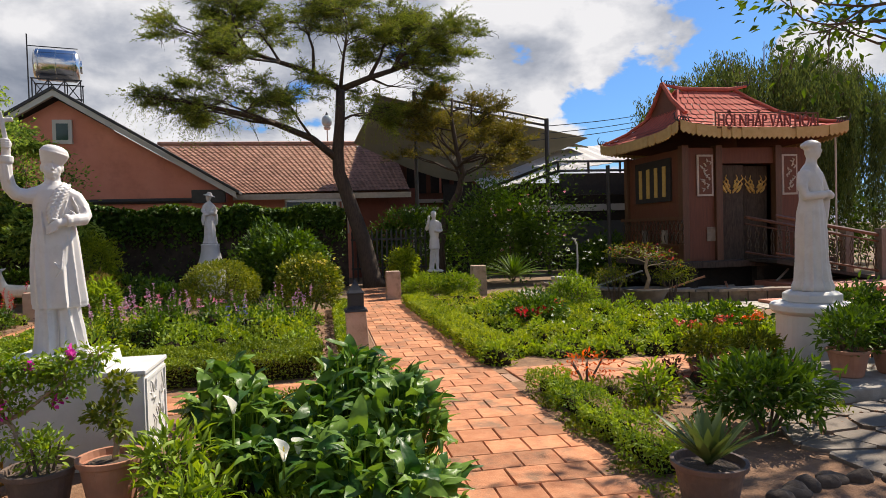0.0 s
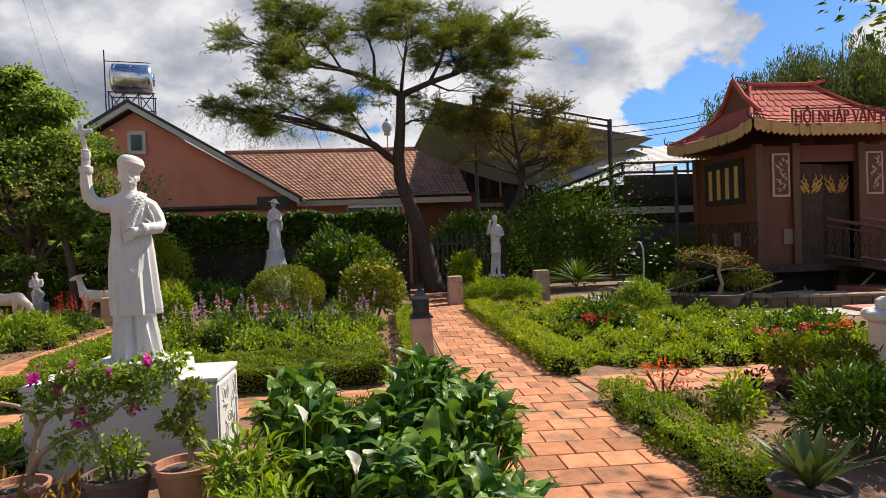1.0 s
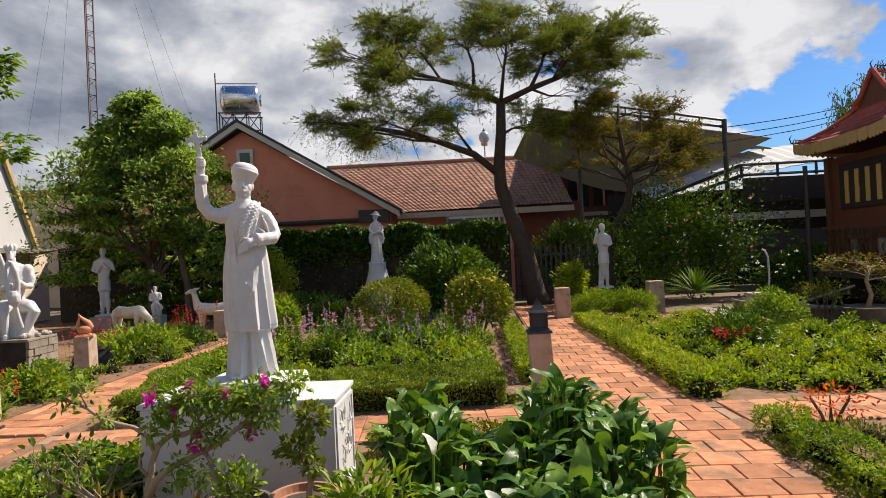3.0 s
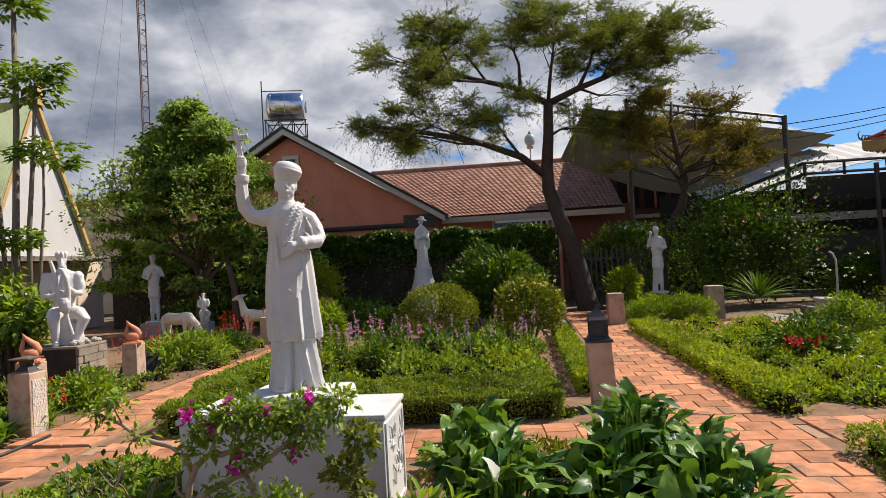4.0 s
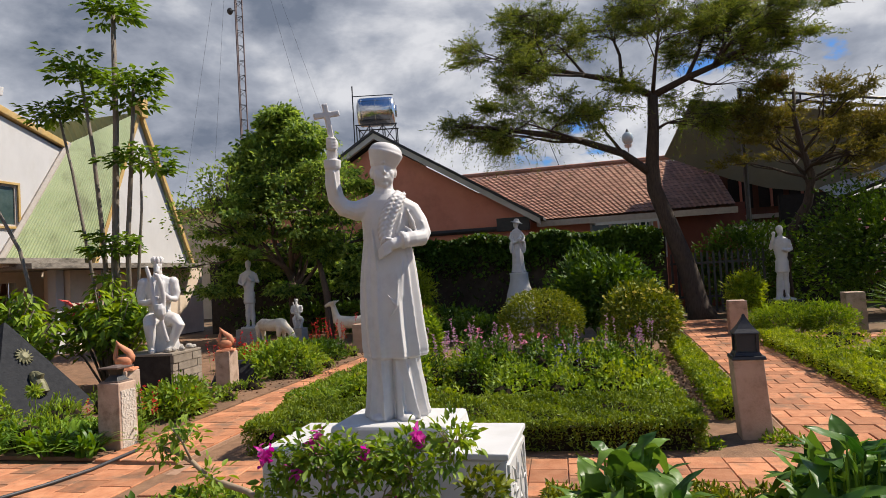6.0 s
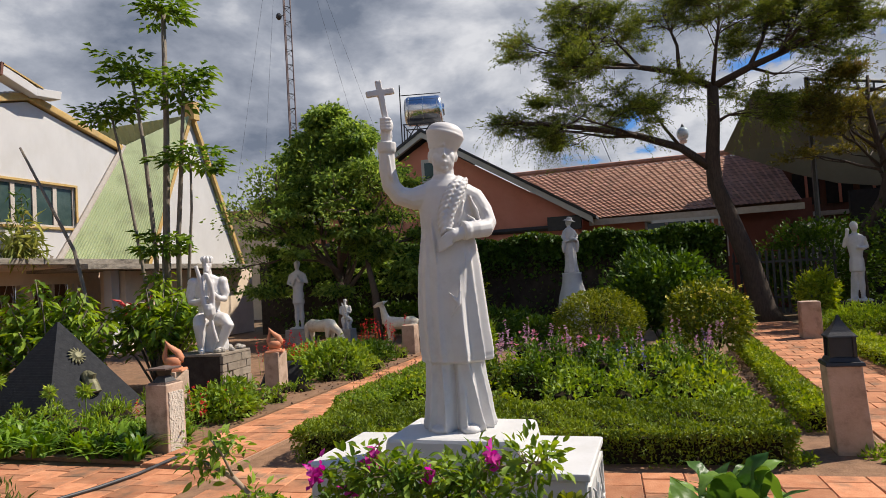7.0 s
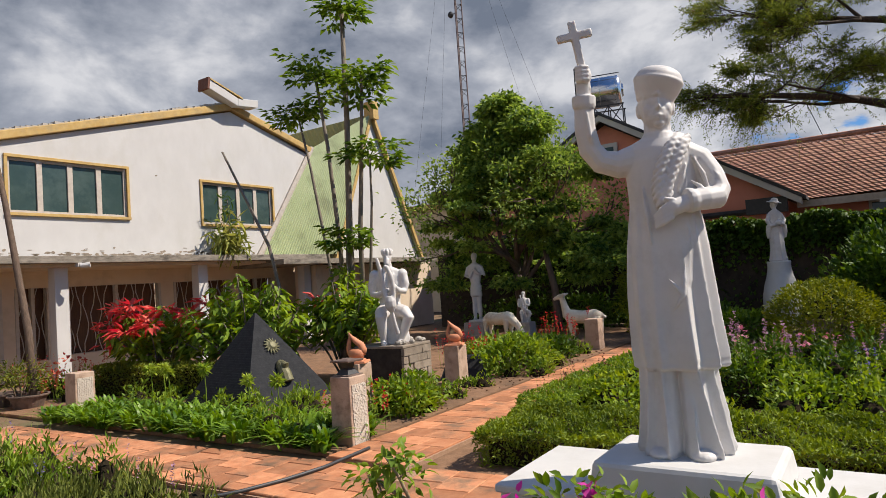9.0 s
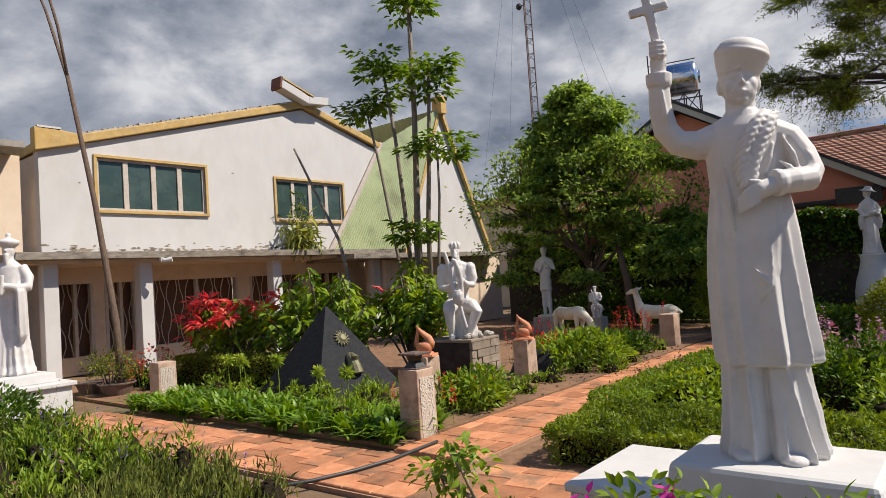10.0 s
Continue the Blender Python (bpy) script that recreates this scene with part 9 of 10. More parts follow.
# front-left bed with grey-green flower stalks
tagged(part("bed_soil", Shape().box(-11.0, -4.3, 2.6, 5.7, -0.02, 0.02), SOIL), "brown soil of the south-west bed", "soil", kind="structure")
stuff("lavender_patch", "grey-green lavender-like stems in a bed", "plants", clumps((-5.9, -4.35, 3.4, 5.55), 16, 0.36, 0.15, 110, 0.085, 0.1, up=1.5, out=0.3), L_SAGE)
stuff("lavender_patch", "sparser grey-green stems among the leafy plants", "plants", clumps((-8.8, -5.9, 3.4, 5.6), 3, 0.42, 0.14, 80, 0.10, 0.1, up=1.6, out=0.25), L_SAGE)
stuff("leafy_patch", "green leafy stems among the lavender", "plants", clumps((-8.9, -5.6, 3.4, 5.6), 11, 0.44, 0.17, 110, 0.075, 0.3, up=0.7), L_MID)
stuff("leafy_patch", "low green leaves at the end of the bed", "plants", clumps((-4.75, -4.3, 4.6, 5.62), 12, 0.26, 0.15, 110, 0.05, 0.35, up=0.4), L_HEDGE)
spikes((-8.6, -7.0, 5.2, 5.65), 26, 0.5, 0.78, 14, L_PURPLE, "dark_seed_spikes", "dark upright seed stalks by the west path", lean=0.16, size=0.014, start=0.4)
spikes((-8.6, -4.6, 3.6, 5.5), 34, 0.38, 0.60, 22, F_LILAC, "lilac_flower_spikes", "pale lilac flower spikes in the south-west bed", start=0.65, size=0.018)
spikes((-8.6, -5.6, 3.6, 5.5), 26, 0.4, 0.58, 16, F_BLUE, "blue_flower_spikes", "violet flower spikes in the south-west bed", start=0.65, size=0.016)
bush("low_shrub", "leafy green shrub with white blossoms", (-9.3, 5.1, 0.3), (0.7, 0.5, 0.35), 2400, 0.07, 0.45, L_DARK)

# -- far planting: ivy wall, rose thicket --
# the deep shade below the ivy is put into this wall's near-black colour
tagged(part("wall_ivy", Shape().box(-13.0, 1.6, 21.15, 21.35, 0, 2.40), BROWN_BLACK_STONE), "boundary wall under a mat of ivy, darkened for shade", "wall", kind="structure")
n = 17000
P = np.stack([RNG.uniform(-12.5, 1.5, n), 21.1 - np.abs(RNG.normal(0, 0.13, n)), 2.66 - np.abs(RNG.normal(0, 0.42, n))], 1)
P[:, 2] += 0.08 * np.sin(P[:, 0] * 3) - 0.02 * (P[:, 0] + 5) * 0.5
D = np.stack([RNG.normal(0, 0.5, n), np.full(n, -0.8), RNG.normal(-0.4, 0.5, n)], 1)
stuff("ivy", "thick dark green ivy hanging over the wall", "ivy", leaves(P, D, 0.12, 0.75), L_DARK)
n = 1700
P = np.stack([RNG.uniform(-12.5, 1.5, n), 21.1 - np.abs(RNG.normal(0, 0.12, n)), RNG.uniform(0.1, 2.4, n)], 1)
D = np.stack([RNG.normal(0, 0.5, n), np.full(n, -0.8), RNG.normal(-0.4, 0.5, n)], 1)
stuff("ivy", "sparser dark ivy lower on the wall", "ivy", leaves(P, D, 0.12, 0.7), L_DARK)
bush("rose_thicket", "large dark rose thicket with pale blossoms", (6.8, 20.3, 1.6), (2.05, 1.0, 1.72), 13000, 0.12, 0.5, L_DARK, shell=0.35, lumps=0.45)
dots((5.9, 8.3, 19.1, 19.6), 14, 0.9, 2.9, 0.065, F_PINK, "rose_blossom", "pink and white rose blossoms")
dots((5.7, 8.2, 19.3, 19.7), 34, 0.6, 2.6, 0.05, F_WHITE, "rose_blossom", "white rose blossoms")
bush("dark_shrub", "dark shrubs at the foot of the shed", (9.9, 19.3, 0.6), (1.6, 0.6, 0.8), 5000, 0.12, 0.45, L_DARK)
bush("dark_shrub", "dark shrub behind the youth statue", (3.9, 21.9, 1.25), (1.5, 0.5, 1.35), 7500, 0.12, 0.45, L_DARK)

bush("dark_shrub", "dark shrubs closing the garden behind the pavilion", (19.5, 22.5, 1.6), (3.6, 1.2, 1.9), 9000, 0.16, 0.45, L_DARK)
bush("dark_shrub", "tall dark hedge shrubs beyond the terrace", (24.5, 20.5, 1.6), (3.2, 1.4, 2.2), 8000, 0.17, 0.45, L_DARK)
stuff("creeping_plants", "small creeping plants at the path edge", "plants", clumps((2.74, 2.98, 2.6, 6.3), 34, 0.09, 0.09, 60, 0.035, 0.5, up=0.2), L_HEDGE)
stuff("creeping_plants", "small creeping plants at the path edge", "plants", clumps((2.76, 2.96, 7.9, 14.8), 22, 0.09, 0.10, 60, 0.04, 0.5, up=0.2), L_LIME)
stuff("creeping_plants", "small weeds between hedge and tiles", "plants", clumps((0.55, 1.5, 7.7, 8.1), 20, 0.10, 0.09, 50, 0.05, 0.4, up=0.2), L_MID)
stuff("sparse_plants", "sparse plants on the soil beside the west path", "plants", clumps((-5.6, -4.95, 9.2, 14.8), 5, 0.22, 0.16, 70, 0.06, 0.42, up=0.3), L_MID)
stuff("bedding_plants", "leafy plants behind the agapanthus", "plants", clumps((-10.5, -5.4, 8.1, 9.0), 5, 0.32, 0.2, 100, 0.075, 0.4, up=0.3), L_MID)


def clods(area, n, size, label):
    """Loose lumps of earth."""
    x0, x1, y0, y1 = area
    s = Shape()
    rnd = random.Random(str(area))
    for k in range(n):
        q = size * rnd.uniform(0.4, 1.2)
        s.ball((rnd.uniform(x0, x1), rnd.uniform(y0, y1), 0.028 + q * 0.2), q, q * rnd.uniform(0.7, 1.3), q * rnd.uniform(0.5, 0.8), 6, 4)
    return tagged(part("earth_clods", s, SOIL), label, "soil", kind="stuff")


clods((0.6, 1.0, 8.7, 13.5), 220, 0.016, "lumps of earth beside the narrow hedge")
clods((3.4, 5.5, 4.4, 6.6), 300, 0.02, "lumps of earth in the south-east bed")
clods((-5.8, -4.95, 8.6, 15.0), 240, 0.018, "lumps of earth beside the west path")


# added domes; the shade among the plants is in their colour
tagged(part("plant_shade_cores", CORE, DEEP_SHADE), "near-black domes that darken the gaps inside the low bedding plants", "plants", kind="stuff")


# ---- east side: pond, walkway, terrace, ramp ----
def ring(name, label, cx, cy, rx0, ry0, rx1, ry1, z0, z1, a0, a1, n, material, category="wall", kind="structure", gap=0.012):
    """Stones laid in an arc, each a piece of its own."""
    root = thing(name, label, category, cx, cy, 0, kind=kind)
    rnd = random.Random(name)
    for k in range(n):
        t0, t1 = a0 + (a1 - a0) * k / n + gap / rx1, a0 + (a1 - a0) * (k + 1) / n - gap / rx1
        tm = (t0 + t1) / 2
        up = rnd.uniform(-0.008, 0.008)
        V = []
        for z in (z0, z1 + up):
            for rx, ry in ((rx0, ry0), (rx1, ry1)):
                for t in (t0, tm, t1):
                    V.append((rx * math.cos(t), ry * math.sin(t), z))
        F = [(0, 1, 4, 3), (1, 2, 5, 4), (6, 9, 10, 7), (7, 10, 11, 8), (0, 6, 7, 1), (1, 7, 8, 2), (3, 4, 10, 9), (4, 5, 11, 10), (0, 3, 9, 6), (2, 8, 11, 5)]
        part("stone", Shape().add(V, F), material, root)
    return root


DARK_STONE = mat("dark_pond_stone", (0.10, 0.085, 0.07), (0.16, 0.14, 0.115), 0.9, 8, 0.6, 40, stain=(0.05, 0.05, 0.04), stain_amount=0.6, object_random=0.15)
POND_STONE = mat("brown_pond_stone", (0.11, 0.082, 0.058), (0.19, 0.145, 0.10), 0.95, 8, 0.6, 40, stain=(0.05, 0.04, 0.03), stain_amount=0.6, object_random=0.15)
ring("pond_wall", "low dark stone wall round the pond", 10.7, 15.6, 4.05, 3.15, 4.28, 3.38, -0.02, 0.235, math.pi * 0.93, math.pi * 1.54, 20, POND_STONE)
ring("pond_coping", "dark stone coping on the pond wall", 10.7, 15.6, 4.0, 3.1, 4.34, 3.44, 0.24, 0.29, math.pi * 0.93, math.pi * 1.54, 18, WORN_STONE)
ring("walkway", "pale stone walkway round the pond", 10.7, 15.6, 4.40, 3.5, 4.95, 4.75, -0.02, 0.035, math.pi * 0.90, math.pi * 1.52, 20, STONE, "pavement")
s = Shape().lathe([(0.1, 0.03), (4.02, 0.03)], 10.7, 15.6, 40, 1.0, 0.775)
tagged(part("pond_bed", s, mat("dark_pond_bed", (0.035, 0.028, 0.022), (0.06, 0.05, 0.04), 0.6, 5, 0.5, 20)), "dark muddy bed of the drained pond", "pond", kind="structure")
for p0, p1, m in (((8.6, 14.2, 0.1), (9.6, 13.9, 0.45), "red"), ((9.6, 14.3, 0.12), (11.2, 14.0, 0.14), "pale"), ((9.0, 14.6, 0.1), (10.9, 14.7, 0.12), "pale"), ((10.2, 13.9, 0.12), (10.8, 14.9, 0.2), "red"), ((11.4, 14.0, 0.12), (12.2, 14.4, 0.5), "pale"), ((7.2, 15.4, 0.1), (9.0, 15.8, 0.5), "pale")):
    r = thing("loose_pole", ("rusty red" if m == "red" else "pale weathered") + " pole lying in the drained pond", "pole", 0, 0, 0, "poles in the pond")
    part("pole", Shape().tube([p0, p1], 0.028, 6), TERRACOTTA_PLAIN if m == "red" else STONE, r)
r = thing("stone_marker", "short grey stone post beside the pond", "post", 6.17, 14.3, 0)
part("shaft", Shape().frustum(0, 0, 0, 0.50, 0.15, 0.15, 0.135, 0.135), STONE, r, bevel=0.02)
part("cap", Shape().frustum(0, 0, 0.50, 0.56, 0.165, 0.165, 0.15, 0.15), STONE, r, bevel=0.01)

# bonsai bowl
r = thing("bonsai_bowl", "wide dark stone bowl on the bed edge", "pot", 7.42, 12.6, 0.03)
part("bowl", Shape().lathe([(0.26, 0), (0.36, 0.12), (0.45, 0.30), (0.48, 0.335), (0.44, 0.345), (0.41, 0.29)], 0, 0, 28), DARK_STONE, r, smooth=True)
part("potting_soil", Shape().lathe([(0.1, 0.2), (0.425, 0.295), (0.2, 0.315), (0.01, 0.32)], 0, 0, 16), SOIL, r)
r = thing("bonsai", "spreading bonsai tree with pale pink blossoms", "tree", 7.42, 12.6, 0.32)
s, tips = Shape(), []
rnd = random.Random(2)
s.tube([(0, 0, 0), (0.08, 0, 0.25), (0.0, 0, 0.5), (0.08, 0, 0.75)], [0.05, 0.04, 0.032, 0.025], 8)
for k in range(9):
    branch_tree(s, (0.03, 0, 0.50 + 0.04 * k), (math.cos(k * 1.3), math.sin(k * 1.3), 0.40), 0.30, 0.014, 2, 0.6, tips, rnd, 0.0, 4, flat=0.4)
part("trunk", s, TWIG, r, smooth=True)
part("foliage", quick_mesh("foliage", *sprays(tips, 10, 0.2, 0.05, 0.45, 0.35)), L_HEDGE, r)
tagged(part("blossom", quick_mesh("blossom", *sprays(tips[::4], 5, 0.14, 0.05, 0.7, 0.4)), F_CORAL, r), kind="stuff")
bush("low_shrub", "spreading airy shrub beside the bonsai bowl", (8.05, 12.7, 0.60), (0.46, 0.35, 0.24), 1100, 0.055, 0.3, L_HEDGE, shell=0.3, lumps=0.4)
bush("low_shrub", "loose twiggy shrub beside the bonsai bowl", (6.85, 12.9, 0.62), (0.44, 0.35, 0.26), 900, 0.055, 0.3, L_HEDGE, shell=0.3, lumps=0.4)
r = thing("bent_pipe", "thin white water pipe bent at its top", "pipe", 8.28, 18.5, 0)
part("pipe", Shape().tube([(0, 0, 0), (0.03, 0, 0.7), (0.02, 0, 1.15), (-0.05, 0, 1.32), (-0.13, 0, 1.37)], 0.026, 6), RENDER_WHITE, r)
dots((7.4, 9.2, 18.3, 18.7), 18, 0.5, 1.30, 0.055, F_WHITE, "pale_blossom", "pale blossoms on shrubs behind the pond")

# red tiled terrace and step at the ramp
TERR = mat("red_terrace_tile", (0.36, 0.12, 0.075), (0.45, 0.18, 0.11), 0.75, 5, 0.2, 60, stain=(0.22, 0.1, 0.07), stain_amount=0.6)
tagged(part("terrace", Shape().box(9.6, 20.0, 9.2, 12.0, -0.02, 0.10).box(11.4, 20.0, 12.0, 14.6, -0.02, 0.24), TERR, bevel=0.01), "low red tiled terrace in two steps", "terrace", kind="structure")


def ramp():
    root = thing("ramp", "sloping ramp with dark timber railings to the pavilion", "ramp")
    y0, y1 = 13.5, 14.7
    xa, za, xb, zb = 11.2, 0.80, 14.0, 0.28
    part("deck", Shape().prism([(xa, za - 0.08), (xb, zb - 0.08), (xb, zb), (xa, za)], "y", y0, y1), BROWN_BLACK_STONE, root)
    for y in (y0 + 0.05, y1 - 0.05):
        rail = part("railing", Shape().tube([(xa, y, za + 1.02), (xb, y, zb + 1.02)], 0.045, 6).tube([(xa, y, za + 0.86), (xb, y, zb + 0.86)], 0.022, 6).tube([(xa, y, za + 0.15), (xb, y, zb + 0.15)], 0.03, 6), TIMBER, root, "dark timber railing")
        for k in range(13):
            x = xa + (xb - xa) * (k + 0.5) / 13
            z = za + (zb - za) * (k + 0.5) / 13
            part("baluster", ORNATE, None, rail).matrix_basis = pose(x, y, z + 0.15)
        part("newel", Shape().box(xb - 0.02, xb + 0.22, y - 0.11, y + 0.11, 0.24, 1.46), BARK_GREY, root, "weathered grey-brown newel post", bevel=0.012)
    return root


ramp()
r = thing("balustrade", "dark balustrade along the terrace edge", "railing")
for k in range(16):
    x = 14.5 + k * 0.32
    part("baluster", Shape().lathe([(0.05, 0.24), (0.08, 0.45), (0.05, 0.7), (0.07, 0.95), (0.05, 1.05)], x, 13.8, 10), POST, r)
part("rail", Shape().box(14.3, 19.8, 13.68, 13.92, 1.05, 1.15), POST, r)

# crazy paving
def crazy(x0, x1, y0, y1, nx, ny):
    root = thing("crazy_paving", "irregular pale paving stones with wide dark joints", "pavement", 0, 0, 0, kind="structure")
    rnd = random.Random(31)
    P = {}
    for i in range(nx + 1):
        for j in range(ny + 1):
            P[i, j] = Vector((x0 + (x1 - x0) * i / nx + rnd.uniform(-0.32, 0.32) * (x1 - x0) / nx, y0 + (y1 - y0) * j / ny + rnd.uniform(-0.32, 0.32) * (y1 - y0) / ny, 0))
    for i in range(nx):
        for j in range(ny):
            q = [P[i, j], P[i + 1, j], P[i + 1, j + 1], P[i, j + 1]]
            c = sum(q, Vector()) / 4
            q = [c + (v - c) * (1 - 0.026 / max((v - c).length, 0.1)) for v in q]
            pts = []
            for a, b in zip(q, q[1:] + q[:1]):
                pts += [a.lerp(b, 0.12), a.lerp(b, 0.5) + (a.lerp(b, 0.5) - c) * rnd.uniform(0.0, 0.06), a.lerp(b, 0.88)]
            h = 0.04 + rnd.uniform(-0.006, 0.006)
            n = len(pts)
            V = [(v.x, v.y, -0.02) for v in pts] + [(v.x, v.y, h) for v in pts]
            part("stone", Shape().add(V, [tuple(range(n, 2 * n)), *[(k, (k + 1) % n, n + (k + 1) % n, n + k) for k in range(n)]]), PAVE, root)
    return root


crazy(4.25, 9.2, 1.2, 5.0, 13, 10)
tagged(part("step_slab", Shape().box(5.25, 8.6, 5.05, 6.2, -0.02, 0.14), STONE, bevel=0.02), "low stone slab under flower pots", "step", kind="structure")
for x, y, rr, h in ((5.85, 5.5, 0.2, 0.27), (6.35, 5.5, 0.19, 0.25), (6.85, 5.6, 0.2, 0.27), (6.3, 5.95, 0.18, 0.25), (4.95, 6.55, 0.19, 0.16)):
    pot(x, y, rr, h, "clay pot with a leafy plant on a stone slab" if y < 6.2 else "low clay pot at the path edge", CLAY_POT, 0.14 if y < 6.2 else 0.0)
    b = bush("potted_plant", "dark leafy plant growing in a clay pot", (x, y, 0.2), (0.28, 0.26, 0.24), 700, 0.085, 0.3, L_DARK if y < 6.2 else L_HEDGE, shell=0.35)
    b.location.z = (0.14 + h - 0.05) if y < 6.2 else 0.12
bush("climbing_plant", "dark climbing plant against the round pedestal", (6.95, 6.4, 0.55), (0.24, 0.18, 0.45), 800, 0.08, 0.4, L_DARK, shell=0.3)
bush("dark_shrub", "dark green shrub behind the round pedestal", (7.7, 7.6, 0.4), (0.5, 0.4, 0.4), 1800, 0.09, 0.4, L_DARK)
bush("juniper_shrub", "low spiky grey-green shrub at the path edge", (5.55, 6.55, 0.22), (0.4, 0.22, 0.24), 1300, 0.09, 0.14, L_HEDGE, out=0.6)

# ---- far fence, gate, lamp, mast, wires ----
r = thing("picket_fence", "dark iron picket fence behind the tree", "fence", 0, 21.4, 0)
part("rail", Shape().box(1.7, 4.2, -0.03, 0.03, 0.5, 0.56), DARK_METAL, r)
part("rail", Shape().box(1.7, 4.2, -0.03, 0.03, 1.45, 1.51), DARK_METAL, r)
for k in range(16):
    x = 1.75 + k * 0.16
    part("picket", Shape().box(x - 0.03, x + 0.03, -0.02, 0.02, 0.1, 1.68).frustum(x, 0, 1.68, 1.82, 0.035, 0.02, 0.004, 0.004), DARK_METAL, r)
r = thing("louvre_panel", "white slatted screen beside the house", "screen", 4.1, 24.0, 0)
for k in range(6):
    part("slat", Shape().box(k * 0.16, k * 0.16 + 0.1, 0, 0.04, 0.8, 2.5), RENDER_WHITE, r)
part("top_rail", Shape().box(-0.05, 1.0, -0.02, 0.06, 2.5, 2.6), RENDER_WHITE, r)
r = thing("white_lattice", "white lattice window screen above the ivy", "screen", 0.6, 21.5, 0)
for k in range(7):
    part("slat", Shape().box(k * 0.17, k * 0.17 + 0.05, 0, 0.04, 1.7, 2.75), RENDER_WHITE, r)
part("top_rail", Shape().box(-0.9, 1.15, 0, 0.05, 2.75, 2.83), RENDER_WHITE, r)
r = thing("globe_lamp", "glass globe lamp on a thin dark pole", "lamp", 1.2, 33.0, 0)
part("pole", Shape().tube([(0, 0, 0), (0, 0, 5.0)], 0.025, 6), FRAME_GREY, r)
r.scale = (1.4, 1.4, 1.4)
part("globe", Shape().ball((0, 0, 5.22), 0.19, 0.19, 0.22, 16, 12), mat("frosted_globe", (0.36, 0.41, 0.41), (0.44, 0.49, 0.48), 0.15, 4, spec=0.7), r, "pale glass globe", smooth=True)
part("fitting", Shape().lathe([(0.1, 4.92), (0.13, 5.0), (0.08, 5.05)], 0, 0, 10), FRAME_GREY, r)
part("finial", Shape().lathe([(0.06, 5.42), (0.045, 5.48), (0.01, 5.54)], 0, 0, 10), DARK_METAL, r)


def mast():
    root = thing("lattice_mast", "tall thin lattice radio mast with guy wires", "mast", -34.6, 60, 0)
    w = 0.42
    s = Shape()
    for a in range(3):
        x, y = w * math.cos(a * 2.094 + 0.4), w * math.sin(a * 2.094 + 0.4)
        part("leg", Shape().tube([(x, y, 0), (x, y, 46)], 0.07, 4), mat("mast_steel_%s" % "abc"[a], (0.10, 0.09, 0.09), (0.2, 0.13, 0.12), 0.6), root)
    for k in range(62):
        z = k * 0.75
        for a in range(3):
            p = Vector((w * math.cos(a * 2.094 + 0.4), w * math.sin(a * 2.094 + 0.4), z))
            q = Vector((w * math.cos((a + 1) * 2.094 + 0.4), w * math.sin((a + 1) * 2.094 + 0.4), z + (0.75 if k % 2 else 0)))
            s.tube([p, q], 0.03, 3)
    tagged(part("lattice", s, DARK_METAL, root), kind="stuff")
    part("antenna", Shape().ball((-0.9, 0, 29.2), 0.3, 0.3, 0.35).tube([(-0.6, 0, 29.2), (-0.2, 0, 29.2)], 0.05, 4), DARK_METAL, root, "small dish antenna")
    for k, (x, y) in enumerate(((-14, 6), (13, 4), (8, 8), (-7, 3))):
        part("guy_wire", Shape().tube([(0, 0, 44), (x, y, 0)], 0.011, 3), DARK_METAL, root)
    return root


mast()
for z, dx in ((5.3, 0), (5.6, 0.3), (5.05, -0.2)):
    r = thing("overhead_cable", "black overhead cable between roofs", "cable")
    part("cable", Shape().tube([(9.0 + dx + (20.5 - 9) * t, 24 + 4 * t, z + 2.6 * t - 0.9 * math.sin(math.pi * t) * 0.4) for t in [k / 10 for k in range(11)]], 0.018, 4), DARK_METAL, r)
r = thing("roof_antenna", "thin leaning antenna wire above the roof", "cable")
part("wire", Shape().tube([(-1.6, 28.2, 5.4), (-2.3, 28.2, 7.5)], 0.015, 4), DARK_METAL, r)

# hose across the tiles
r = thing("garden_hose", "black rubber hose lying on the tiles", "hose")
pts = [(-4.62, 7.35), (-4.60, 7.0), (-4.58, 6.7), (-4.64, 6.3), (-4.75, 5.95), (-4.95, 5.6), (-5.6, 5.2), (-6.6, 5.0)]
fine = []
for a, b in zip(pts, pts[1:]):
    fine += [(a[0] + (b[0] - a[0]) * k / 4, a[1] + (b[1] - a[1]) * k / 4, 0.048) for k in range(4)]
part("hose", Shape().tube(fine, 0.016, 8), HOSE, r, smooth=True)

# spider plant on the ledge and plants before the house
r = thing("spider_plant", "pale hanging spider plant on the window ledge", "plant", -14.55, 13.75, 2.62)
n = 260
P = np.stack([RNG.normal(0, 0.12, n), RNG.normal(0, 0.22, n), np.abs(RNG.normal(0.35, 0.3, n))], 1)
D = np.stack([RNG.normal(0.2, 0.5, n), RNG.normal(0, 0.6, n), RNG.normal(-0.4, 0.6, n)], 1)
tagged(part("leaf_tuft", quick_mesh("leaf_tuft", *leaves(P, D, 0.4, 0.07)), leaf_mat("pale_spider_leaf", (0.14, 0.19, 0.07), (0.33, 0.36, 0.16), 0.4), r), kind="stuff")
part("stem", Shape().tube([(0, 0, 0), (0.05, 0, 0.6), (0, 0, 1.5)], [0.02, 0.015, 0.008], 5), BARK_GREY, r)
n = 60
P = np.stack([RNG.normal(0, 0.1, n), RNG.normal(0, 0.12, n), RNG.uniform(0.7, 1.6, n)], 1)
part("foliage", quick_mesh("foliage", *leaves(P, RNG.normal(0, 1, P.shape), 0.2, 0.14)), L_DARK, r)
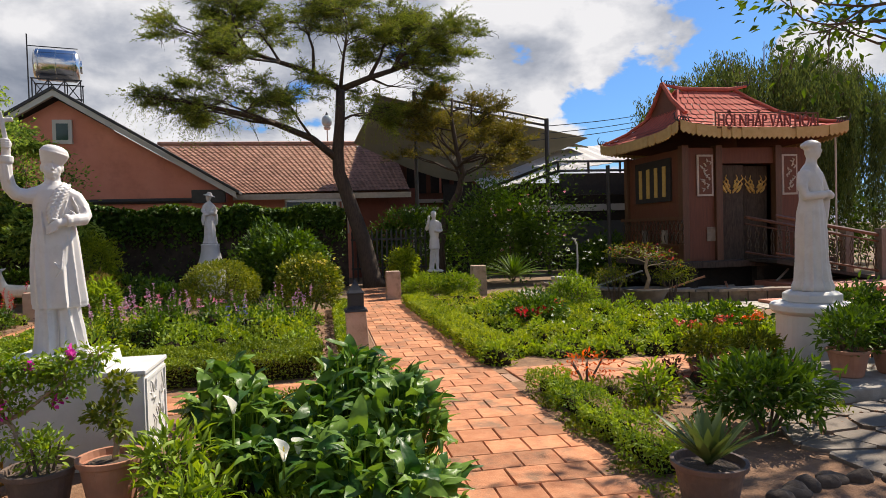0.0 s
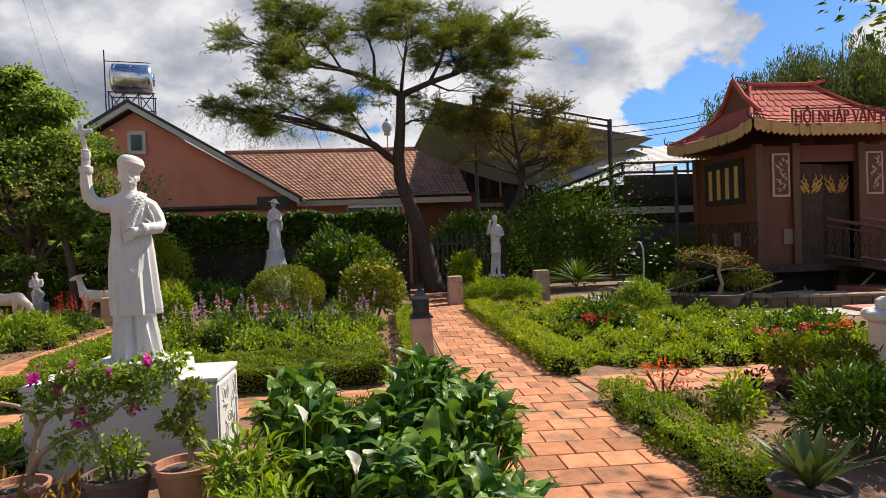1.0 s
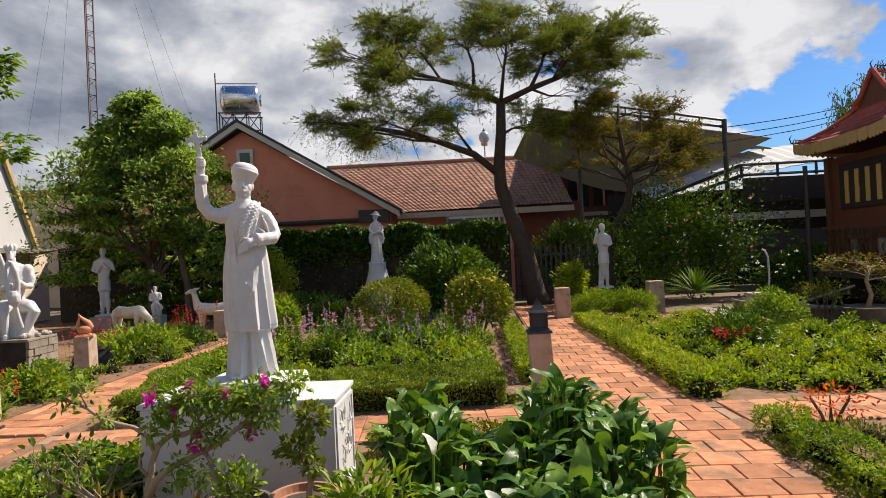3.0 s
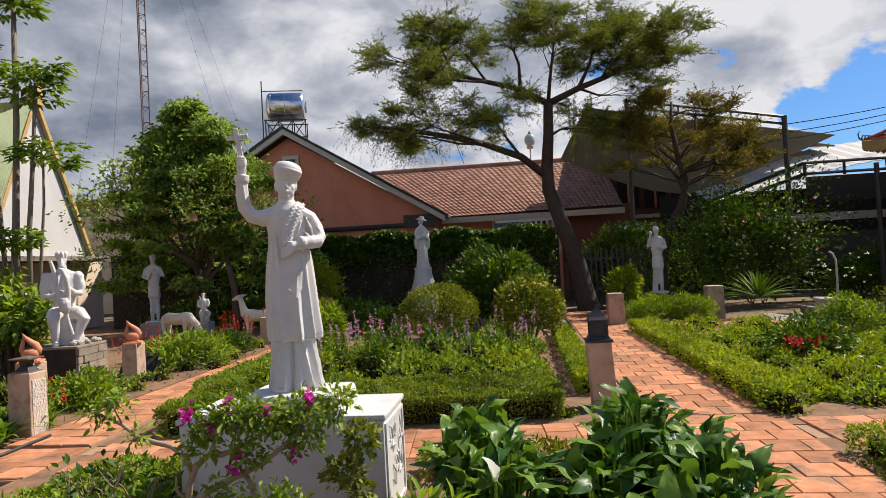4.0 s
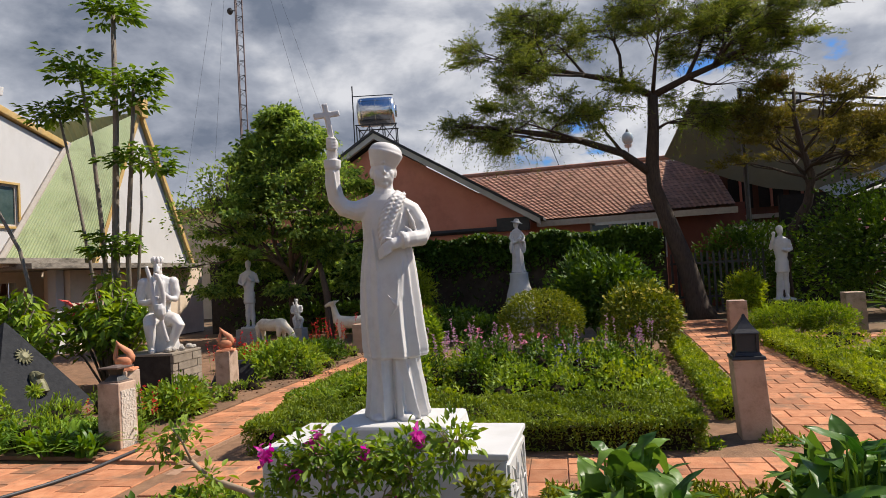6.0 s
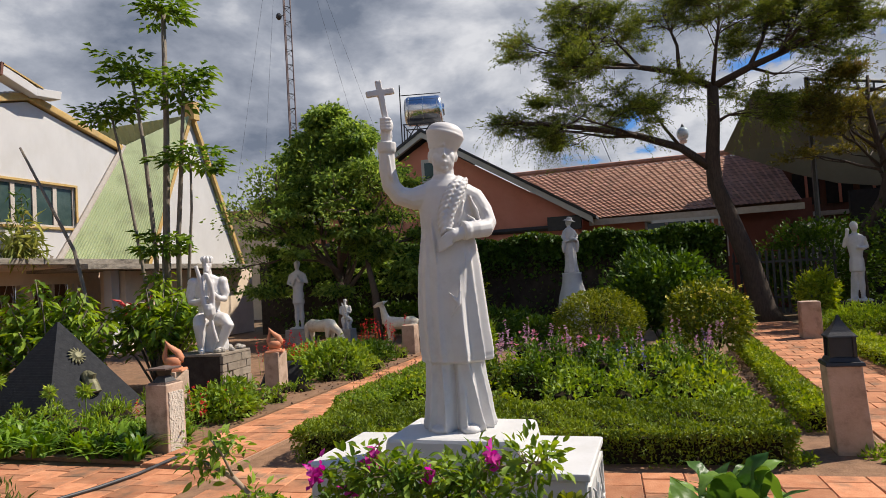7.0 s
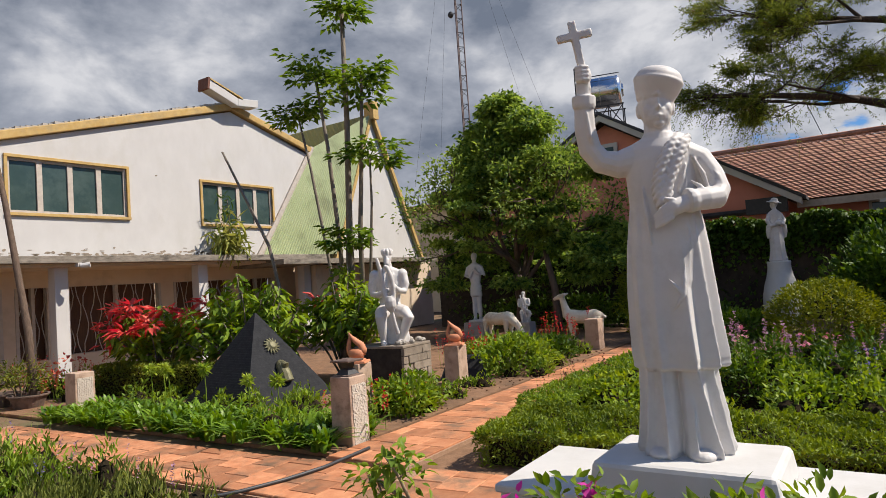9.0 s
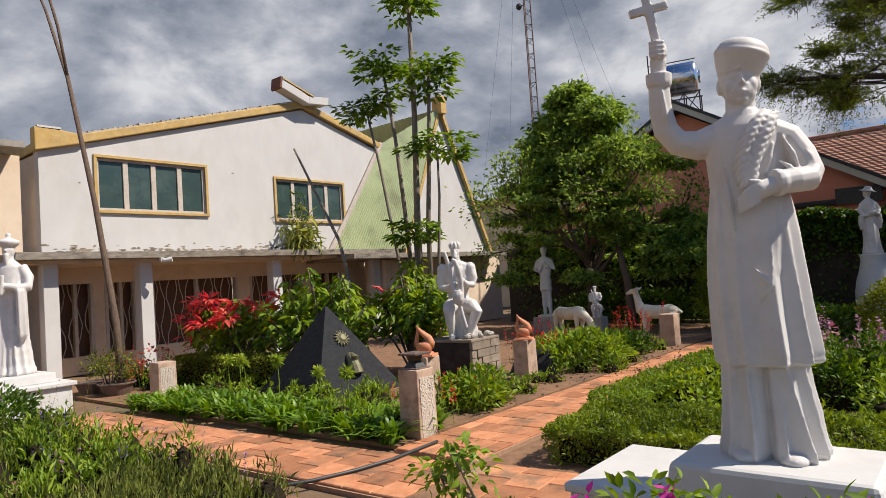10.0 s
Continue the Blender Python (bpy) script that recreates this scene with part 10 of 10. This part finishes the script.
# side wing with brackets at the far left
r = thing("side_wing", "cream rendered wing with timber brackets", "house")
part("wall", Shape().box(-15.4, -15.1, 0.5, 7.3, 0, 4.6), CREAM, r)
part("eave", Shape().box(-15.6, -14.3, 0.5, 7.15, 4.6, 4.72), STONE, r)
for y in (4.4, 6.6):
    part("bracket", Shape().tube([(-15.1, y, 3.4), (-14.4, y, 4.55)], 0.05, 4).tube([(-15.1, y, 2.9), (-15.08, y, 4.55)], 0.05, 4), TIMBER, r)
for x, y in ((-11.9, 7.6), (-12.6, 7.5)):
    pot(x, y, 0.3, 0.22, "wide dark bowl planter before the house", DARK_POT)
bush("dry_shrub", "thin dry shrub in a bowl planter", (-12.1, 7.6, 0.5), (0.55, 0.4, 0.3), 900, 0.06, 0.35, L_HEDGE, shell=0.3)
r = thing("slate_plaque", "small black slate slab with a brass medallion", "monument", -6.05, 11.4, 0)
part("slab", Shape().frustum(0, 0, 0, 0.38, 0.38, 0.25, 0.24, 0.05, 25), BLACK_STONE, r, bevel=0.01)
part("medallion", Shape().ball((0.02, -0.17, 0.3), 0.09, 0.04, 0.09), bpy.data.materials["tarnished_brass"], r)
# far neighbours, only their upper parts show
r = thing("far_brown_house", "plain brown neighbouring house behind trees", "house", -18, 30, 0)
part("wall", Shape().box(-4, 3.2, 0, 6, 0, 5.2), CREAM, r)
part("roof", Shape().box(-4.3, 3.6, -0.4, 6.4, 5.2, 5.45), OCHRE, r)
part("tin_roof", Shape().prism([(3.4, 3.2), (6.5, 2.6), (6.5, 2.7), (3.4, 3.3)], "y", -2, 5), STEEL, r)

# rocks added edging the paving; the corner's shadow is in their dark colour
ROCK = mat("shade_dark_rock", (0.045, 0.032, 0.024), (0.085, 0.062, 0.045), 0.95, 9, 0.9, 30)
rnd = random.Random(41)
for k in range(13):
    x, y = 3.30 + k * 0.12 + rnd.uniform(-0.06, 0.06), 3.32 + 0.02 * k + rnd.uniform(-0.14, 0.14)
    s = Shape().ball((0, 0, 0.02), rnd.uniform(0.06, 0.12), rnd.uniform(0.05, 0.10), rnd.uniform(0.035, 0.075), 18, 12)
    s.V = [tuple(Vector(v) * (1 + 0.16 * noise.noise(Vector(v) * 14 + Vector((k, 0, 0))) + 0.07 * noise.noise(Vector(v) * 40 + Vector((0, k, 0))))) for v in s.V]
    ob = part("border_rock", s, ROCK, smooth=True)
    ob.location = (x, y, 0.0)
    tagged(ob, "lumpy rock, darkened for shade, edging a planting bed", "rock", "rocks edging the paving")

# ---- paved paths, tile by tile ----
paved("path_main", "main garden path of square terracotta tiles", 1.53, 0.6, 19.4, 4, 0)
paved("path_cross_east", "cross path of square terracotta tiles, east arm", 9.6, 6.85, 6.8, 3, 93)
paved("path_cross_middle", "cross path of square terracotta tiles, middle arm", 1.50, 6.55, 5.3, 3, 94.5)
paved("path_cross_west", "cross path of square terracotta tiles, west arm", -3.85, 6.03, 6.6, 3, 92)
paved("path_west", "west path of square terracotta tiles", -4.88, 7.05, 8.8, 3, 0)
paved("path_far", "far cross path of square terracotta tiles", 9.0, 15.2, 6.2, 2, 90)
